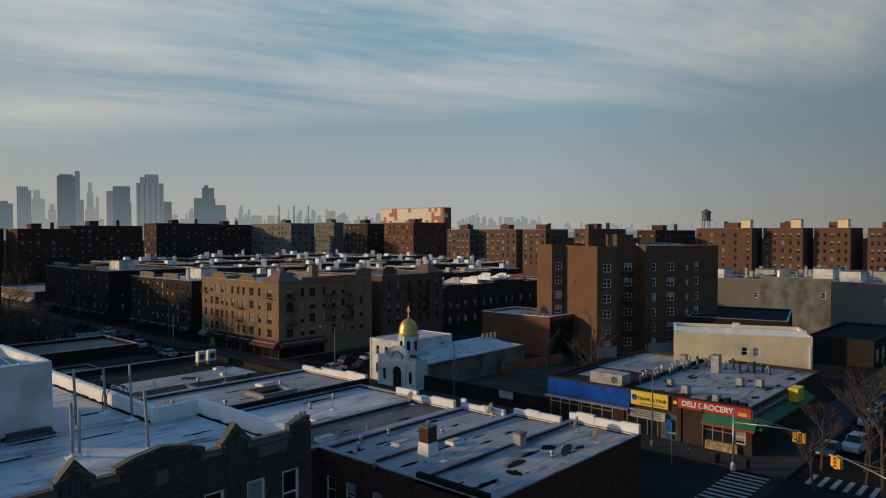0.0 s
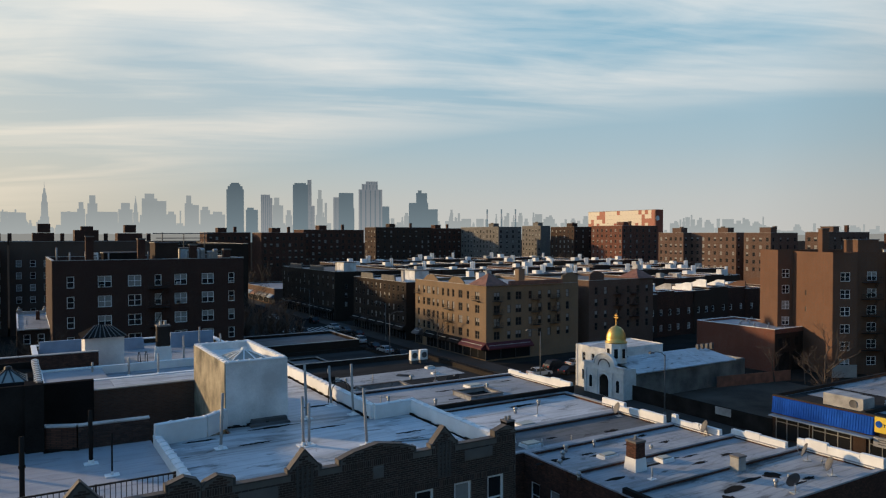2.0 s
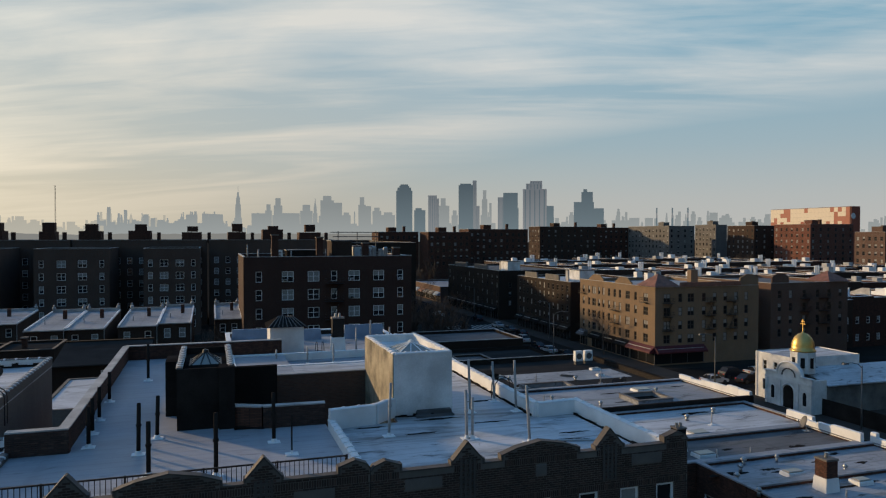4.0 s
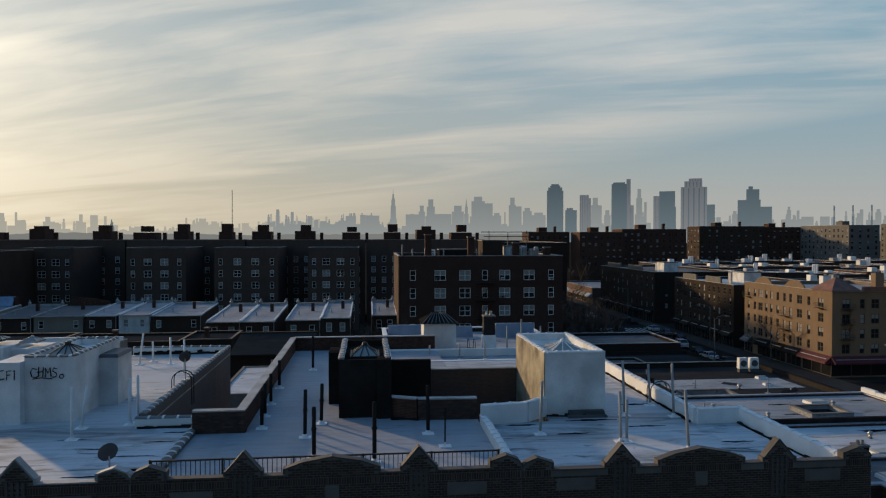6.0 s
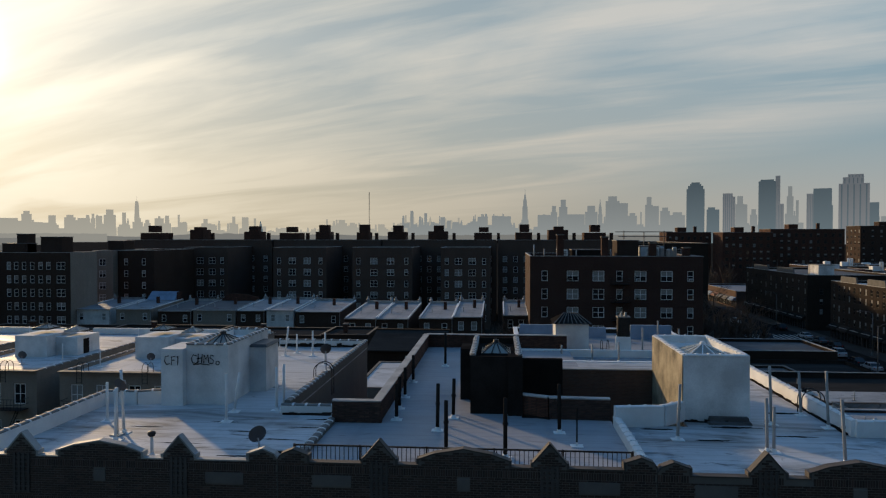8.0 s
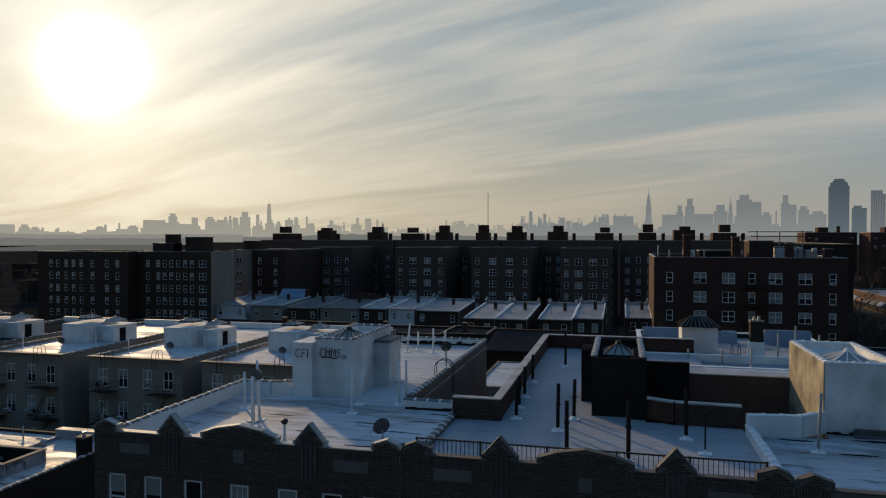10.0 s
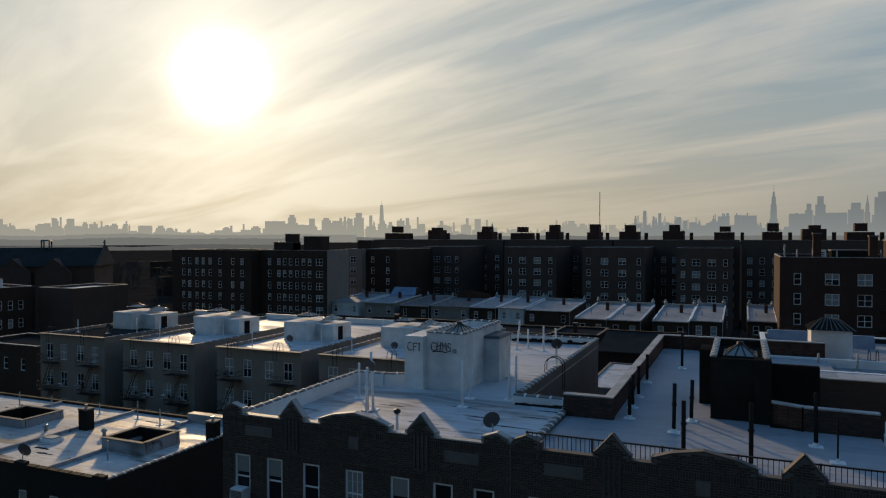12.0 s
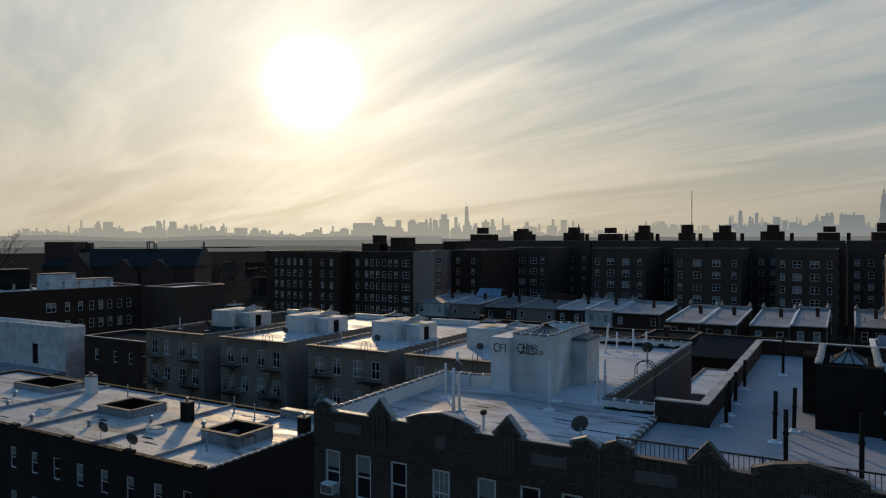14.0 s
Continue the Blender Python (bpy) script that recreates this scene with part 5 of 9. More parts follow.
flats(280, 312, 14, 21, 29.0, "brick_brown", "brown brick flats with sunlit side", 6, 3, 6)
flats(286, 280, 28, 24, 29.4, "brick_red", "red brick flats with sunlit side", 7, 6, 7)
flats(253, 211, 12, 14, 25.1, "brick_tan", "tan brick flats with sunlit side", 5, 3, 5)
flats(258, 188, 14, 24, 25.1, "brick_tan", "tan brick flats with fire escapes and sunlit side", 8, 3, 5)
flats(256, 171, 18, 12, 25.0, "brick_tan", "tan brick flats with rooftop tanks", 4, 4, 5)
flats(184, 378, 38, 15, 28.8, "brick_brown", "long brown brick flats on the skyline", 4, 9, 6)
flats(222, 382, 25, 12, 28.4, "brick_dark", "dark brick flats in shade behind rows", 0, 7, 6)
flats(246, 340, 17, 41, 29.0, "brick_grey", "pale grey slab with tall window bays", 12, 4, 7)
flats(286, 350, 8, 19, 30.0, "brick_grey", "pale grey brick flats behind trees", 6, 0, 6)
flats(76, 331, 20, 14, 25.3, "brick_dark", "dark brick flats beyond the avenue", 0, 7, 5)
flats(96.5, 316, 21, 14, 25.2, "brick_dark", "dark brick flats with roof terrace", 0, 7, 5)
flats(121, 328, 32, 14, 26.7, "brick_dark", "long dark brick flats", 0, 10, 5)
for x, y, w, d in ((284.6, 94.7, 12, 22), (289.7, 77.8, 14, 14.3), (293.4, 62.6, 20, 12.3), (296.4, 46.3, 30, 11.4)):
    house = flats(x, y, w, d, 25.4, "brick_orange", "red brick flats with fire escapes and roof hut", 5, 0, 6, 1.1)
    hut_on(house, 1.0, 1.0, 3.5, 3.5, 25.4, 4.0, "cream")
flats(258, 150, 30, 8, 25.2, "brick_tan", "tan brick flats with bay fronts", 3, 7, 4)
flats(271, 128, 40, 8, 24.6, "brick_dark", "dark brick flats behind the tall block", 2, 10, 4)

# patchwork-clad storage building
store = building("storage_building", on_grid(417, 374), 8, 73, 44.0, "brick_tan", "roof_grey", "tall storage building clad in cream and rust-red squares", parapet=0.6, coping=None)
rng = random.Random(4)
panel_mesh = {c: Shape().box(-0.25, 0, 0, 3.26, 0, 3.2).mesh("panel", M[c]) for c in ("cream_panel", "rust_panel")}
for i in range(22):
    for j in range(4):
        edge = min(i, 21 - i)
        red = rng.random() < (0.62 if edge < 2 else 0.42 if edge < 6 else 0.06)
        part("panel", panel_mesh["rust_panel" if red else "cream_panel"], None, store, "", pose(-0.02, 0.5 + i * 3.28, 31.4 + j * 3.24))
part("sign_disc", Shape().lathe([(2.0, 0), (2.0, 0.3)], sides=20), M["white"], store, "", pose(2.0, -0.05, 38, 90))
part("red_bay", Shape().box(0.05, 8.05, -0.3, -0.01, 0, 44.6), M["rust_panel"], store)

# ---- roof fittings ----
def vent_pipe(x, y, z, high, mat, foot, label, lean=0.0, radius=0.06, collar=True):
    t = thing("vent_pipe", pose(x, y, z), label, "vent pipe", "roof vent pipes")
    part("pipe", Shape().tube([(0, 0, 0), (lean * 0.5, 0, high * 0.5), (lean, 0, high)], radius, 8), M[mat], t, smooth=True)
    if collar:
        part("collar", Shape().lathe([(radius * 1.35, high * 0.55), (radius * 1.35, high * 0.55 + 0.09)], (lean * 0.55, 0), 8), M[mat], t)
    part("flashing", Shape().box(-0.24, 0.24, -0.2, 0.2, 0.0, 0.03).lathe([(radius * 1.9, 0.03), (radius * 1.2, 0.16)], sides=8), M[foot], t)
    return t


def satellite_dish(x, y, z, radius, mast, heading, label):
    """A pressed-steel dish on a bent mast, with its feed arm."""
    t = thing("satellite_dish", pose(x, y, z, 0, 0, heading), label, "satellite dish", "rooftop satellite dishes")
    part("mast", Shape().tube([(0, 0, 0), (0, 0.02, mast * 0.7), (0, -0.06, mast)], 0.03, 6), M["grey_metal"], t)
    part("foot", Shape().box(-0.22, 0.22, -0.22, 0.22, 0, 0.05), M["grey_metal"], t)
    s = Shape()
    rings, sides = 6, 20
    for side in (0, 1):
        n = len(s.v)
        for i in range(rings):
            r = radius * (i + 0.15) / (rings - 1 + 0.15)
            for k in range(sides):
                a = 2 * math.pi * k / sides
                s.v.append((r * math.cos(a), -0.22 * radius * (r / radius) ** 2 + side * 0.02, r * 1.1 * math.sin(a)))
        for i in range(rings - 1):
            for k in range(sides):
                q = (n + i * sides + k, n + i * sides + (k + 1) % sides, n + (i + 1) * sides + (k + 1) % sides, n + (i + 1) * sides + k)
                s.f.append(q if side else tuple(reversed(q)))
        s.f.append(tuple(n + k for k in range(sides)) if side else tuple(n + k for k in reversed(range(sides))))
    dish = part("dish", s, M["dark_grey"], t, "", pose(0, -0.12, mast + radius * 0.3, -22), smooth=True)
    part("arm", Shape().tube([(0, 0.0, -radius), (0, -radius * 0.7, -radius * 0.75), (0, -radius * 1.15, -0.1)], 0.022, 6), M["grey_metal"], dish)
    part("feed", Shape().box(-0.05, 0.05, -radius * 1.25, -radius * 1.05, -0.12, 0.06), M["grey_metal"], dish)
    return t


def hoop_ladder(x, y, z, turn, high=1.1, group="roof ladders"):
    """The curved top rails of a ladder over a parapet."""
    t = thing("roof_ladder", pose(x, y, z, 0, 0, turn), "black iron ladder with hooped rails over the parapet", "ladder", group)
    for dx in (-0.22, 0.22):
        arc = [(dx, 0.5 - 0.5 * math.cos(a), high - 0.45 + 0.45 * math.sin(a)) for a in [math.pi * k / 8 for k in range(9)]]
        part("rail", Shape().tube([(dx, 0, 0)] + arc + [(dx, 1.0, -0.6)], 0.025, 6), M["black_metal"], t)
    for k in range(4):
        part("rung", Shape().bar((-0.22, 1.0, -0.5 + 0.3 * k), (0.22, 1.0, -0.5 + 0.3 * k), 0.025), M["black_metal"], t)
    return t


def chimney(x, y, z, w, d, h, mat, label, base=None, pots=1):
    t = thing("chimney", pose(x, y, z), label, "chimney", "rooftop chimneys")
    if base:
        part("base", Shape().box(-w * 0.62, w * 0.62, -d * 0.62, d * 0.62, 0, h * 0.45, 0.06), M[base], t)
    part("shaft", Shape().box(-w / 2, w / 2, -d / 2, d / 2, h * 0.43 if base else 0, h), M[mat], t)
    part("cap", Shape().box(-w / 2 - 0.05, w / 2 + 0.05, -d / 2 - 0.05, d / 2 + 0.05, h, h + 0.1, 0.02), M["stone"], t)
    for k in range(pots):
        part("pot", Shape().lathe([(0.11, h + 0.1), (0.09, h + 0.35), (0.12, h + 0.38)], ((k - (pots - 1) / 2) * 0.3, 0), 8), M["grey_metal"], t)
    return t


def hatch(x, y, z, w, d, label="low roof hatch with white curb and glass lid"):
    t = thing("roof_hatch", pose(x, y, z), label, "roof hatch", "roof hatches")
    part("curb", Shape().box(-w / 2, w / 2, -d / 2, d / 2, 0, 0.22, 0.03), M["white"], t)
    part("lid", Shape().box(-w / 2 + 0.1, w / 2 - 0.1, -d / 2 + 0.1, d / 2 - 0.1, 0.222, 0.3, 0.05), M["skylight"], t)
    return t


def mushroom(x, y, z, label="small round metal roof ventilator", r=0.2):
    t = thing("roof_ventilator", pose(x, y, z), label, "ventilator", "roof ventilators")
    part("neck", Shape().lathe([(r * 0.7, 0), (r * 0.6, 0.3)], sides=10), M["grey_metal"], t, smooth=True)
    part("cap", Shape().lathe([(r, 0.3), (r * 1.15, 0.36), (r * 0.7, 0.48), (0.02, 0.53)], sides=10), M["grey_metal"], t, smooth=True)
    return t


def fire_escape(house, u, levels, wide=2.4, out=1.05, side_pose=None):
    """Iron balconies with railings and slanting ladders on a front wall."""
    fe = part("fire_escape", Shape().box(u - wide / 2, u + wide / 2, -out, -0.05, levels[0] - 0.06, levels[0] - 0.03), M["black_metal"], house, "black iron fire escape", side_pose)
    for n, z in enumerate(levels):
        deck = Shape().box(u - wide / 2, u + wide / 2, -out, -0.03, z - 0.03, z + 0.02)
        part("deck", deck, M["black_metal"], fe)
        rail = Shape()
        for zz in (0.45, 0.9):
            rail.bar((u - wide / 2, -out, z + zz), (u + wide / 2, -out, z + zz), 0.035)
            for x in (u - wide / 2, u + wide / 2):
                rail.bar((x, -out, z + zz), (x, -0.03, z + zz), 0.035)
        for k in range(int(wide / 0.3) + 1):
            x = u - wide / 2 + k * wide / int(wide / 0.3)
            rail.bar((x, -out, z), (x, -out, z + 0.9), 0.022)
        tagged(part("railing", rail, M["black_metal"], fe), "", "", "", "stuff")
        if n:
            low = levels[n - 1]
            steps = Shape()
            for y in (-out + 0.12, -out + 0.5):
                steps.bar((u - wide * 0.28, y, low), (u + wide * 0.3, y, z), 0.05)
            for k in range(1, 10):
                f = k / 10
                x, zz = u - wide * 0.28 + wide * 0.58 * f, low + (z - low) * f
                steps.bar((x, -out + 0.12, zz), (x, -out + 0.5, zz), 0.04, 0.02)
            part("stair", steps, M["black_metal"], fe)
    return fe


# ---- pipes, dishes and railing on the three brick houses ----
for x, y, h, lean in ((-17.0, 29.3, 1.7, 0.0), (-15.05, 26.5, 2.1, 0.05), (-15.3, 27.6, 2.6, -0.12), (-11.8, 29.6, 2.1, 0.0), (-12.1, 31.3, 1.8, 0.25), (-10.25, 31.7, 2.0, 0.0), (-10.0, 32.0, 2.1, 0.0),
                      (-14.4, 46.4, 2.0, 0.25), (-12.5, 46.4, 1.7, 0.0), (-10.9, 43.4, 2.0, 0.0), (-13.9, 47.5, 1.3, 0.0)):
    vent_pipe(x, y, ROOF, h, "white", "white", "white-painted vent pipe on a coated roof", lean)
capped = vent_pipe(-12.65, 24.7, ROOF, 0.75, "white", "white", "short white vent with a black rain cap", collar=False)
part("cap", Shape().lathe([(0.1, 0.75), (0.15, 0.83), (0.13, 0.91), (0.03, 0.95)], sides=10), M["black_metal"], capped)
for x, y, h, lean in ((-4.5, 30.5, 1.6, 0.0), (-2.57, 28.95, 1.95, 0.03), (-2.05, 31.0, 1.75, 0.04), (-2.0, 26.2, 1.9, 0.0), (-3.35, 43.4, 2.1, 0.0), (0.2, 25.5, 2.2, 0.0), (2.43, 29.0, 2.0, -0.02),
                      (-4.65, 32.5, 1.5, 0.0), (-4.7, 34.8, 1.5, 0.0), (-4.75, 38.5, 1.5, 0.0)):
    vent_pipe(x, y, ROOF, h, "tar", "white", "black-tarred vent pipe with white foot flashing", lean, 0.075)
vent_pipe(2.94, 27.2, ROOF, 1.5, "tar", "white", "thin black vent pipe with white foot flashing", 0, 0.03, False)
for x, y, h, lean in ((7.0, 28.4, 2.2, 0.08), (9.95, 27.1, 2.0, -0.05), (10.15, 27.0, 1.7, 0.0), (11.55, 31.0, 2.5, -0.1), (13.45, 32.7, 2.0, -0.1), (13.7, 30.6, 2.4, -0.1), (12.15, 25.8, 2.3, -0.15)):
    vent_pipe(x, y, ROOF, h, "coping", "white", "grey-white vent pipe on a coated roof", lean)
solid("pole", Shape().tube([(0, 0, 0.04), (2.4, -0.7, 0.04)], 0.04, 7), M["grey_metal"], pose(13.3, 25.6, ROOF), "loose metal pole lying on the white roof", "pole")
hoop_ladder(13.6, 33.2, ROOF, -90)
satellite_dish(-8.9, 25.4, ROOF, 0.33, 0.55, 215, "large grey satellite dish on a low mast")
satellite_dish(-9.7, 38.8, ROOF + 0.5, 0.3, 1.1, 200, "dark satellite dish on a wire-stayed mast")
satellite_dish(-15.4, 27.3, ROOF, 0.26, 1.9, 170, "dark grey satellite dish clamped to a pipe")
railing = thing("roof_railing", pose(-6.9, 23.2, ROOF), "black iron railing along the roof edge", "railing")
for z in (0.12, 1.02):
    part("rail", Shape().bar((0, 0, z), (11.2, 0, z), 0.05), M["black_metal"], railing)
bar_mesh = Shape().bar((0, 0, 0.12), (0, 0, 1.02), 0.022).mesh("baluster", M["black_metal"])
for i in range(75):
    part("baluster", bar_mesh, None, railing, "", pose(0.05 + i * 0.15, 0, 0))
post_mesh = Shape().bar((0, 0, 0), (0, 0, 1.06), 0.06).mesh("post", M["black_metal"])
for i in range(6):
    part("post", post_mesh, None, railing, "", pose(i * 2.24, 0, 0))
# spray-paint strokes on the white hut
tag = thing("graffiti", pose(-15.98, 32.18, 18.35), "black spray-painted letters on the white hut", "graffiti")
STROKES = ([(0.35, 0.55), (0.12, 0.5), (0.08, 0.2), (0.2, 0.02), (0.38, 0.08)], [(0.5, 0.0), (0.52, 0.5), (0.75, 0.52)], [(0.52, 0.28), (0.7, 0.3)], [(0.84, 0.48), (0.92, 0.55), (0.9, 0.0)])
for stroke in STROKES:
    part("stroke", Shape().tube([(x * 0.78 + 0.1, 0, z * 0.78) for x, z in stroke], 0.024, 5), M["ink"], tag)
tag = thing("graffiti", pose(-14.75, 32.58, 18.3), "looping black spray-paint tag on the white hut", "graffiti")
LOOPS = ([(0.28, 0.5), (0.1, 0.56), (0.0, 0.36), (0.06, 0.12), (0.25, 0.08), (0.4, 0.2)], [(0.38, 0.62), (0.36, 0.1)], [(0.3, 0.34), (0.6, 0.4)], [(0.6, 0.6), (0.56, 0.1)],
         [(0.68, 0.1), (0.7, 0.55), (0.8, 0.3), (0.9, 0.58), (0.95, 0.12)], [(1.22, 0.5), (1.08, 0.56), (1.02, 0.4), (1.2, 0.28), (1.18, 0.1), (1.0, 0.08)], [(0.1, 0.0), (0.5, 0.06), (1.0, 0.0)])
for stroke in LOOPS:
    part("stroke", Shape().tube([(x * 0.9 + 0.06, 0, z * 0.85) for x, z in stroke], 0.024, 5), M["ink"], tag)
part("stroke", Shape().tube([(1.35 + 0.09 * math.cos(a), 0, 0.1 + 0.09 * math.sin(a)) for a in [2 * math.pi * k / 10 for k in range(11)]], 0.02, 5), M["ink"], tag)

hoop_ladder(-10.1, 37.9, ROOF, -90, 1.15)

# ---- the house behind, with a pyramid-roofed hut ----
rear = building("rear_house", on_grid(1.2, 45.6), 13.2, 17.0, 16.0, "brick_black", "roof_silver", "brick house behind with silver roof and pyramid-capped hut", parapet=0.35, coping="white")
part("curb", Shape().box(0.3, 12.8, 4.2, 4.5, 16.0, 16.5), M["white"], rear)
hut = part("roof_hut", Shape().box(2.9, 5.3, 6.8, 9.6, 16.0, 18.0), M["stucco"], rear, "white hut with dark pyramid roof")
part("pyramid_roof", Shape().face((2.7, 6.6, 18.0), (5.5, 6.6, 18.0), (4.6, 8.2, 18.65), (3.6, 8.2, 18.65)).face((5.5, 6.6, 18.0), (5.5, 9.8, 18.0), (4.6, 8.2, 18.65)).face((5.5, 9.8, 18.0), (2.7, 9.8, 18.0), (3.6, 8.2, 18.65), (4.6, 8.2, 18.65)).face((2.7, 9.8, 18.0), (2.7, 6.6, 18.0), (3.6, 8.2, 18.65)), M["tar"], hut)
for i in range(9):
    u = 2.75 + i * 0.34
    part("batten", Shape().bar((u, 6.58, 18.02), (3.6 + (u - 2.7) * 0.357, 8.2, 18.68), 0.05), M["slate"], hut)
part("tarp_wall", Shape().box(0.4, 4.4, 14.1, 14.5, 16.0, 17.0, 0.08), M["tarp"], rear)
part("tarp_wall", Shape().box(5.6, 7.6, 13.6, 14.0, 16.0, 16.9, 0.08), M["tarp"], rear)
part("tarp_wall", Shape().box(9.4, 12.8, 13.2, 13.6, 16.0, 17.15, 0.08), M["tarp"], rear)
chimney(9.0, 52.5, 16.0, 0.85, 0.7, 2.5, "brick_black", "dark brick chimney on white base", "white", 2)
for x, y, h in ((7.6, 45.9, 1.3), (10.0, 50.5, 2.0), (11.6, 53.0, 2.2), (6.2, 48.0, 1.2), (4.2, 48.6, 1.0), (12.6, 51.0, 1.9)):
    vent_pipe(x, y, 16.0 if y > 46 else 16.35, h, "coping", "white", "grey-white vent pipe on the rear roof")
hoop_ladder(7.4, 50.1, 16.0, 0)
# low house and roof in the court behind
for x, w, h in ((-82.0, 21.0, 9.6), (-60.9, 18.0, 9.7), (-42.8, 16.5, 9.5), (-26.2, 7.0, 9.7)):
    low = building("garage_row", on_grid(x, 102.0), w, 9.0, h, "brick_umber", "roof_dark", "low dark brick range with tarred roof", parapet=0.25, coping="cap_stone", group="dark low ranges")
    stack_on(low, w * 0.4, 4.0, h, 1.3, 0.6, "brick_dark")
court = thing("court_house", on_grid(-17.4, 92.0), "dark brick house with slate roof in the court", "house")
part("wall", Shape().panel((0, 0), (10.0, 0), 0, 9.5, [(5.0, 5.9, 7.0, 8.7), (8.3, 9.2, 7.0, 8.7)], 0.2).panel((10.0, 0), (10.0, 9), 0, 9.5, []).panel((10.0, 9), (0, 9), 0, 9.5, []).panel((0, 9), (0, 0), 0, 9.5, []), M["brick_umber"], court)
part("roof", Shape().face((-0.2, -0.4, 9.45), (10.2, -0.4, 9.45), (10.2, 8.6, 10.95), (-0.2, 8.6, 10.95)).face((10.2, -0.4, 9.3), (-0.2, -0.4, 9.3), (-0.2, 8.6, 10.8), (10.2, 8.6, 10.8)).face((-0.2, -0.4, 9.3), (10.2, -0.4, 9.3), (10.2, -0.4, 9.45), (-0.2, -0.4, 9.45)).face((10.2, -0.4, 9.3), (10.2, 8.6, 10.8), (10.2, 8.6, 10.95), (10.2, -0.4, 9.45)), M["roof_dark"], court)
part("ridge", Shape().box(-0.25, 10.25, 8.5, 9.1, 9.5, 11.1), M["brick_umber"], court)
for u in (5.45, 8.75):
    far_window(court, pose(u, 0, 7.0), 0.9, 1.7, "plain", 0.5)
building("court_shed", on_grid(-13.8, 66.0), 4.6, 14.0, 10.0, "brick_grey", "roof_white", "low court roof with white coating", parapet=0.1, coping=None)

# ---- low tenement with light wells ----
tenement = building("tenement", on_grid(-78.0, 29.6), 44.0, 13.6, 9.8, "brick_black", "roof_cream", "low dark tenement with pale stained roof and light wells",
                    [("front", spread(1.6, 42.4, 16), [6.9, 3.6], 0.8, 1.6, "plain")], parapet=0.2, coping=None)
for i in range(46):
    part("coping_block", Shape().box(0.02 + i * 0.955, 0.02 + i * 0.955 + 0.86, -0.06, 0.34, 10.002, 10.09 + (0.14 if i % 7 == 3 else 0)), M["brick_black"], tenement)
tile_coping(tenement, (43.85, 0.2), (43.85, 13.4), 10.0)
for u in (16.0, 24.0, 32.3, 38.6):
    part("ridge", Shape().box(u - 0.18, u + 0.18, 0.4, 13.2, 9.8, 10.02, 0.1), M["roof_silver"], tenement)
part("end_curb", Shape().box(38.4, 43.6, 12.6, 13.3, 9.8, 10.5), M["roof_silver"], tenement)


def light_well(house, x0, x1, y0, y1, z, high, deep=0.0):
    """An opening in a roof: curb walls on four sides, and below them a shaft, or a black floor that paints its
    darkness.
    """
    # black floor plate: the well's darkness is in its colour
    w = part("light_well", Shape().box(x0 + 0.26, x1 - 0.26, y0 + 0.26, y1 - 0.26, z + 0.004 - deep, z + 0.02 - deep), M["tar"], house, "dark light well with white curb")
    for a, b, c, d in ((x0, x1, y0, y0 + 0.25), (x0, x1, y1 - 0.25, y1), (x0, x0 + 0.25, y0 + 0.25, y1 - 0.25), (x1 - 0.25, x1, y0 + 0.25, y1 - 0.25)):
        part("curb", Shape().box(a, b, c, d, z, z + high, 0.02), M["roof_silver"], w)
        part("coping", Shape().box(a - 0.04, b + 0.04, c - 0.04, d + 0.04, z + high + 0.003, z + high + 0.06), M["stone"], w)
        # black lining turns the curb's inner faces as dark as the shaft
        if deep:
            part("lining", Shape().box(a + (0.252 if b - a < 0.3 and a == x0 else 0.0) - (0.03 if b - a < 0.3 and a != x0 else 0.0), b + (0.03 if b - a < 0.3 and a == x0 else 0.0) - (0.252 if b - a < 0.3 and a != x0 else 0.0), c + (0.252 if d - c < 0.3 and c == y0 else 0.0) - (0.03 if d - c < 0.3 and c != y0 else 0.0), d + (0.03 if d - c < 0.3 and c == y0 else 0.0) - (0.252 if d - c < 0.3 and c != y0 else 0.0), z - 0.3, z + high - 0.03), M["tar"], w)
            part("shaft_wall", Shape().box(a, b, c, d, z - deep, z - 0.304), M["brick_black"], w)


def open_deck(house, w, d, z, holes):
    """Takes a house's roof slab and lays it anew round openings (x0, x1, y0, y1)."""
    old = next(c for c in house.children if c.name.startswith("roof"))
    mat = old.data.materials[0]
    bpy.data.objects.remove(old)
    s = Shape()
    xs = sorted({0.3, w - 0.3, *(v for h in holes for v in h[:2])})
    ys = sorted({0.3, d - 0.3, *(v for h in holes for v in h[2:])})
    for a, b in zip(xs, xs[1:]):
        for c, e in zip(ys, ys[1:]):
            if not any(h[0] < (a + b) / 2 < h[1] and h[2] < (c + e) / 2 < h[3] for h in holes):
                s.face((a, c, z), (b, c, z), (b, e, z), (a, e, z)).face((a, e, z - 0.3), (b, e, z - 0.3), (b, c, z - 0.3), (a, c, z - 0.3))
    part("roof", s, mat, house)


open_deck(tenement, 44.0, 13.6, 9.8, [(38.45, 41.65, 5.05, 7.85), (24.45, 28.15, 6.55, 9.55), (8.25, 13.75, 8.75, 11.75)])
light_well(tenement, 38.2, 41.9, 4.8, 8.1, 9.8, 0.8, 6.0)
light_well(tenement, 24.2, 28.4, 6.3, 9.8, 9.8, 0.6, 6.0)
light_well(tenement, 8.0, 14.0, 8.5, 12.0, 9.8, 0.5, 6.0)
satellite_dish(-46.4, 31.2, 9.8, 0.42, 0.7, 190, "grey satellite dish above the tenement parapet")
satellite_dish(-42.2, 30.5, 9.8, 0.42, 0.6, 200, "grey satellite dish near the roof edge")
chimney(-61.0, 40.2, 9.8, 0.9, 0.7, 1.6, "white", "white-painted chimney on tenement roof", None, 2)
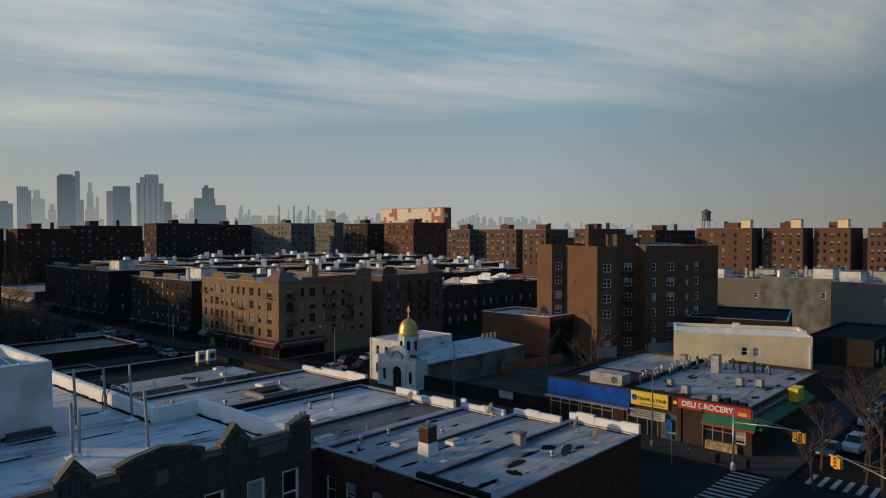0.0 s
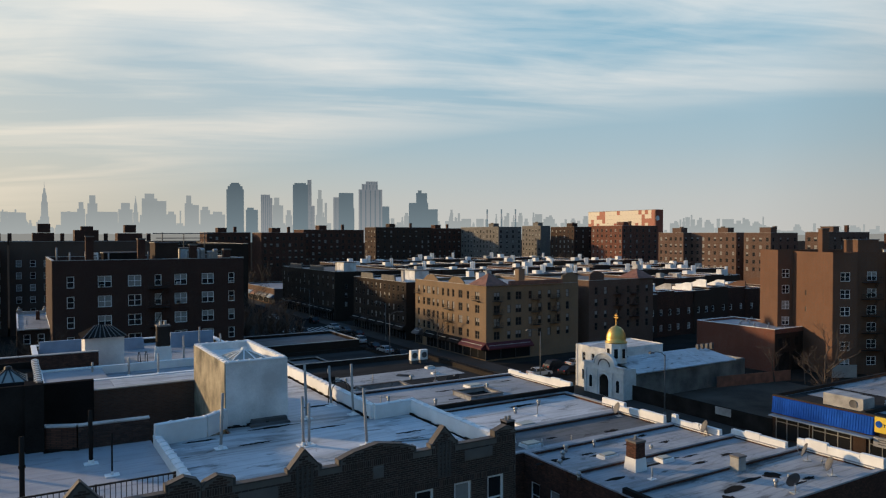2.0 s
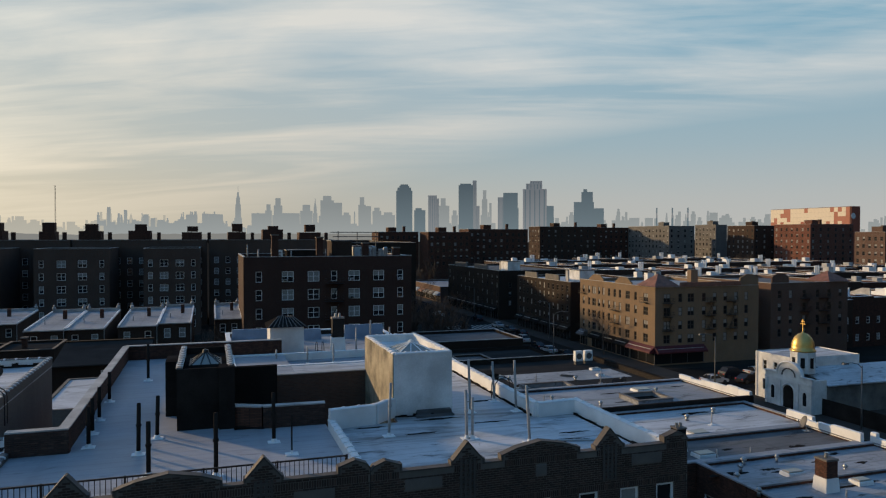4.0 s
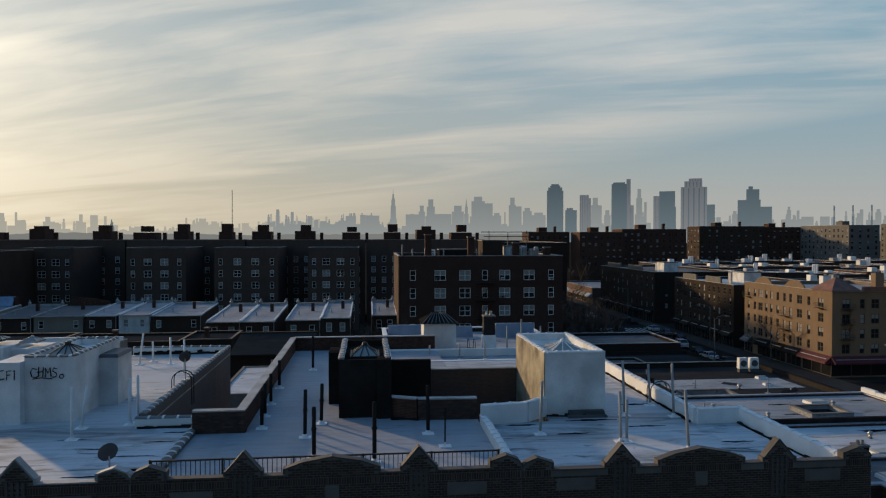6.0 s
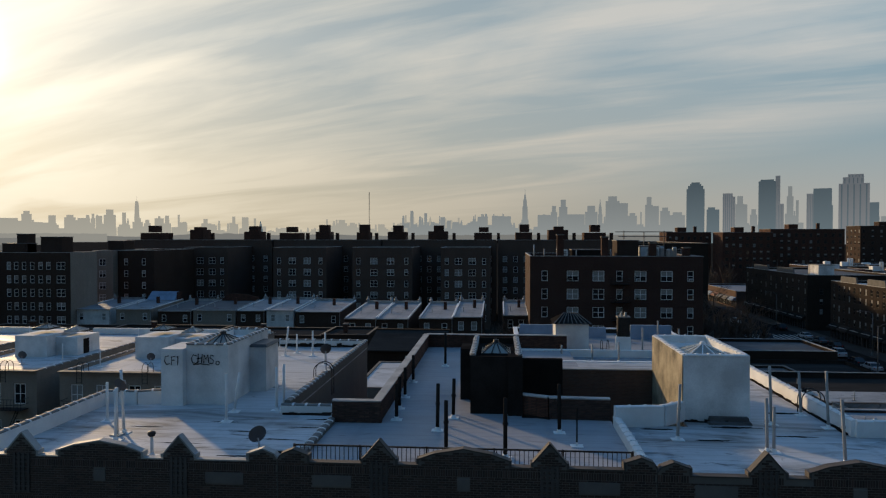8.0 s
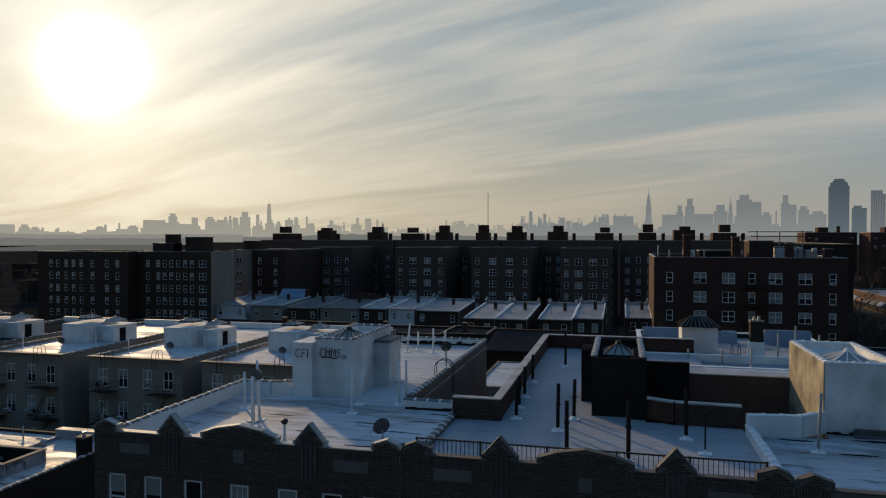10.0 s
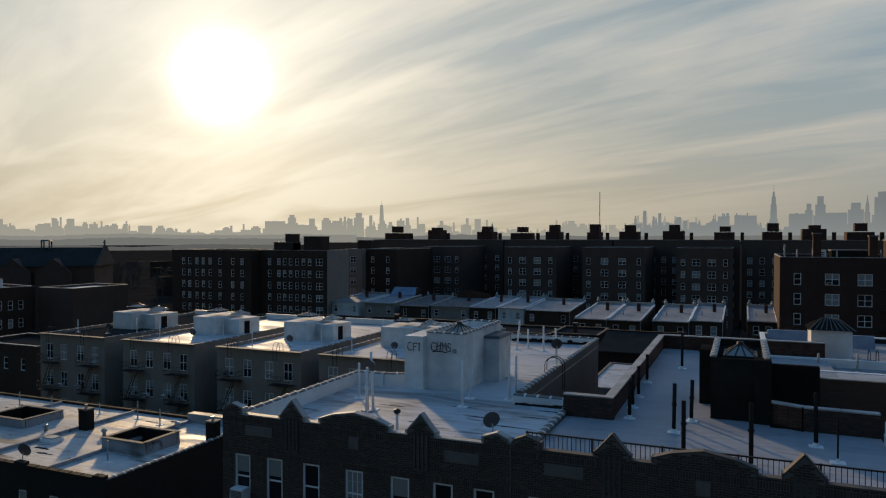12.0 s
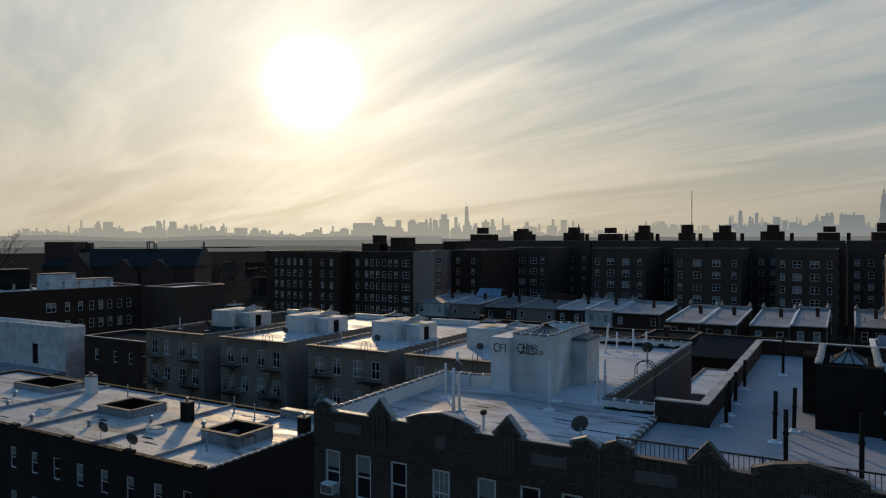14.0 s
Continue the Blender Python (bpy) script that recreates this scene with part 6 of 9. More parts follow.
chimney(-45.1, 37.7, 9.8, 0.8, 0.7, 1.5, "tar", "black-tarred chimney on tenement roof", None, 1)
chimney(-34.5, 39.2, 9.8, 0.7, 0.7, 1.3, "tar", "black-tarred chimney at roof edge", None, 1)
hatch(-44.8, 34.6, 9.8, 1.2, 1.0, "black-framed roof skylight on tenement")
hatch(-58.0, 34.0, 9.8, 1.0, 0.9)
for x, y in ((-56.0, 31.8), (-50.5, 33.0), (-42.5, 37.0), (-47.5, 36.2), (-66.0, 36.0), (-62.5, 33.5), (-39.0, 40.5)):
    mushroom(x, y, 9.8)
for x, y, h in ((-56.2, 40.5, 1.3), (-53.0, 41.0, 1.1), (-44.0, 41.5, 1.4), (-41.0, 40.8, 1.2), (-37.2, 32.6, 1.4), (-48.0, 41.4, 0.9)):
    vent_pipe(x, y, 9.8, h, "coping", "white", "grey vent pipe on tenement roof", 0, 0.05, False)
shed = building("yard_shed", on_grid(-33.5, 31.0), 8.0, 14.0, 3.2, "brick_black", "roof_dark", "low dark shed in the passage", parapet=0.15)
solid("fence", Shape().box(0, 11, 0, 0.06, 0, 2.2).box(0, 11, -0.03, 0.09, 2.2, 2.3), M["white"], pose(-31.5, 25.0, 0.0), "white-capped fence across the passage", "fence")

# ---- walk-ups with fire escapes ----
WALKUPS = [(-74.0, 10.0, "roof_dark"), (-61.3, 9.8, "roof_white"), (-48.6, 10.0, "roof_white"), (-36.6, 10.2, "roof_white")]
for i, (x, w, roof) in enumerate(WALKUPS):
    house = building("walk_up", on_grid(x, 56.0), w, 25.0, 12.85, "brick_pale", roof, "tan brick walk-up with iron fire escapes and twin roof skylights",
                     [("front", [1.5, 3.7, w - 3.7, w - 1.5], [1.2 + 3.05 * k for k in range(4)], 1.05, 1.75, "pair")], parapet=0.25, coping=None, group="walk-ups with fire escapes")
    tile_coping(house, (w - 0.15, 0.2), (w - 0.15, 24.8), 13.13, step=1.1)
    tile_coping(house, (0.15, 0.2), (0.15, 24.8), 13.13, step=1.1)
    part("cornice", Shape().box(-0.05, w + 0.05, -0.3, 0.3, 13.103, 13.21), M["stone"], house)
    fire_escape(house, 1.9, [0.9 + 3.05 * k for k in range(1, 4)])
    fire_escape(house, w - 1.9, [0.9 + 3.05 * k for k in range(1, 4)])
    hut = part("roof_hut", Shape().box(2.2, 5.4, 8.2, 13.0, 12.85, 14.9), M["stucco"], house, "white roof hut with skylights")
    part("annex", Shape().box(5.4, 7.6, 9.6, 13.4, 12.85, 14.6), M["stucco"], hut)
    part("door", Shape().box(7.6, 7.66, 10.6, 11.5, 12.85, 14.3), M["tar"], hut)
    skylight(house, 3.8, 10.6, 15.27, 0.8, 0.9, 0.5, "skylight", "black_metal", 2)
    skylight(house, 6.4, 11.4, 14.97, 0.7, 0.8, 0.5, "skylight", "grey_metal", 2)
    part("back_parapet", Shape().box(0.3, w - 0.3, 24.4, 24.7, 12.85, 13.5), M["white"], house)
    for dx, dy, h in ((1.2, 4.0, 1.5), (8.4, 6.0, 1.7), (3.0, 16.0, 1.6), (8.8, 19.0, 1.5)):
        vent_pipe(x + dx, 56 + dy, 12.85, h, "white", "white", "white vent pipe on walk-up roof", 0, 0.05)
    hoop_ladder(x + 2.2, 56.2, 12.95, 180)
    hoop_ladder(x + w - 2.4, 56.2, 12.95, 180)
    satellite_dish(x + w * 0.55, 60.5, 12.85, 0.35, 0.7, 200, "small dark satellite dish on walk-up roof")

# ---- left distance: shops, hall with a gable cross ----
house = building("corner_store", on_grid(-133.4, 66.0, 0, 0), 27.0, 3.4, 9.4, "stucco", "roof_white", "white stuccoed building with a blank side wall", parapet=0.9, coping=None)
part("door", Shape().box(18.2, 19.6, -0.05, -0.003, 4.0, 7.2), M["tar"], house)
part("deck", Shape().box(10.0, 27.0, -6.0, -0.01, 2.8, 3.4), M["roof_silver"], house)
house = building("long_house", on_grid(-142.2, 70.5, 0, 79), 32.0, 20.0, 13.4, "brick_brown", "roof_white", "long dark brick house with white roof huts",
                 [("front", [16.7, 19.3, 21.5, 23.4, 25.3, 27.4, 29.4], [9.3, 5.6], 0.95, 1.9, "plain"), ("front", [13.6], [9.3, 5.6], 1.9, 1.9, "pair")], parapet=0.5)
side = building("long_house", on_grid(-135.9, 102.8), 10.0, 14.0, 13.2, "brick_row", "roof_white", "dark blank-walled rear wing with white roof", parapet=0.4)
hut_on(house, 15.5, 8, 6, 5, 13.4, 3.2, "stucco")
hut_on(house, 22, 9, 8, 4, 13.4, 1.8, "stucco")
for k in range(7):
    stack_on(house, 8 + 3.1 * k, 3.5, 13.4, 1.6, 0.35, "coping")
hut_on(house, 9.5, 14, 5, 4, 13.4, 4.2, "tar")
building("dark_house", on_grid(-103.0, 67.0), 14.0, 9.0, 8.6, "brick_brown", "roof_dark", "dark brick house with sloping side roof", [("front", [3, 7.5, 11], [5.6], 0.9, 1.7, "plain")], parapet=0.5)
hall = thing("school_hall", pose(-197.7, 116.2, 0, 0, 0, 35), "long dark hall with steep roof and gable cross", "hall")
part("wall", Shape().box(0, 42, 0, 20, 0, 16.2), M["brick_row"], hall)
part("roof", Shape().prism([(-0.5, 16.2), (20.5, 16.2), (10, 21.2)], 0, 42), M["roof_dark"], hall, "", pose(0, 20, 0, 0, 0, -90))
part("gable", Shape().prism([(0, 16.2), (20, 16.2), (10, 21.8)], 0, 0.8), M["brick_row"], hall, "", pose(42, 20, 0, 0, 0, -90))
part("cross", Shape().box(42.0, 42.4, 9.85, 10.15, 21.8, 23.3).box(42.0, 42.4, 9.4, 10.6, 22.5, 22.8), M["stone"], hall)
part("tower", Shape().box(-1, 7, 4, 14, 0, 23.3), M["brick_row"], hall)
part("chimney", Shape().box(8.2, 10.0, 9, 11, 18, 23.0), M["brick_row"], hall)
for u, high in ((10.0, 20.2), (22.0, 18.4), (32.0, 18.4)):
    part("cross_gable", Shape().prism([(u - 4.5, 0), (u + 4.5, 0), (u + 4.5, 14.5), (u, high), (u - 4.5, 14.5)], -1.2, 8.0), M["brick_row"], hall)
cupola = Shape()
for a, b in ((26, 9), (28, 9), (26, 11), (28, 11)):
    cupola.box(a - 0.15, a + 0.15, b - 0.15, b + 0.15, 20.5, 23.0)
part("cupola", cupola.box(25.6, 28.4, 8.6, 11.4, 23.0, 23.4, 0.5), M["slate"], hall)

# low houses out towards the hazy ridge
outer = random.Random(44)
for i in range(30):
    x, y = -130 - outer.uniform(0, 330), 0.0
    y = outer.uniform(0.95, 1.25) * abs(x) * 0.86 + 40
    w, d, h = outer.uniform(9, 26), outer.uniform(9, 18), outer.uniform(4.5, 9.0)
    building("outer_house", on_grid(x, y, 0, outer.uniform(-20, 50)), w, d, h, outer.choice(("brick_umber", "brick_black", "brick_row")), outer.choice(("roof_dark", "roof_grey", "roof_dark", "roof_silver")), "low dark house out towards the ridge", parapet=0.4, group="low outer houses", coping="brick_umber")

# ---- corner grocery block ----
def text_part(words, size, mat, parent, at, name="lettering"):
    curve = bpy.data.curves.new(name, "FONT")
    curve.body, curve.size, curve.extrude, curve.align_x, curve.align_y = words, size, 0.012, "CENTER", "CENTER"
    curve.offset = size * 0.025
    holder = bpy.data.objects.new(name, curve)
    me = bpy.data.meshes.new_from_object(holder)
    bpy.data.objects.remove(holder)
    me.materials.clear()
    me.materials.append(M[mat])
    ob = new(name, me)
    ob.parent, ob.matrix_basis = parent, at
    return ob


X0 = 79.5
FACE = -90                                           # turn of a front that looks to -x
corner = building("corner_shops", on_grid(X0, 26.3), 28.0, 26.4, 5.0, "brick_brown", "roof_mid", "one-storey corner shops with grey roof crowded with vents",
                  [("left", [24.6], [1.2], 2.2, 1.6, "pair")], parapet=0.35, coping="roof_dark")
# shop fronts along the avenue: local u runs from far to near
for u0, u1, mat in ((0.6, 4.8, "tar"), (5.2, 9.6, "tar"), (11.6, 15.6, "tar"), (21.0, 24.4, "goods")):
    front = part("shop_front", Shape().box(-0.04, -0.004, 26.4 - u1, 26.4 - u0, 0.3, 2.7), M["glass"], corner)
    for k in range(4):
        y = 26.4 - u1 + (u1 - u0) * k / 3
        part("mullion", Shape().box(-0.1, -0.041, y - 0.05, y + 0.05, 0.2, 2.75), M["grey_metal"], front)
    part("transom", Shape().box(-0.09, -0.042, 26.4 - u1, 26.4 - u0, 2.2, 2.28), M["grey_metal"], front)
part("shutter", Shape().box(-0.06, -0.004, 8.0, 10.4, 0.2, 3.2), M["dark_grey"], corner, "rolled dark shop shutter")
part("goods_display", Shape().box(-0.5, -0.05, 1.4, 5.0, 0.15, 1.1, 0.05), M["goods"], corner)
awning = part("awning", Shape().prism([(-0.45, 3.3), (0.0, 3.3), (0.0, 5.2), (-0.2, 5.2)], 14.3, 26.2), M["blue_awning"], corner, "long blue corrugated awning")
for k in range(40):
    part("fold", Shape().bar((-0.46, 14.4 + k * 0.3, 3.32), (-0.21, 14.4 + k * 0.3, 5.2), 0.06), M["blue_awning"], awning)
part("canopy", Shape().box(-1.1, -0.02, 14.3, 26.2, 2.95, 3.1), M["tarp"], corner, "pale blue shop canopy strip")
sign = part("sign", Shape().box(-0.3, -0.02, 9.5, 14.2, 3.7, 5.35), M["yellow_sign"], corner, "yellow shop sign with blue letters")
text_part("TRAVEL & TOUR", 0.5, "ink", sign, pose(-0.315, 11.5, 4.5, 90, 0, FACE))
part("text_bar", Shape().box(-0.31, -0.3, 9.9, 13.0, 3.88, 4.0), M["dark_grey"], sign)
part("emblem", Shape().lathe([(0.36, 0), (0.36, 0.02)], sides=16), M["blue_awning"], sign, "", pose(-0.31, 13.75, 4.6, 90, 0, FACE))
sign = part("sign_board", Shape().box(-0.5, -0.02, 9.75, 14.2, 2.2, 3.2), M["coping"], corner, "weathered white sign board")
for z in (2.5, 2.75, 3.0):
    part("text_bar", Shape().box(-0.515, -0.5, 10.2, 13.7, z - 0.05, z + 0.05), M["dark_grey"], sign)
part("small_sign", Shape().box(-0.16, -0.02, 7.3, 8.9, 4.5, 4.85), M["yellow_sign"], corner)
sign = part("sign", Shape().box(-0.25, -0.02, 0.05, 8.3, 4.2, 5.3), M["red_sign"], corner, "red grocery sign with white letters")
text_part("DELI GROCERY", 0.86, "white", sign, pose(-0.265, 4.9, 4.75, 90, 0, FACE))
part("text_bar", Shape().box(-0.26, -0.25, 0.5, 1.4, 4.4, 4.75), M["yellow_sign"], sign)
awning = part("awning", Shape().prism([(-1.2, 3.15), (0.0, 3.2), (0.0, 4.15), (-0.2, 4.15)], -0.6, 5.2), M["green_awning"], corner, "green grocery awning")
part("valance", Shape().box(-1.22, -1.19, -0.6, 5.2, 2.98, 3.17), M["red_sign"], awning)
side = part("awning", Shape().box(-0.6, 20.0, -1.2, -0.02, 3.2, 3.45), M["green_awning"], corner, "green awning along the side street")
part("slope", Shape().face((-0.6, -1.2, 3.46), (20, -1.2, 3.46), (20, -0.02, 4.2), (-0.6, -0.02, 4.2)).face((-0.6, -0.02, 4.19), (20, -0.02, 4.19), (20, -1.2, 3.45), (-0.6, -1.2, 3.45)), M["green_awning"], side)
sign = part("sign_band", Shape().box(-0.2, 14.0, -0.12, -0.02, 4.3, 5.2), M["dark_grey"], corner, "dark sign band with pale lettering bars")
for k in range(9):
    part("text_bar", Shape().box(0.4 + k * 1.5, 1.5 + k * 1.5, -0.135, -0.12, 4.6, 4.9), M["coping"], sign)
part("yellow_box", Shape().box(12.5, 15.0, -1.2, -0.02, 4.0, 5.6), M["yellow_sign"], corner)
part("blue_banner", Shape().box(-0.4, -0.06, 9.0, 9.6, 0.4, 2.6), M["blue_awning"], corner)
for y in (8.2, 15.4):
    part("pilaster", Shape().box(-0.16, -0.003, y - 0.25, y + 0.25, 0, 4.9), M["brick_brown"], corner)
# roof plant
part("roof_patch", Shape().box(0.4, 12.0, 16.2, 25.9, 5.003, 5.03), M["roof_dark"], corner)
part("roof_patch", Shape().box(5.0, 11.0, 21.5, 25.0, 5.034, 5.05), M["roof_silver"], corner)
part("roof_patch", Shape().box(0.4, 3.2, 8.0, 15.5, 5.003, 5.025), M["roof_dark"], corner)
part("party_curb", Shape().box(0.4, 27.5, 15.6, 16.0, 5.003, 5.5), M["roof_dark"], corner)
unit = thing("rooftop_unit", pose(82.3, 45.0, 5.0), "white boxy rooftop air handler with round fan", "air conditioner", "rooftop machines")
part("casing", Shape().box(-1.2, 1.2, -2.3, 2.3, 0.1, 1.5, 0.03), M["coping"], unit)
part("skid", Shape().box(-1.1, 1.1, -2.2, 2.2, 0, 0.1), M["dark_grey"], unit)
part("fan", Shape().lathe([(0.45, 0), (0.45, 0.06), (0.36, 0.03)], sides=16), M["dark_grey"], unit, "", pose(-1.2, -1.2, 0.8, 0, -90, 0))
for k in range(13):
    x, y = X0 + 5.0 + k * 1.35, 42.0 - k * 0.08 + (k % 3) * 0.25
    vent = thing("duct_vent", pose(x, y, 5.0, 0, 0, 20 * (k % 5)), "galvanised gooseneck vent on the shop roof", "vent", "gooseneck vents")
    high = 0.8 + 0.25 * (k % 3)
    part("duct", Shape().tube([(0, 0, 0), (0, 0, high), (0.05, 0, high + 0.18), (0.25, 0, high + 0.25), (0.42, 0, high + 0.1)], 0.16, 8), M["grey_metal"], vent, smooth=True)
    part("foot", Shape().box(-0.25, 0.25, -0.25, 0.25, 0, 0.12), M["dark_grey"], vent)
for k in range(11):
    x, y = X0 + 22.5 + (k % 2) * 0.4, 31.5 + k * 1.0
    vent = thing("duct_vent", pose(x, y, 5.0, 0, 0, 160 + 15 * (k % 4)), "black gooseneck vent on the shop roof", "vent", "gooseneck vents")
    high = 0.9 + 0.2 * (k % 3)
    part("duct", Shape().tube([(0, 0, 0), (0, 0, high), (0.05, 0, high + 0.18), (0.25, 0, high + 0.25), (0.42, 0, high + 0.05)], 0.17, 8), M["dark_grey" if k % 3 else "grey_metal"], vent, smooth=True)
    part("foot", Shape().box(-0.25, 0.25, -0.25, 0.25, 0, 0.12), M["dark_grey"], vent)
chimney(98.8, 37.6, 5.0, 1.1, 1.1, 2.4, "coping", "square pale duct shaft on the shop roof", None, 0)
chimney(102.0, 43.6, 5.0, 0.9, 0.9, 1.3, "grey_metal", "metal exhaust stack on the shop roof", None, 1)
for x, y, s in ((91.9, 31.9, 0.9), (92.9, 29.8, 0.85), (83.0, 35.2, 0.9), (80.9, 30.7, 0.8), (86.0, 38.5, 0.7)):
    unit = thing("condenser", pose(x, y, 5.0), "small roof condenser unit with fan grille", "air conditioner", "rooftop machines")
    part("casing", Shape().box(-s * 0.7, s * 0.7, -s * 0.45, s * 0.45, 0.2, 0.2 + s, 0.03), M["coping"], unit)
    part("grille", Shape().lathe([(s * 0.34, 0.2 + s), (s * 0.34, 0.24 + s), (s * 0.2, 0.23 + s)], sides=14), M["dark_grey"], unit)
    for a in (-1, 1):
        part("rail", Shape().box(-s * 0.8, s * 0.8, a * s * 0.35 - 0.05, a * s * 0.35 + 0.05, 0, 0.2), M["dark_grey"], unit)
for k in range(5):
    solid("crate", Shape().box(-0.5, 0.5, -0.35, 0.35, 0, 0.55 + 0.1 * (k % 3), 0.04), M["tar"], pose(80.6 + 0.1 * k, 27.6 + k * 0.95, 5.0), "black plastic crate on the shop roof", "crate", "black crates")

# ---- cream building, grey lofts behind ----
cream = building("cream_building", on_grid(111.8, 28.6, 0, 24), 12.0, 19.1, 8.9, "cream", "roof_cream", "cream stuccoed two-storey building with stepped white roof edge",
                 [("left", [10.0, 11.6], [6.2], 0.9, 1.3, "plain")], parapet=0.35, coping="white")
part("second_edge", Shape().box(2.5, 3.0, 0.4, 19.0, 8.9, 9.9), M["white"], cream)
part("chimney", Shape().box(3.2, 4.2, 9.5, 10.5, 8.9, 10.6), M["white"], cream)
part("downpipe", Shape().box(-0.15, -0.01, 0.2, 0.4, 3, 8.2), M["white"], cream)
for x, y, w, d, h, mat, roof, label, hut in ((177.0, 29.0, 40.0, 12.6, 13.0, "brick_grey", "roof_silver", "grey painted loft building with a white roof shed", 7.0), (182.0, 42.0, 38.0, 16.5, 13.2, "concrete_dark", "roof_silver", "stained grey loft with pale roof shed", 0.8),
                                             (189.0, 59.5, 34.0, 16.0, 12.0, "brick_grey", "roof_grey", "grey loft with silver roof tanks", 11.0)):
    loft = building("loft_building", on_grid(x, y), w, d, h, mat, roof, label, [("left", [d * 0.86], [h - 4.2], 0.9, 1.5, "plain")], parapet=0.5, group="grey lofts")
    hut_on(loft, 1.5, hut, 6, 4.2, h, 2.8, "stucco")
    hut_on(loft, 14, 2.0, 5, 5, h, 2.4, "coping")
    for k in range(7):
        stack_on(loft, 6 + 4.2 * k, d * 0.6, h, 1.6 + 0.5 * (k % 3), 0.6 + 0.3 * (k % 2), "grey_metal")
    for k in range(3):
        part("tank", Shape().lathe([(0.9, h), (0.9, h + 2.0), (0.7, h + 2.2)], (4 + k * 2.4, d - 3.5), 12), M["grey_metal"], loft)
    part("rail", Shape().bar((0.2, 0.4, h + 1.4), (0.2, d - 0.4, h + 1.4), 0.08).bar((0.2, 0.5, h + 0.5), (0.2, 0.5, h + 1.4), 0.07).bar((0.2, d * 0.5, h + 0.5), (0.2, d * 0.5, h + 1.4), 0.07).bar((0.2, d - 0.5, h + 0.5), (0.2, d - 0.5, h + 1.4), 0.07), M["coping"], loft)
# made-up dark block in place of a dark mass of trees
building("dark_store", on_grid(147.0, 27.4), 27.0, 11.0, 4.4, "brick_black", "roof_dark", "low dark block standing in for trees on the side street", [("front", spread(3, 24, 5), [0.8], 2.4, 2.2, "pair")], parapet=0.5, coping="brick_black")
building("low_store", on_grid(140, 40, 0, 14), 24, 18, 7.6, "brick_umber", "roof_dark", "low dark brick store with pale blue roof edge", parapet=0.4, coping="tarp")
tank = thing("water_tower", pose(288, 114, 25.4), "wooden rooftop water tower on steel legs", "water tower")
part("tank", Shape().lathe([(1.7, 4.2), (1.8, 7.6)], sides=16), M["slate"], tank)
part("roof", Shape().lathe([(2.0, 7.6), (0.1, 9.0)], sides=16), M["slate"], tank)
for a in range(4):
    q = math.pi / 4 + a * math.pi / 2
    part("leg", Shape().bar((1.6 * math.cos(q), 1.6 * math.sin(q), 0), (1.5 * math.cos(q), 1.5 * math.sin(q), 4.2), 0.25), M["dark_grey"], tank)
part("platform", Shape().box(-1.9, 1.9, -1.9, 1.9, 4.0, 4.2), M["dark_grey"], tank)

# ---- gold-domed church ----
church = thing("church", pose(77.8, 76.2, 0), "white church with arched front, gold dome and cross", "church")
turned_front = pose(0, 8.0, 0, 0, 0, -90)            # outline drawn from the far side to the near one


def arched(u, half, foot, spring):
    """An upright outline with a round head."""
    return [(u - half, foot), (u + half, foot)] + [(u + half * math.cos(a), spring + half * math.sin(a)) for a in [math.pi * k / 12 for k in range(13)]]


crown = [(4.4 + 2.3 * math.cos(a), 5.0 + 1.75 * math.sin(a)) for a in [math.pi * k / 14 for k in range(15)]]
part("front_wall", Shape().prism([(0.0, 0.0), (8.6, 0.0), (8.6, 5.0), *crown, (0.0, 5.0)], 0.0, 0.5), M["stucco"], church, "", turned_front)
part("side_wall", Shape().box(0.5, 2.5, -0.6, -0.3, 0, 4.8), M["stucco"], church)
part("side_wall", Shape().box(0.5, 2.5, 7.7, 8.0, 0, 4.8), M["stucco"], church)
# black panel proud of the wall paints the dark of the doorway
part("door", Shape().prism(arched(4.4, 0.95, 0.2, 2.5), -0.03, 0.0), M["tar"], church, "arched church door, its recess painted dark", turned_front)
for u in (1.5, 7.3):
    part("window", Shape().prism(arched(u, 0.34, 1.1, 2.6), -0.03, 0.0), M["glass"], church, "", turned_front)
    part("arch_moulding", Shape().tube([(p, -0.06, z) for p, z in arched(u, 0.44, 1.1, 2.6)[1:]], 0.07, 6), M["white"], church, "", turned_front)
for z, o in ((4.85, 0.2), (3.95, 0.12)):
    part("cornice", Shape().box(0.0, 2.3 if z > 4.5 else 8.6, -o, 0.0, z, z + 0.2), M["stucco"], church, "", turned_front)
part("cornice", Shape().box(6.5, 8.6, -0.2, 0.0, 4.85, 5.05), M["stucco"], church, "", turned_front)
part("arch_moulding", Shape().tube([(p, -0.08, z) for p, z in arched(4.4, 1.15, 0.2, 2.5)[1:]], 0.11, 6), M["white"], church, "", turned_front)
part("arch_moulding", Shape().tube([(4.4 + 2.25 * math.cos(a), -0.06, 5.0 + 1.7 * math.sin(a)) for a in [math.pi * k / 14 for k in range(15)]], 0.12, 6), M["white"], church, "", turned_front)
part("arch_moulding", Shape().tube([(4.4 + 1.2 * math.cos(a), -0.06, 4.75 + 1.05 * math.sin(a)) for a in [math.pi * k / 14 for k in range(15)]], 0.09, 6), M["dark_grey"], church, "", turned_front)
for u in (0.3, 2.75, 6.05, 8.3):
    part("pilaster", Shape().box(u - 0.25, u + 0.25, -0.12, 0.0, 0.0, 3.95), M["stucco"], church, "", turned_front)
tower = part("tower", Shape().lathe([(1.75, 5.2), (1.75, 8.2)], (2.4, 3.5), 8, turn=math.pi / 8), M["stucco"], church)
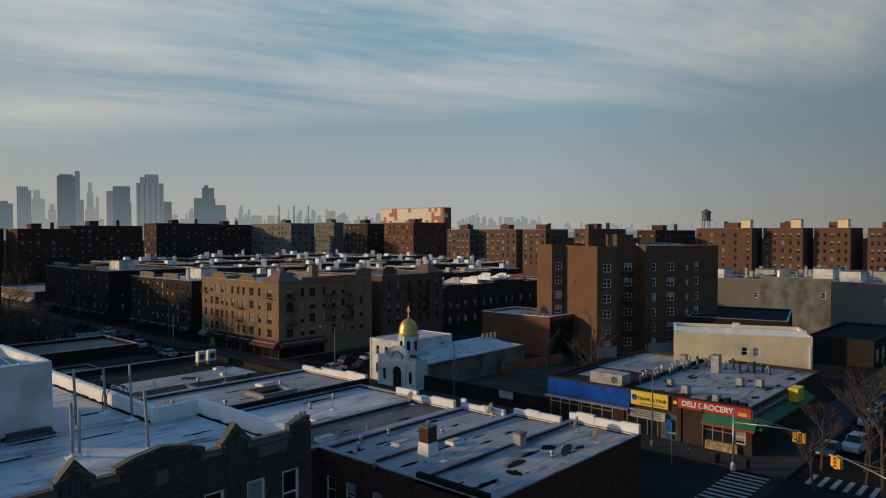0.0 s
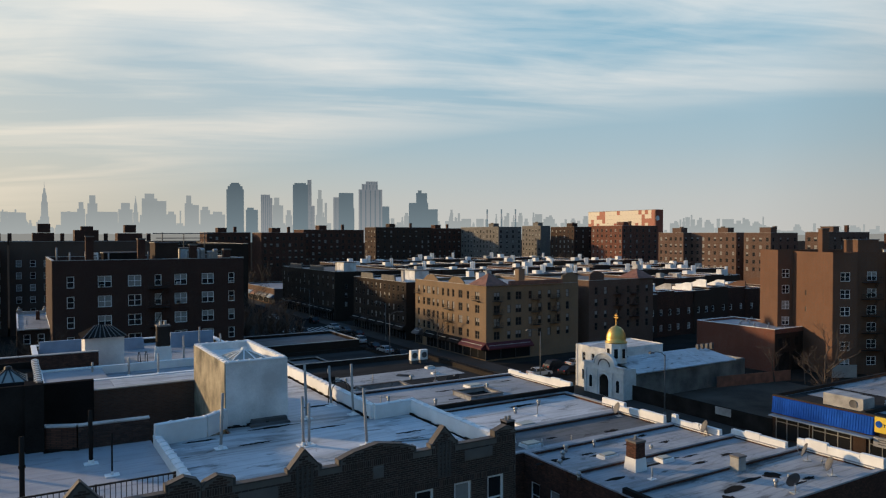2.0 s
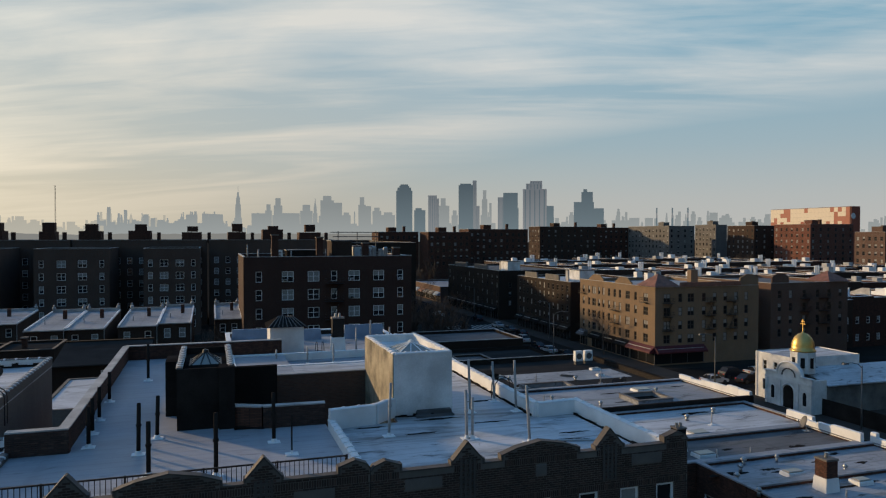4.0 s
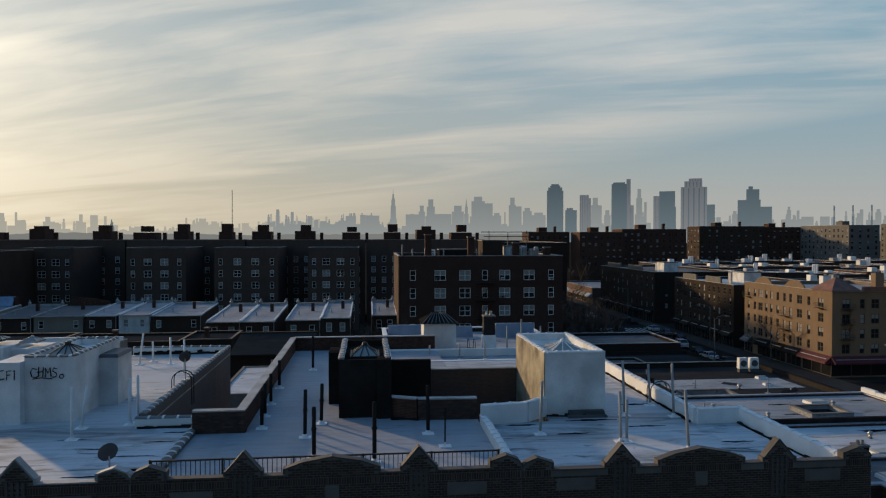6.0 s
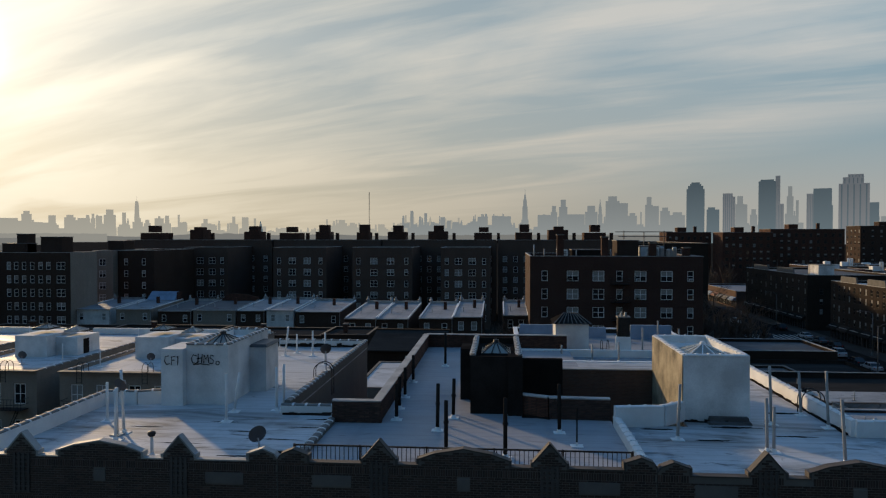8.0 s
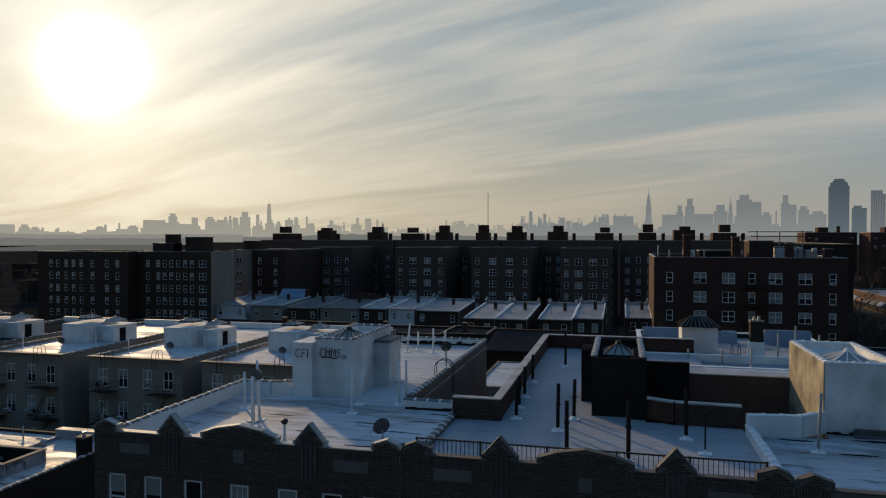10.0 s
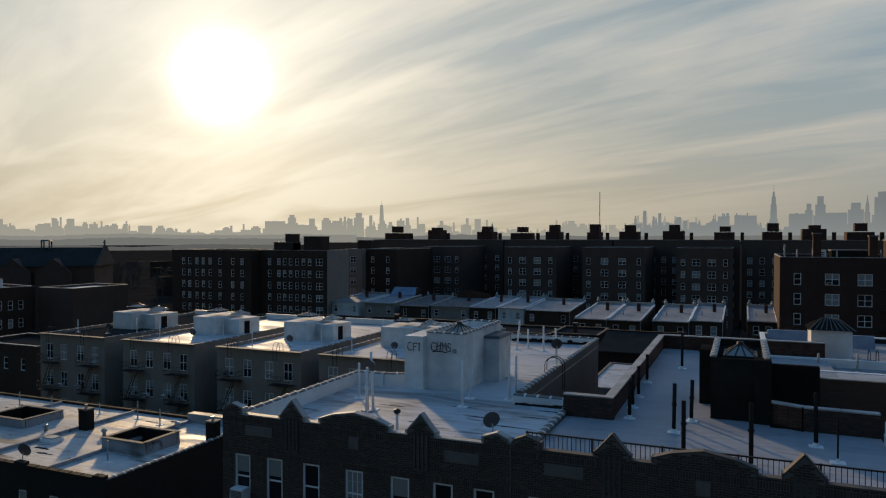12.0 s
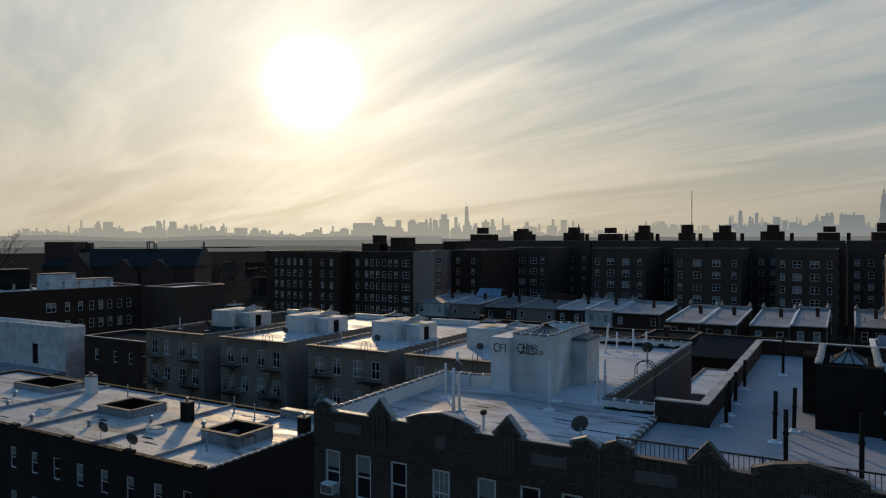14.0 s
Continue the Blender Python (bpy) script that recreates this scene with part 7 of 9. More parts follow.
for k in range(8):
    a = k * math.pi / 4
    m = pose(2.4 + 1.62 * math.cos(a), 3.5 + 1.62 * math.sin(a), 6.0, 0, 0, math.degrees(a) + 90)
    part("arched_window", Shape().box(-0.28, 0.28, -0.03, 0.06, 0, 1.4).lathe([(0.28, 0), (0.28, 0.06)], (0, 0), 14), M["glass"], tower, "", m)
part("dome", Shape().lathe([(1.72, 8.2), (1.72, 8.4), (1.5, 8.5), (1.52, 9.0), (1.4, 9.6), (1.1, 10.2), (0.66, 10.6), (0.2, 10.8), (0.12, 11.0)], (2.4, 3.5), 24), M["gold"], church, "gilded onion dome", smooth=True)
part("cross", Shape().box(2.34, 2.46, 3.44, 3.56, 11.0, 12.7).box(2.35, 2.45, 3.05, 3.95, 12.0, 12.13).box(2.35, 2.45, 3.2, 3.8, 12.35, 12.45), M["gold"], church)
part("rectory", Shape().panel((14.2, 4.6), (14.2, 12), 0, 7.0, []).panel((14.2, 12), (1.8, 12), 0, 7.0, []).panel((1.8, 12), (1.8, 4.6), 0, 7.0, [(1.5, 2.3, 4.3, 5.9), (3.6, 4.4, 4.3, 5.9), (1.5, 2.3, 1.4, 3.0)]).panel((1.8, 4.6), (14.2, 4.6), 0, 7.0, [(9.0, 9.6, 5.3, 5.9)]), M["stucco"], church, "white stuccoed block behind the dome")
part("rectory_roof", Shape().box(1.9, 14.1, 4.7, 11.9, 6.6, 6.85), M["roof_white"], church)
for y in (7.9 + 1.6, 5.6 + 1.8):
    add_window(church, pose(1.8, 12 - (1.9 if y > 9 else 4.0), 4.3, 0, 0, -90), 0.8, 1.6)
part("nave_wall", Shape().box(2.5, 28.5, -0.6, -0.2, 0, 4.0), M["concrete_dark"], church, "stained grey nave wall")
part("nave_end", Shape().box(28.1, 28.5, -0.2, 4.6, 0, 4.0), M["concrete"], church)
part("nave_roof", Shape().face((2.5, -0.9, 4.05), (26.0, -0.9, 4.05), (24.0, 4.6, 5.6), (2.5, 4.6, 5.6)).face((2.5, 4.6, 5.4), (24.0, 4.6, 5.4), (26.0, -0.9, 3.9), (2.5, -0.9, 3.9)), M["roof_white"], church)
for k in range(4):
    part("vent", Shape().box(22 + k * 1.2, 22.5 + k * 1.2, 3.8, 4.3, 5.2, 6.2), M["dark_grey"], church)

garage = building("brick_garage", on_grid(117.6, 77.6), 11.5, 17.0, 7.4, "brick_red", "roof_silver", "red brick garage with silver roof and white edge", parapet=0.4, coping="white")
# umber panel added to paint the garage's shaded front darker
part("front_cladding", Shape().box(0.02, 11.48, -0.06, -0.003, 0, 7.0), M["brick_umber"], garage)
# flat dark plates for the loading openings and windows
for u, w, z, h in ((1.2, 3.0, 0.05, 3.4), (5.4, 3.0, 0.05, 3.4), (1.0, 1.1, 4.6, 1.5), (3.4, 1.1, 4.6, 1.5), (6.0, 1.1, 4.6, 1.5)):
    part("shutter", Shape().box(u, u + w, -0.1, -0.063, z, z + h), M["tar"], garage)
part("downpipe", Shape().tube([(10.9, -0.14, 0.2), (10.9, -0.14, 4.0), (10.9, -0.14, 7.2)], 0.07, 6), M["coping"], garage)
for u in (1.5, 4.0, 7.2, 9.4):
    part("roof_vent", Shape().lathe([(0.16, 7.38), (0.16, 7.9), (0.26, 7.95), (0.05, 8.1)], (u, 3.0 + u), 8), M["grey_metal"], garage)
for k in range(7):
    mushroom(119 + (k % 3) * 3.2, 80 + k * 2.0, 7.4)
satellite_dish(121, 78.6, 7.4, 0.4, 0.5, 30, "pale satellite dish on garage roof")

# ---- tall brown block with sunlit flank ----
rows = [21.0 - 3.4 - 0.8 - 3.03 * k for k in range(6)]
brown = planned_building("apartment_block", on_grid(122.15, 69.7, 0, -27), [(0, 0), (4.5, 0), (4.5, 2.4), (11.4, 2.4), (11.4, 0), (29.6, 0), (29.6, 12.2), (0, 12.2)], 21.0, "brick_orange", "roof_grey",
                         "tall brown brick block, fire-escape recess and sunlit orange flank",
                         [(0, [2.3], rows, 1.8, 1.6, "pair"), (2, [1.1], rows, 0.9, 1.6, "plain"), (2, [4.4], rows, 1.8, 1.6, "pair"), (4, [2.0], rows, 0.95, 1.6, "plain"), (4, [6.1], rows, 1.8, 1.6, "pair"),
                          (4, [10.2], rows, 0.6, 1.1, "plain"), (4, [12.6], rows, 0.95, 1.6, "plain"), (7, [4.2], rows[1:3], 0.4, 1.0, "plain_dark")], parapet=0.8, coping="brick_orange")
wingb = building("apartment_block", on_grid(122.15 - 3 * 0.891 + 12.25 * 0.454, 69.7 + 3 * 0.454 + 12.25 * 0.891, 0, -27), 30.0, 6.4, 21.2, "brick_orange", "roof_grey", "set-back rear wing of the tall brown block",
                 [("front", [1.6], rows, 1.5, 1.6, "pair")], parapet=0.8, coping="brick_orange")
for u in (9.8, ):
    fire_escape(brown, u, [z - 0.3 for z in reversed(rows)][1:], 3.4, 1.05, pose(-1.2, 2.4, 0))
part("foundation", Shape().box(11.4, 29.6, -0.12, -0.003, 0, 2.2), M["concrete"], brown)
part("foundation", Shape().box(0, 4.5, -0.12, -0.003, 0, 2.2), M["concrete"], brown)
stack_on(brown, 4.0, 9.0, 21.0, 5.0, 1.3, "brick_orange")
hut_on(brown, 8.0, 5.0, 4.0, 4.0, 21.0, 3.0, "brick_orange")
hut_on(brown, 15.0, 5.0, 9.0, 3.0, 21.0, 1.2, "stucco")

# ---- buff corner building over shops ----
sills = [4.1, 6.7, 9.3, 11.9]


def shop_row(house, d, awnings, side):
    """Ground-floor shop windows, doors and awnings on one side."""
    m = pose(0, d, 0, 0, 0, -90) if side == "left" else Matrix()
    for u0, u1, mat in awnings:
        front = part("shop_front", Shape().box(u0 + 0.1, u1 - 0.1, -0.05, -0.003, 0.3, 2.6), M["glass"], house, "", m)
        for k in range(4):
            x = u0 + 0.1 + (u1 - u0 - 0.2) * k / 3
            part("mullion", Shape().box(x - 0.05, x + 0.05, -0.1, -0.051, 0.2, 2.7), M["dark_grey"], front)
        part("awning", Shape().face((u0, -1.3, 2.7), (u1, -1.3, 2.7), (u1, -0.02, 3.7), (u0, -0.02, 3.7)).face((u0, -1.3, 2.4), (u1, -1.3, 2.4), (u1, -1.3, 2.7), (u0, -1.3, 2.7)).face((u0, -0.02, 2.4), (u0, -1.3, 2.4), (u0, -1.3, 2.7), (u0, -0.02, 3.7)).face((u1, -1.3, 2.4), (u1, -0.02, 2.4), (u1, -0.02, 3.7), (u1, -1.3, 2.7)), M[mat], house, "", m)
        bar = Shape().box(u0 + 0.5, u1 - 0.5, -0.75, -0.66, 3.0, 3.25)
        part("text_bar", bar, M["coping"], house, "", m)


buff = building("corner_building", on_grid(79.5, 114.0), 24.0, 28.5, 14.2, "brick_yellow", "roof_silver", "buff brick corner apartments with hipped corner roof over shops",
                [("left", [1.6, 4.0, 8.2, 10.0, 12.2, 14.4, 16.4, 22.0], sills, 0.85, 1.65, "plain_dark"), ("left", [6.1, 19.2, 25.4], sills, 1.5, 1.65, "pair_dark"),
                 ("front", [2.6, 8.0], sills, 1.5, 1.65, "pair_dark"), ("front", [5.6, 11.0, 13.5, 16.0, 18.5, 21.0], sills, 0.9, 1.65, "plain_dark")], parapet=0.6)
for u, w, h in ((7.0, 6.0, 1.3), (17.5, 6.0, 1.3)):
    bump = [(u - w / 2, 14.8), (u + w / 2, 14.8), (u + w / 2, 15.1), (u + w * 0.25, 14.8 + h * 0.9), (u, 14.8 + h), (u - w * 0.25, 14.8 + h * 0.9), (u - w / 2, 15.1)]
    part("curved_parapet", Shape().prism(bump, 0.0, 0.3), M["brick_yellow"], buff, "", pose(0, 28.5, 0.1, 0, 0, -90))
bump = [(19.5, 14.8), (23.9, 14.8), (23.9, 16.2), (22.5, 16.9), (21, 16.9), (19.5, 16.2)]
part("curved_parapet", Shape().prism(bump, 0.0, 0.3), M["brick_yellow"], buff, "", pose(0, 0, 0.1))
roofp = Shape()
for a, b in (((-0.4, -0.4), (5.4, -0.4)), ((5.4, -0.4), (5.4, 5.8)), ((5.4, 5.8), (-0.4, 5.8)), ((-0.4, 5.8), (-0.4, -0.4))):
    roofp.face((*a, 14.95), (*b, 14.95), (2.5, 2.7, 17.3))
part("hipped_roof", roofp, M["rust"], buff, "dark tiled hipped roof on the corner")
part("tile_skirt", Shape().box(5.5, 19.4, -0.35, 0.3, 14.9, 15.7, 0.12), M["rust"], buff)
chimney(90.5, 117.5, 14.2, 1.6, 1.2, 3.6, "brick_yellow", "buff brick chimney on corner building", None, 0)
chimney(85.0, 124.0, 14.2, 1.6, 1.2, 2.8, "white", "white chimney on corner building", None, 2)
shop_row(buff, 28.5, [(0.3, 3.4, "dark_grey"), (5.3, 10.0, "tar"), (10.3, 15.0, "tar"), (15.3, 20.0, "tar"), (20.3, 28.6, "maroon")], "left")
shop_row(buff, 28.5, [(-0.2, 11.0, "maroon")], "front")
for u, zs in ((14.9, (6.6, 9.2)), (1.6, (11.8,)), (25.4, (11.8,))):
    for z in zs:
        fire_escape(buff, u, [z], 2.6 if u == 14.9 else 1.6, 0.9, pose(0, 28.5, 0, 0, 0, -90))
for u in (2.6, 12.2, 17.2):
    fire_escape(buff, u, [6.6, 9.2, 11.8], 2.2, 0.9)
tan = building("avenue_building", on_grid(107.0, 114.5), 20.0, 26.0, 14.4, "brick_tan", "roof_grey", "tan brick apartments with curved parapets",
               [("front", [2.2, 5.0, 8.5, 12.0, 15.0, 18.0], sills, 0.95, 1.65, "plain_dark"), ("left", [2.0, 5.0], sills, 0.9, 1.6, "plain_dark")], parapet=0.6)
part("curved_parapet", Shape().prism([(0.3, 15.0), (4.5, 15.0), (4.5, 16.2), (3.2, 16.9), (1.6, 16.9), (0.3, 16.2)], 0, 0.3), M["brick_tan"], tan, "", pose(0, 0, 0.1))
part("hipped_roof", Shape().face((14.6, -0.4, 15.1), (20.4, -0.4, 15.1), (17.5, 2.8, 17.2)).face((20.4, -0.4, 15.1), (20.4, 6, 15.1), (17.5, 2.8, 17.2)).face((20.4, 6, 15.1), (14.6, 6, 15.1), (17.5, 2.8, 17.2)).face((14.6, 6, 15.1), (14.6, -0.4, 15.1), (17.5, 2.8, 17.2)), M["rust"], tan)
for u in (8.5, 13.5):
    fire_escape(tan, u, [6.6, 9.2, 11.8], 2.6, 0.9)
for y, d, h, mat, roof, label in ((147.0, 30.0, 13.2, "brick_umber", "roof_white", "brown brick apartments with mansard strip over shops"), (190.0, 46.0, 13.8, "brick_umber", "roof_grey", "dark brick apartments with mansard strips over shops")):
    house = building("avenue_building", on_grid(79.5, y), 24.0, d, h, mat, roof, label, [("left", spread(1.6, d - 1.6, 12), sills[:3] + [11.4], 0.9, 1.5, "plain_dark"), ("front", [3.5, 9.0, 15.0], sills[:3], 0.9, 1.5, "plain_dark")], parapet=0.5)
    for u in (d * 0.15, d * 0.55):
        part("mansard", Shape().prism([(u, h + 0.5), (u + d * 0.25, h + 0.5), (u + d * 0.24, h + 1.9), (u + d * 0.01, h + 1.9)], 0.1, 0.5), M["slate"], house, "", pose(0, d, 0, 0, 0, -90))
    hut_on(house, 4, 3, 4, 5, h, 3.0, "stucco")
    stack_on(house, 6, 12, h, 2.6, 1.2, "coping")
    shop_row(house, d, [(0.4 + k * 5, 5.0 + k * 5, ("tar", "brick_umber", "tar", "tar")[k % 4]) for k in range(int(d / 5))], "left")
far_shops = building("avenue_shops", on_grid(80.0, 246.0), 20.0, 40.0, 5.2, "brick_tan", "roof_silver", "low far shops on the avenue with small awnings", [("left", spread(3, 37, 7), [0.6], 2.6, 2.0, "pair")], parapet=0.5)
shop_row(far_shops, 40.0, [(1 + k * 6.5, 6.4 + k * 6.5, ("dark_grey", "tarp", "rust", "dark_grey")[k % 4]) for k in range(6)], "left")

# ---- rows of small houses behind the corner building ----
field = random.Random(31)


def house_row(x0, x1, y, h, depth=15.0, front=False, unit=6.6, saw=True):
    x = x0
    while x < x1:
        w = unit * field.uniform(0.9, 1.15)
        win = [("front", [1.5, w - 1.7], [1.4, 5.2], 1.0, 1.5, "plain")] if front else []
        hh = h + field.uniform(-0.5, 0.5)
        house = building("row_house", on_grid(x, y + field.uniform(-0.6, 0.6)), w - 0.1, depth, hh, field.choice(("brick_dark", "brick_brown", "brick_brown")), field.choice(("roof_white", "roof_white", "roof_silver", "roof_grey")),
                         "small brick row house with pale flat roof", win, parapet=0.3, coping=field.choice(("white", "coping")), group="rows of small houses", inset=0.25)
        if saw:
            wall = Shape().prism([(1.0, hh), (depth - 3.0, hh), (depth - 3.0, hh + 0.5), (6.0, hh + 1.2), (3.0, hh + 2.3), (1.0, hh + 2.3)], 0.0, 0.3)
            part("party_wall", wall, M[field.choice(("white", "white", "coping", "brick_orange"))], house, "", pose(0.35, 0, 0, 0, 0, 90))
        bw, bd = field.uniform(1.6, 2.6), field.uniform(1.6, 2.6)
        bx, by = field.uniform(1.2, w - 3.6), field.uniform(3, depth - 5)
        hut = part("roof_hut", Shape().box(bx, bx + bw, by, by + bd, hh, hh + field.uniform(0.7, 2.1)), M[field.choice(("white", "white", "stucco", "coping"))], house)
        for k in range(field.choice((0, 0, 0, 2, 3))):
            part("flue", Shape().lathe([(0.3, hh), (0.3, hh + 2.9), (0.2, hh + 3.0)], (bx + bw + 0.5 + k * 0.75, by + 0.6), 8), M["white"], house)
        x += w


house_row(128.0, 192.0, 119.5, 10.6, 14.0, True)
house_row(118.0, 205.0, 150.0, 11.4, 15.0, False, 8.5, False)
house_row(110.0, 235.0, 178.0, 11.8, 16.0, False, 9.0, False)
house_row(108.0, 250.0, 206.0, 12.4, 16.0, False, 9.5, False)
house_row(108.0, 250.0, 236.0, 13.0, 16.0, False, 10.0, False)
house_row(112.0, 240.0, 268.0, 13.6, 16.0, False, 10.5, False)
house_row(160.0, 230.0, 92.0, 11.0, 14.0, False, 9.0, False)

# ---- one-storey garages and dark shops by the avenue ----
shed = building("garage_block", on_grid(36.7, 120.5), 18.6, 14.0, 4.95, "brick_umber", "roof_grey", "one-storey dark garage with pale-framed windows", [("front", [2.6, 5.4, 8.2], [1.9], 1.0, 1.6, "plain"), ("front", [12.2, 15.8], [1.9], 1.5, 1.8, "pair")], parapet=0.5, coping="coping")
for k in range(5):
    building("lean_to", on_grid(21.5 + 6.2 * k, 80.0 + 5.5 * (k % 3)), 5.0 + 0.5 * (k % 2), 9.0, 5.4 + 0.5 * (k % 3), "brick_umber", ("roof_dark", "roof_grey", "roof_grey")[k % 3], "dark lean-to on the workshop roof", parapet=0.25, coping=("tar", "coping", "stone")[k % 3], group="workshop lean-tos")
# shadow of the pits here is put into the near-black roof colour
building("garage_block", on_grid(20.0, 75.0), 34.0, 40.0, 4.4, "brick_black", "roof_dark", "low workshop behind the shops, roof coloured black as shaded pits", parapet=0.5, coping="tar")
dark = shops[-1]
part("silver_roof_strip", Shape().box(12.6, 26.4, 7.6, 12.4, 9.303, 9.33), M["roof_mid"], dark)
part("silver_roof_strip", Shape().box(1.0, 11.6, 10.2, 12.8, 9.303, 9.325), M["roof_grey"], dark)
part("white_edge", Shape().box(8.0, 27.4, 19.05, 19.2, 9.9, 9.98), M["coping"], dark)
part("tarred_box", Shape().box(8.5, 10.0, 6.0, 8.0, 9.3, 10.9), M["tar"], dark)
light_well(dark, 12.0, 17.0, 3.0, 5.6, 9.3, 0.5)
for k in range(2):
    unit = thing("condenser", pose(41.6 + k * 1.3, 75.0, 9.3), "white condenser unit at the roof edge", "air conditioner", "rooftop machines")
    part("casing", Shape().box(-0.5, 0.5, -0.3, 0.3, 0.4, 1.6, 0.03), M["white"], unit)
    part("grille", Shape().lathe([(0.36, 0), (0.36, 0.03), (0.1, 0.02)], sides=14), M["dark_grey"], unit, "", pose(0, -0.3, 1.0, 90))
    part("stand", Shape().box(-0.45, 0.45, -0.25, 0.25, 0, 0.4), M["dark_grey"], unit)
shop_rng = random.Random(12)
satellite_dish(37.5, 60.0, 9.3, 0.45, 0.9, 150, "grey satellite dish on the dark shop roof")
satellite_dish(39.0, 61.0, 9.3, 0.4, 0.8, 190, "grey satellite dish beside condensers")

# ---- fittings on the low shop roofs ----
Z0 = 10.35
chimney(32.9, 31.0, Z0, 0.8, 0.8, 1.75, "brick_dark", "dark red brick chimney on a white plastered base", "white", 1)
chimney(38.2, 27.6, Z0, 0.7, 0.6, 0.85, "coping", "short grey chimney with stone cap", None, 0)
chimney(29.6, 39.8, Z0, 0.7, 0.7, 1.5, "tar", "short chimney with black hood", "white", 2)
hatch(35.7, 31.2, Z0, 1.1, 0.8)
hatch(33.1, 33.6, Z0, 1.3, 0.8)
hatch(30.4, 38.2, Z0, 1.4, 1.0)
hatch(33.2, 41.0 + 1.4, Z0, 1.6, 1.1)
for x, y in ((30.5, 35.0), (31.6, 36.0), (29.2, 33.8), (36.5, 33.0), (34.0, 35.8), (28.6, 31.4), (37.5, 24.6), (35.0, 46.0), (38.4, 47.2), (31.0, 52.0), (38.5, 55.0), (28.0, 55.0)):
    mushroom(x, y, Z0, r=shop_rng.uniform(0.12, 0.2))
for x, y, h in ((32.4, 29.2, 0.7), (30.4, 37.0, 0.8), (33.2, 37.2, 0.6), (36.0, 44.4, 0.9), (27.8, 46.8, 0.7), (26.0, 52.5, 1.2)):
    vent_pipe(x, y, Z0, h, "coping", "white", "small pale vent pipe on the shop roof", 0, 0.045, False)
for x, y, h in ((43.6, 26.4, 220), (42.8, 33.5, 240), (41.4, 40.8, 250), (37.5, 23.4, 160), (42.2, 24.0, 230)):
    satellite_dish(x, y, Z0, 0.42, 0.55, h, "white satellite dish near the ragged parapet")
light_well(shops[5], 17.0, 20.5, 2.0, 5.0, 10.35, 0.35)
hatch(37.6, 56.0, Z0, 1.6, 1.3, "domed white roof hatch")
part("tar_wall", Shape().box(0.0, 27.0, -0.15, 0.15, 10.3, 10.95), M["tar"], shops[5])
for x0, x1, y0, y1 in ((34.0, 36.4, 25.2, 26.0), (36.0, 38.6, 25.9, 26.3), (38.4, 40.0, 25.4, 26.5), (33.2, 34.2, 24.2, 25.3), (28.0, 31.0, 34.6, 35.1), (29.6, 31.6, 30.2, 30.6), (35.8, 37.6, 34.9, 35.2)):
    s = Shape()
    ring = [((x0 + x1) / 2 + (x1 - x0) / 2 * math.cos(a) * shop_rng.uniform(0.6, 1.1), (y0 + y1) / 2 + (y1 - y0) / 2 * math.sin(a) * shop_rng.uniform(0.5, 1.3), Z0 + 0.012) for a in [2 * math.pi * k / 14 for k in range(14)]]
    s.face(*ring)
    s.face(*[(x, y, Z0 + 0.002) for x, y, z in reversed(ring)])
    solid("tar_patch", s, M["tar"], Matrix(), "irregular black tar patch on the coated roof", "tar patch", "tar patches", "structure")

# ---- roof clutter on the dark red block ----
red = bpy.data.objects["apartment_block"]
hut_on(red, 15.0, 5.0, 3.6, 5.0, 20.2, 3.4, "brick_brown")
hut_on(red, 7.5, 6.0, 5.5, 4.0, 20.2, 1.8, "tar")
hut_on(red, 19.5, 8.0, 4.0, 4.0, 20.2, 2.4, "stucco")
for u, h in ((5.2, 4.4), (12.6, 4.0), (20.5, 3.0), (26.0, 2.2)):
    stack_on(red, u, 3.0, 20.2, h, 1.1)
for k in range(14):
    vent_pipe(5.8 + 1.9 * k + shop_rng.uniform(-0.4, 0.4), 120.5 + shop_rng.uniform(0, 6), 20.2, shop_rng.uniform(1.6, 2.8), "coping", "white", "pale vent pipe on the red block's roof", 0, 0.12, False)
for x, y, r, h in ((26.1, 121.6, 0.45, 2.2), (27.2, 121.9, 0.45, 2.5), (28.4, 121.5, 0.5, 2.1), (29.4, 122.2, 0.4, 2.4)):
    tank = thing("roof_tank", pose(x, y, 20.2), "galvanised upright tank on the red block's roof", "tank", "rooftop tanks")
    part("drum", Shape().lathe([(r, 0.5), (r, h - 0.15), (r * 0.7, h)], (0, 0), 12), M["grey_metal"], tank)
    for dx, dy in ((-1, -1), (1, -1), (-1, 1), (1, 1)):
        part("leg", Shape().bar((dx * r * 0.6, dy * r * 0.6, 0), (dx * r * 0.6, dy * r * 0.6, 0.55), 0.07), M["dark_grey"], tank)
rack = thing("pipe_rack", pose(24.8, 121.0, 20.2), "steel pipe rack beside the roof tanks", "pipe rack")
for u in (0.0, 2.6, 5.4):
    part("post", Shape().bar((u, 0, 0), (u, 0, 2.1), 0.07), M["coping"], rack)
for h in (1.1, 1.6, 2.05):
    part("rail", Shape().bar((0, 0, h), (5.4, 0, h), 0.06), M["coping"], rack)
box_ = thing("cooling_unit", pose(10.6, 121.2, 20.2), "white cooling unit on the red block's roof", "cooling unit")
part("casing", Shape().box(-0.85, 0.85, -0.7, 0.7, 0.25, 2.0, 0.05), M["white"], box_)
part("plinth", Shape().box(-0.7, 0.7, -0.6, 0.6, 0, 0.25), M["dark_grey"], box_)
for k in range(5):
    part("louvre", Shape().box(-0.6, 0.6, -0.73, -0.7, 0.5 + 0.26 * k, 0.62 + 0.26 * k), M["dark_grey"], box_)
frame_ = thing("antenna_frame", pose(22.0, 128.0, 20.2), "thin rooftop antenna frame against the sky", "antenna")
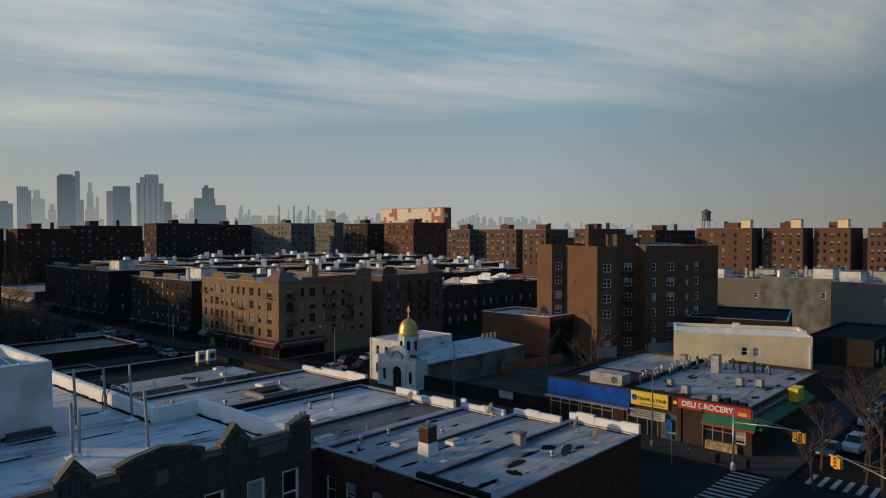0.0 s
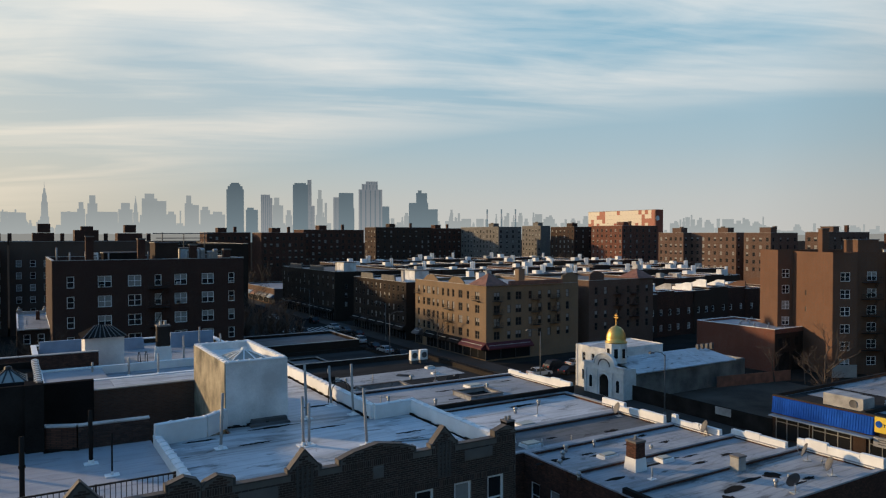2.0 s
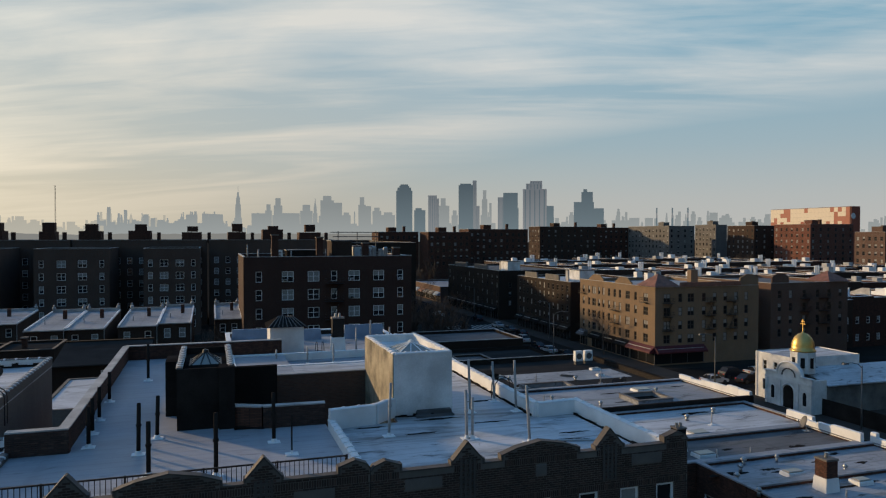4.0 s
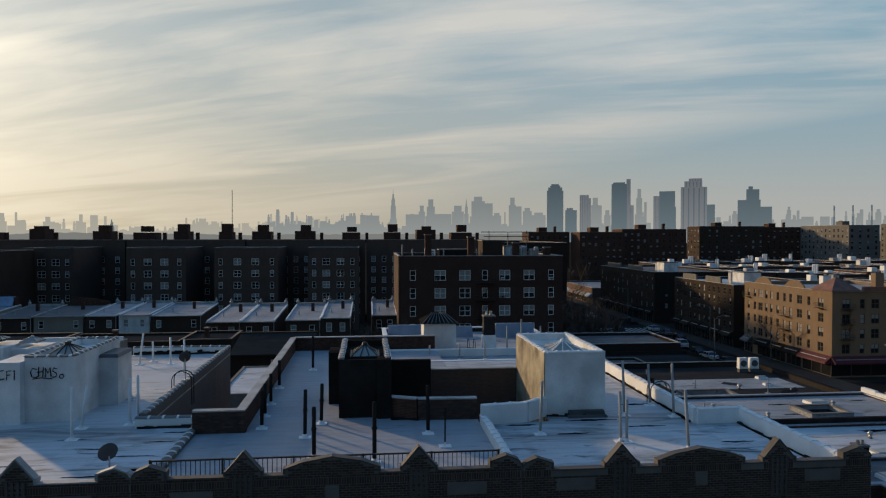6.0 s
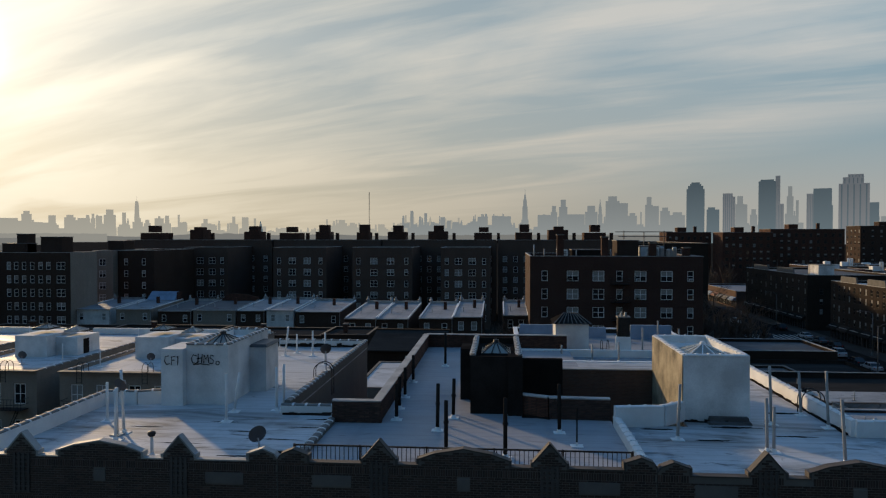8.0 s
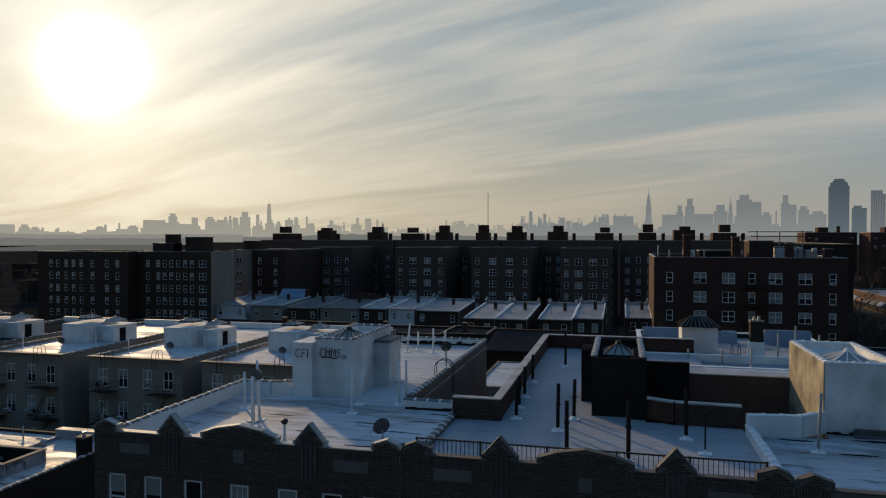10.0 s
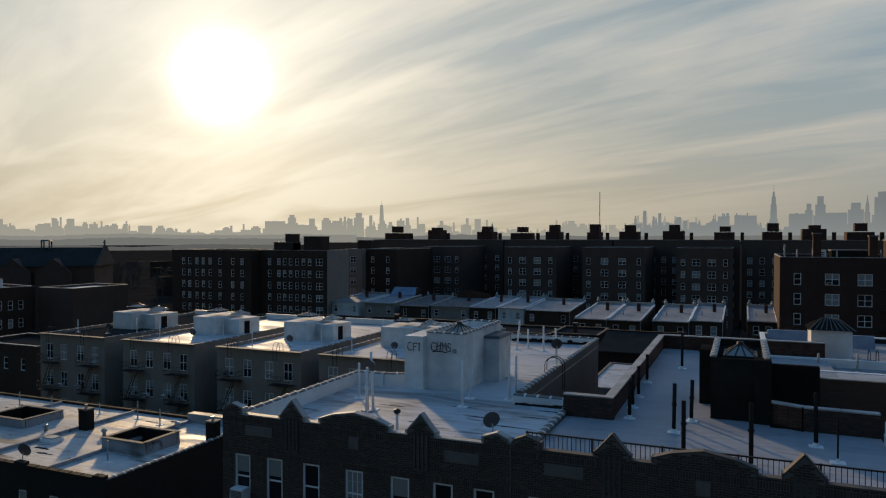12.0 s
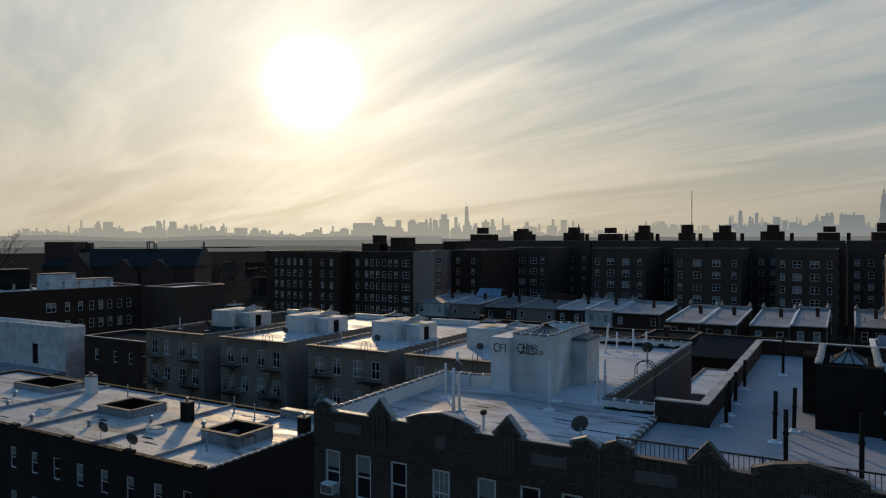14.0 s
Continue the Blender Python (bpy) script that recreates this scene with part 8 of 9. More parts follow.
for a, b in (((0, 0, 0), (0, 0, 5.2)), ((7, 0, 0), (7, 0, 5.2)), ((-1.5, 0, 5.0), (8.5, 0, 5.0)), ((-1, 0, 4.2), (7.5, 0, 4.2)), ((3.5, 0, 0), (3.5, 0, 5.0))):
    part("bar", Shape().bar(a, b, 0.14), M["dark_grey"], frame_)
fire_escape(red, 14.6, [1.6 + 3.0 * k for k in range(1, 6)], 3.0)


# ---- street lamps and signals ----
def street_lamp(x, y, turn, high=8.6, reach=2.4):
    t = thing("street_lamp", pose(x, y, 0.024 if 58 < x < 74.5 else 0.16, 0, 0, turn), "grey steel street lamp with curved arm", "street lamp", "street lamps")
    part("pole", Shape().tube([(0, 0, 0), (0, 0, high * 0.5), (0, 0, high)], 0.11, 8, 0.07), M["lamp_steel"], t, smooth=True)
    part("foot", Shape().lathe([(0.25, 0), (0.22, 0.5), (0.12, 0.7)], sides=8), M["lamp_steel"], t)
    part("arm", Shape().tube([(0, 0, high - 0.3), (reach * 0.3, 0, high + 0.25), (reach * 0.7, 0, high + 0.45), (reach, 0, high + 0.42)], 0.05, 6), M["lamp_steel"], t, smooth=True)
    part("head", Shape().box(reach - 0.1, reach + 0.65, -0.16, 0.16, high + 0.3, high + 0.48, 0.05), M["dark_grey"], t)
    return t


for x, y, turn in ((75.6, 66.0, 180), (75.6, 92.5, 180), (66.4, 129.9, 0), (75.6, 150.0, 180), (54.6, 165.0, 0), (75.6, 36.0, 180), (153.0, 22.6, -90), (75.6, 200.0, 180)):
    street_lamp(x, y, turn)


def traffic_signal(x, y, turn, reach):
    """A mast-arm signal: pole, long arm with stay wires, yellow three-lens head."""
    t = thing("traffic_signal", pose(x, y, 0.16 if y > 20 else 0.02, 0, 0, turn), "grey mast-arm traffic signal with yellow heads", "traffic signal", "traffic signals")
    part("pole", Shape().tube([(0, 0, 0), (0, 0, 6.1)], 0.13, 8, 0.09), M["grey_metal"], t, smooth=True)
    part("foot", Shape().lathe([(0.32, 0), (0.26, 0.6), (0.15, 0.8)], sides=8), M["grey_metal"], t)
    part("arm", Shape().tube([(0, 0, 4.9), (reach * 0.5, 0, 5.1), (reach, 0, 5.15)], 0.07, 7, 0.045), M["grey_metal"], t, smooth=True)
    for k in (0.55, 0.9):
        part("stay", Shape().tube([(0, 0, 6.0), (reach * k, 0, 5.15)], 0.015, 5), M["grey_metal"], t)
    head = part("signal_head", Shape().box(reach - 0.2, reach + 0.2, -0.18, 0.18, 3.95, 5.05, 0.02), M["signal_yellow"], t)
    for dx in (-0.42, 0.42):
        part("side_head", Shape().box(reach + dx - 0.17, reach + dx + 0.17, -0.17, 0.17, 4.05, 4.95, 0.02), M["signal_yellow"], head)
    for k in range(3):
        for face in (-1, 1):
            part("lens", Shape().lathe([(0.12, 0), (0.12, 0.05), (0.02, 0.06)], sides=12), M["dark_grey"], head, "", pose(reach, face * 0.18, 4.2 + k * 0.32, 90 if face < 0 else -90))
    return t


traffic_signal(73.6, 26.2, -88, 6.2)
traffic_signal(63.0, 9.0, 50, 8.5)
pole = thing("street_sign", pose(71.6, 31.9, 0.0), "green street name sign on a dark pole", "street sign")
part("pole", Shape().tube([(0, 0, 0), (0, 0, 4.4)], 0.06, 7), M["dark_grey"], pole)
part("plate", Shape().box(-0.02, 0.02, -0.5, 0.5, 3.2, 3.45), M["green_sign"], pole)
part("text_bar", Shape().box(-0.03, -0.021, -0.35, 0.35, 3.28, 3.37), M["coping"], pole)
for x, y in ((74.9, 28.4), (75.1, 25.4)):
    t = thing("litter_bin", pose(x, y, 0.16), "dark wire litter bin on the pavement", "litter bin", "litter bins")
    part("drum", Shape().lathe([(0.3, 0), (0.36, 0.95), (0.33, 0.95), (0.28, 0.06)], sides=14), M["black_metal"], t)
    part("rim", Shape().lathe([(0.38, 0.9), (0.38, 1.0)], sides=14), M["black_metal"], t)
bike = thing("bicycle", pose(74.6, 31.4, 0.16, 0, 0, 80), "parked dark bicycle on the pavement", "bicycle")
for dx in (-0.5, 0.5):
    ring = [(dx + 0.33 * math.cos(a), 0, 0.34 + 0.33 * math.sin(a)) for a in [2 * math.pi * k / 16 for k in range(17)]]
    part("wheel", Shape().tube(ring, 0.02, 5), M["rubber"], bike)
for a, b in (((-0.5, 0, 0.34), (-0.1, 0, 0.85)), ((-0.1, 0, 0.34), (0.4, 0, 0.85)), ((-0.1, 0, 0.85), (0.4, 0, 0.85)), ((0.5, 0, 0.34), (0.38, 0, 1.0)), ((-0.5, 0, 0.34), (-0.1, 0, 0.34)), ((-0.1, 0, 0.34), (-0.15, 0, 0.95))):
    part("tube", Shape().bar(a, b, 0.035), M["car_dark"], bike)
part("saddle", Shape().box(-0.28, -0.04, -0.06, 0.06, 0.93, 1.0, 0.02), M["black_metal"], bike)
part("handlebar", Shape().bar((0.36, -0.25, 1.02), (0.36, 0.25, 1.02), 0.03), M["black_metal"], bike)
solid("lot_fence", Shape().box(0, 0.06, 0, 23, 0, 2.3), M["tar"], pose(79.5, 52.6, 0.05), "dark sheeted fence along the parking lot", "fence")
solid("lot_banner", Shape().box(-0.04, 0.0, 0, 2.4, 1.2, 2.2), M["coping"], pose(79.49, 58.5, 0.05), "pale banner hung on the lot fence", "banner")
solid("wooden_fence", Shape().box(0, 16, 0, 0.08, 0, 1.8), M["rust"], pose(98.0, 76.0 - 1.2, 0.05, 0, 0, -10), "brown wooden fence behind the lot", "fence")
part("awning", Shape().lathe([(1.3, 0), (1.3, 3.2)], sides=20), M["blue_awning"], shops[0], "rounded blue shop awning", pose(17.7, 1.0, 3.0, -90, 0, 0), smooth=True)


# ---- cars ----
CARS = {}


def car(x, y, turn, paint, tall=False, group="parked cars"):
    """A parked car: lofted body with cabin, glass, lamps and wheels."""
    key = (paint, tall)
    m = pose(x, y, 0.03, 0, 0, turn)
    if key in CARS:
        return copy_thing(CARS[key], m)
    word = {"car_white": "white", "car_dark": "dark", "car_grey": "grey"}[paint]
    t = thing("car", m, f"{word} {'sport utility car' if tall else 'saloon car'} parked by the kerb", "car", group)
    h = 0.35 if tall else 0.0
    lower = [(-2.3, 0.45), (-2.25, 0.32), (2.2, 0.32), (2.32, 0.5), (2.25, 0.78 + h * 0.5), (1.2, 0.95 + h * 0.6), (-2.1, 1.0 + h * 0.6), (-2.28, 0.85)]
    part("body", Shape().prism(lower, -0.9, 0.9), M[paint], t)
    cab = [(-2.0 if tall else -1.75, 0.98 + h * 0.6), (1.1, 0.95 + h * 0.6), (0.35, 1.42 + h), (-1.5 if tall else -1.0, 1.46 + h)]
    s = Shape()
    n = len(s.v)
    for yy, k in ((-0.84, 0), (0.84, 0)):
        s.v.extend((px, yy * (0.86 if i > 1 else 1.0), pz) for i, (px, pz) in enumerate(cab))
    s.f.extend([(0, 1, 2, 3), (7, 6, 5, 4), (1, 5, 6, 2), (2, 6, 7, 3), (3, 7, 4, 0)])
    part("glasshouse", s, M["glass"], t)
    top = cab[2:]
    part("roof", Shape().box(top[1][0] + 0.02, top[0][0] - 0.02, -0.72, 0.72, 1.44 + h, 1.5 + h, 0.05), M[paint], t)
    for px in (-1.9 if tall else -1.45, -0.4, 0.85):
        for yy in (-0.8, 0.8):
            part("pillar", Shape().bar((px, yy * 1.03, 0.97 + h * 0.6), (px * 0.72 - 0.1, yy * 0.9, 1.45 + h), 0.07), M[paint], t)
    for px in (-1.4, 1.45):
        for yy in (-0.86, 0.86):
            wheel = part("wheel", Shape().lathe([(0.2, -0.1), (0.33, -0.1), (0.35, -0.05), (0.35, 0.05), (0.33, 0.1), (0.2, 0.1)], sides=16), M["rubber"], t, "", pose(px, yy, 0.34, 90))
            part("rim", Shape().lathe([(0.2, -0.085), (0.2, 0.085)], sides=12), M["grey_metal"], wheel)
    for yy in (-0.65, 0.65):
        part("headlight", Shape().box(2.2, 2.3, yy - 0.18, yy + 0.18, 0.62, 0.76), M["lamp_clear"], t)
        part("tail_light", Shape().box(-2.31, -2.26, yy - 0.14, yy + 0.14, 0.7, 0.92), M["lamp_red"], t)
    CARS[key] = t
    return t


for x, y, turn, paint, tall in ((102.7, 19.6, 180, "car_white", True), (95.8, 14.8, 180, "car_grey", True), (89.7, 18.4, 175, "car_white", True), (109.5, 20.0, 180, "car_dark", False), (115.5, 20.0, 180, "car_dark", True),
                                (121.5, 20.1, 180, "car_white", False), (127.6, 20.1, 180, "car_grey", False), (134.0, 20.1, 180, "car_dark", False), (141.0, 20.1, 180, "car_grey", True), (86.0, 20.2, 180, "car_dark", False),
                                (85.8, 100.6, 0, "car_dark", True), (91.5, 101.0, 0, "car_white", False), (79.5, 97.5, 0, "car_white", False), (85.5, 96.4, 10, "car_dark", False), (97.0, 101.2, 0, "car_grey", True),
                                (68.2, 148.8, 90, "car_white", True), (67.6, 140.0, 90, "car_dark", False), (67.4, 134.0, 90, "car_white", False), (67.0, 126.5, 90, "car_dark", True), (60.0, 116.0, 90, "car_grey", False), (59.6, 108.0, 90, "car_dark", False), (60.0, 100.0, 90, "car_white", False), (66.5, 160.0, 75, "car_grey", False), (60.0, 150.0, 90, "car_dark", False),
                                (62.0, 170.0, 90, "car_dark", True), (60.5, 186.0, 90, "car_grey", False), (72.8, 160.0, 90, "car_dark", False), (72.8, 167.0, 90, "car_grey", False), (72.8, 175.0, 90, "car_white", False),
                                (72.8, 190.0, 90, "car_dark", True), (66.0, 205.0, 90, "car_white", False), (57.0, 132.0, 90, "car_dark", False), (57.0, 156.0, 90, "car_grey", False), (57.0, 176.0, 90, "car_white", False)):
    car(x, y, turn, paint, tall)


# ---- bare winter trees ----
def bare_tree(x, y, high, seed, z=0.0, dense=1.0):
    """A leafless tree: tapering trunk, forking limbs, fine twigs."""
    rng = random.Random(seed)
    t = thing("bare_tree", pose(x, y, z), "leafless winter tree with fine grey-brown twigs", "tree", "bare street trees")
    trunk, limbs, twigs = Shape(), Shape(), Shape()
    split = high * 0.3
    lean = (rng.uniform(-0.3, 0.3), rng.uniform(-0.3, 0.3))
    trunk.tube([(0, 0, 0), (lean[0] * 0.4, lean[1] * 0.4, split * 0.5), (*lean, split), (lean[0] * 1.3, lean[1] * 1.2, high * 0.75)], high * 0.022, 8, high * 0.008)
    part("trunk", trunk, M["bark"], t)

    def grow(p, way, length, radius, level):
        q = p + way * length * 0.5 + Vector((rng.uniform(-1, 1), rng.uniform(-1, 1), rng.uniform(0, 0.6))) * length * 0.1
        r = q + (way + Vector((rng.uniform(-0.3, 0.3), rng.uniform(-0.3, 0.3), 0.15))).normalized() * length * 0.5
        (limbs if level < 2 else twigs).tube([p, q, r], radius, 5 if level < 2 else 3, radius * 0.55)
        if level < 4:
            for k in range(rng.choice((2, 3, 3)) if level < 3 else max(1, round(3 * dense))):
                a = rng.uniform(0, 2 * math.pi)
                bend = Vector((math.cos(a), math.sin(a), rng.uniform(-0.1, 0.5))) * rng.uniform(0.5, 0.9)
                grow(q.lerp(r, rng.uniform(0.2, 1.0)), (way + bend).normalized(), length * rng.uniform(0.55, 0.75), radius * 0.55, level + 1)

    for k in range(7):
        a = 2 * math.pi * k / 7 + rng.uniform(-0.3, 0.3)
        start = Vector((*lean, split)).lerp(Vector((lean[0] * 1.3, lean[1] * 1.2, high * 0.72)), k / 7)
        grow(start, Vector((math.cos(a) * 0.75, math.sin(a) * 0.75, rng.uniform(0.5, 1.0))).normalized(), high * rng.uniform(0.2, 0.28), high * 0.009, 0)
    part("crown", twigs, M["bark"], t, "fine bare twigs")
    part("branchwork", limbs, M["bark"], t)
    return t


trees = [bare_tree(72.8, 18.4, 6.5, 1), bare_tree(113.0, 69.0, 5.5, 2), bare_tree(36.0, 139.0, 10.5, 3), bare_tree(50.0, 146.0, 11.0, 4)]
spots = random.Random(5)
for i, (x, y) in enumerate(((80.3, 19.6), (78.5, 15.2), (75.6, 13.2), (82.5, 16.0), (110.0, 72.5), (40.0, 140.0), (46.0, 152.0), (36.0, 150.0), (52.0, 160.0), (30.0, 146.0), (44.0, 165.0), (77.0, 128.0), (77.0, 136.0),
                            (-20.0, 112.0), (-2.0, 116.0), (4.0, 108.0), (-58.0, 48.0), 
                            (-185.0, 100.0), (-196.0, 104.0), (-205.0, 96.0), (-190.0, 90.0), (36.0, 143.0), (40.0, 147.0), (44.0, 141.0), (47.0, 146.0), (35.0, 149.0), (50.0, 152.0), (41.0, 151.0), (38.0, 138.0), (34.5, 145.0), (48.0, 139.0), (43.0, 145.0), (96.0, 56.0), (102.0, 54.0), (92.0, 53.5), (55.5, 190.0), (56.0, 205.0), (48.0, 180.0), (130.0, 63.0))):
    far = y > 280 or x < -150
    m = pose(x, y, 0, 0, 0, spots.uniform(0, 360)) @ Matrix.Scale(spots.uniform(0.8, 1.15) * (2.0 if far else 1.0), 4)
    t = copy_thing(trees[i % 4 if i not in (0,) else 0], Matrix())
    t.matrix_basis = m

# ---- window air conditioners and tar on the near roofs ----
def window_unit(x, y, z, turn=0.0, size=0.62):
    t = thing("air_conditioner", pose(x, y, z, 0, 0, turn), "white air conditioner jutting from a window", "air conditioner", "window air conditioners")
    part("casing", Shape().box(-size / 2, size / 2, -0.38, 0.06, 0.0, size * 0.66, 0.015), M["white"], t)
    part("grille", Shape().box(-size * 0.42, size * 0.42, -0.392, -0.38, size * 0.08, size * 0.55), M["dark_grey"], t)
    slats = Shape()
    for k in range(5):
        slats.box(-size * 0.42, size * 0.42, -0.4, -0.392, size * (0.1 + 0.09 * k), size * (0.13 + 0.09 * k))
    part("slats", slats, M["grey_metal"], t)
    part("bracket", Shape().bar((0, -0.3, 0.0), (0, 0.05, -0.25), 0.04), M["dark_grey"], t)


for u, z in ((-18.05, 13.99), (-11.2, 10.84), (-6.13, 10.84), (0.72, 13.99), (9.0, 13.99), (14.3, 10.84)):
    window_unit(u, 22.0 - 0.01, z)
cool = random.Random(61)
for x, w, roof in WALKUPS:
    for k in range(4):
        window_unit(x + cool.choice((1.25, 3.45, w - 3.9, w - 1.75)), 55.98, 1.3 + 3.05 * cool.choice((1, 2, 3)), 0, 0.5)
for k in range(9):
    window_unit(5 + cool.choice((6.6, 11.6, 17.6, 22.6, 2.4, 26.0)), 117.98, 2.1 + 3.0 * cool.choice((1, 2, 3, 4, 5)), 0, 0.6)


def ragged_tar_shade(house, a, b, z, tall=0.22):
    """Flashing tar brushed unevenly along the foot of a wall; one strip paints underside shade."""
    a, b = Vector(a), Vector(b)
    way = (b - a).normalized()
    length, u, k = (b - a).length, 0.0, random.Random(round(a.x * 7 + b.y * 3))
    s = Shape()
    while u < length - 0.05:
        step = min(k.uniform(0.12, 0.5), length - u)
        p, q = a + way * u, a + way * (u + step)
        high = tall * k.uniform(0.3, 1.0)
        s.bar((p.x, p.y, z + high / 2), (q.x, q.y, z + high / 2), k.uniform(0.03, 0.12), high)
        u += step
    tagged(part("tar_flashing", s, M["tar"], house), "black tar and painted underside shade along the wall foot", "", "", "stuff")


ragged_tar_shade(left, (-2.9, 28.3), (3.1, 28.3), ROOF, 0.3)
# this strip paints the dark underside of the white parapet
ragged_tar_shade(left, (3.3, 9.02), (5.6, 9.02), ROOF, 0.18)
ragged_tar_shade(left, (3.16, 9.8), (3.16, 28.2), ROOF, 0.14)
ragged_tar_shade(right, (-2.8, 9.24), (-0.1, 8.86), ROOF, 0.16)
ragged_tar_shade(right, (5.2, 0.9), (5.2, 7.2), ROOF, 0.12)
ragged_tar_shade(right, (3.2, 7.6), (3.2, 23.2), ROOF, 0.12)
ragged_tar_shade(mid, (2.2, 9.7), (3.3, 9.1), ROOF, 0.1)

# irregular stains of tar and standing water on the coated roofs
blots = random.Random(77)


def tar_blot(x, y, z, wide, deep, mat="tar"):
    ring = []
    for k in range(22):
        a = 2 * math.pi * k / 22
        r = blots.uniform(0.45, 1.15)
        ring.append((x + wide / 2 * math.cos(a) * r, y + deep / 2 * math.sin(a) * r))
    s = Shape().face(*[(px, py, z + 0.009) for px, py in ring]).face(*[(px, py, z + 0.001) for px, py in reversed(ring)])
    solid("tar_patch", s, M[mat], Matrix(), "irregular black tar patch on the coated roof", "tar patch", "tar patches", "structure")


for x, y, w, d in ((9.8, 30.4, 2.4, 0.35), (11.9, 29.2, 1.8, 0.25), (13.6, 25.6, 2.2, 0.4), (14.6, 26.6, 1.4, 0.25), (8.4, 28.4, 1.6, 0.25), (6.6, 29.9, 1.6, 0.3), (12.8, 33.0, 1.6, 0.3), (14.9, 23.6, 0.9, 0.3),
                   (-9.0, 27.2, 2.0, 0.14), (-8.2, 29.0, 1.5, 0.12), (-10.4, 28.2, 1.8, 0.12), (-8.0, 25.6, 1.2, 0.3), (-9.6, 25.0, 1.6, 0.16), (-11.8, 29.6, 1.6, 0.12), (-7.9, 30.3, 1.2, 0.2), (-14.8, 28.6, 1.6, 0.1), (-12.4, 26.4, 2.0, 0.12)):
    tar_blot(x, y, ROOF, w, d)
for k in range(26):
    tar_blot(blots.uniform(29.6, 42.0), blots.choice((30.2, 31.4, 26.2, 34.4, 35.6, 24.4, 38.5, 44.0, 47.5, 53.0, 56.5)) + blots.uniform(-0.5, 0.5), Z0, blots.uniform(0.5, 2.4), blots.uniform(0.2, 0.6))
for k in range(22):
    tar_blot(blots.uniform(-74, -36), blots.uniform(31.0, 42.0), 9.8, blots.uniform(0.5, 1.8), blots.uniform(0.15, 0.5))
for k in range(14):
    tar_blot(blots.uniform(81, 105), blots.uniform(28, 41), 5.0, blots.uniform(0.8, 3.4), blots.uniform(0.4, 1.4))

# ---- clutter on the dark roofs by the avenue ----
junk = random.Random(90)
for k in range(22):
    x, y = junk.uniform(19, 42), junk.uniform(60.5, 71.5)
    kind = k % 4
    if kind == 0:
        mushroom(x, y, 9.3, r=junk.uniform(0.12, 0.22))
    elif kind == 1:
        vent_pipe(x, y, 9.3, junk.uniform(0.6, 1.5), "coping", "roof_silver", "grey vent pipe on the tarred roof", 0, 0.05, False)
    elif kind == 2:
        hatch(x, y, 9.3, junk.uniform(0.7, 1.2), junk.uniform(0.6, 0.9), "small framed hatch on the tarred roof")
    else:
        solid("lumber_pile", Shape().box(-0.9, 0.9, -0.12, 0.12, 0, 0.1).box(-0.8, 1.0, 0.14, 0.32, 0, 0.12).box(-0.85, 0.9, -0.02, 0.2, 0.124, 0.22), M["slate"], pose(x, y, 9.303, 0, 0, junk.uniform(0, 180)), "grey planks stacked on the tarred roof", "planks", "stacked planks")
for k in range(6):
    x = 19 + 4.6 * k + junk.uniform(-0.6, 0.6)
    part("roof_strip", Shape().box(x - 17.2, x - 17.2 + junk.uniform(1.4, 3.2), junk.uniform(0.8, 1.6), junk.uniform(2.6, 5.0), 9.303, 9.318), M["roof_grey"], dark)
hoop_ladder(24.5, 58.4, 10.35, 0)

# ---- yards between the workshops and the avenue ----
yard = random.Random(7)
for k in range(16):
    x, y = yard.uniform(21, 52), yard.uniform(76.5, 113)
    kind = k % 4
    if kind == 0:
        unit = thing("rooftop_unit", pose(x, y, 4.4, 0, 0, yard.uniform(0, 90)), "grey boxy machine on the workshop roof", "air conditioner", "workshop roof machines")
        part("casing", Shape().box(-0.9, 0.9, -0.6, 0.6, 0.15, 1.2, 0.04), M["coping"], unit)
        part("skid", Shape().box(-0.8, 0.8, -0.5, 0.5, 0, 0.15), M["dark_grey"], unit)
    elif kind == 1:
        hatch(x, y, 4.4, yard.uniform(1.0, 2.2), yard.uniform(0.8, 1.4), "framed skylight on the workshop roof")
    elif kind == 2:
        vent_pipe(x, y, 4.4, yard.uniform(0.9, 1.9), "coping", "roof_silver", "grey vent pipe on the workshop roof", 0, 0.09, False)
    else:
        mushroom(x, y, 4.4, "round metal ventilator on the workshop roof", 0.4)
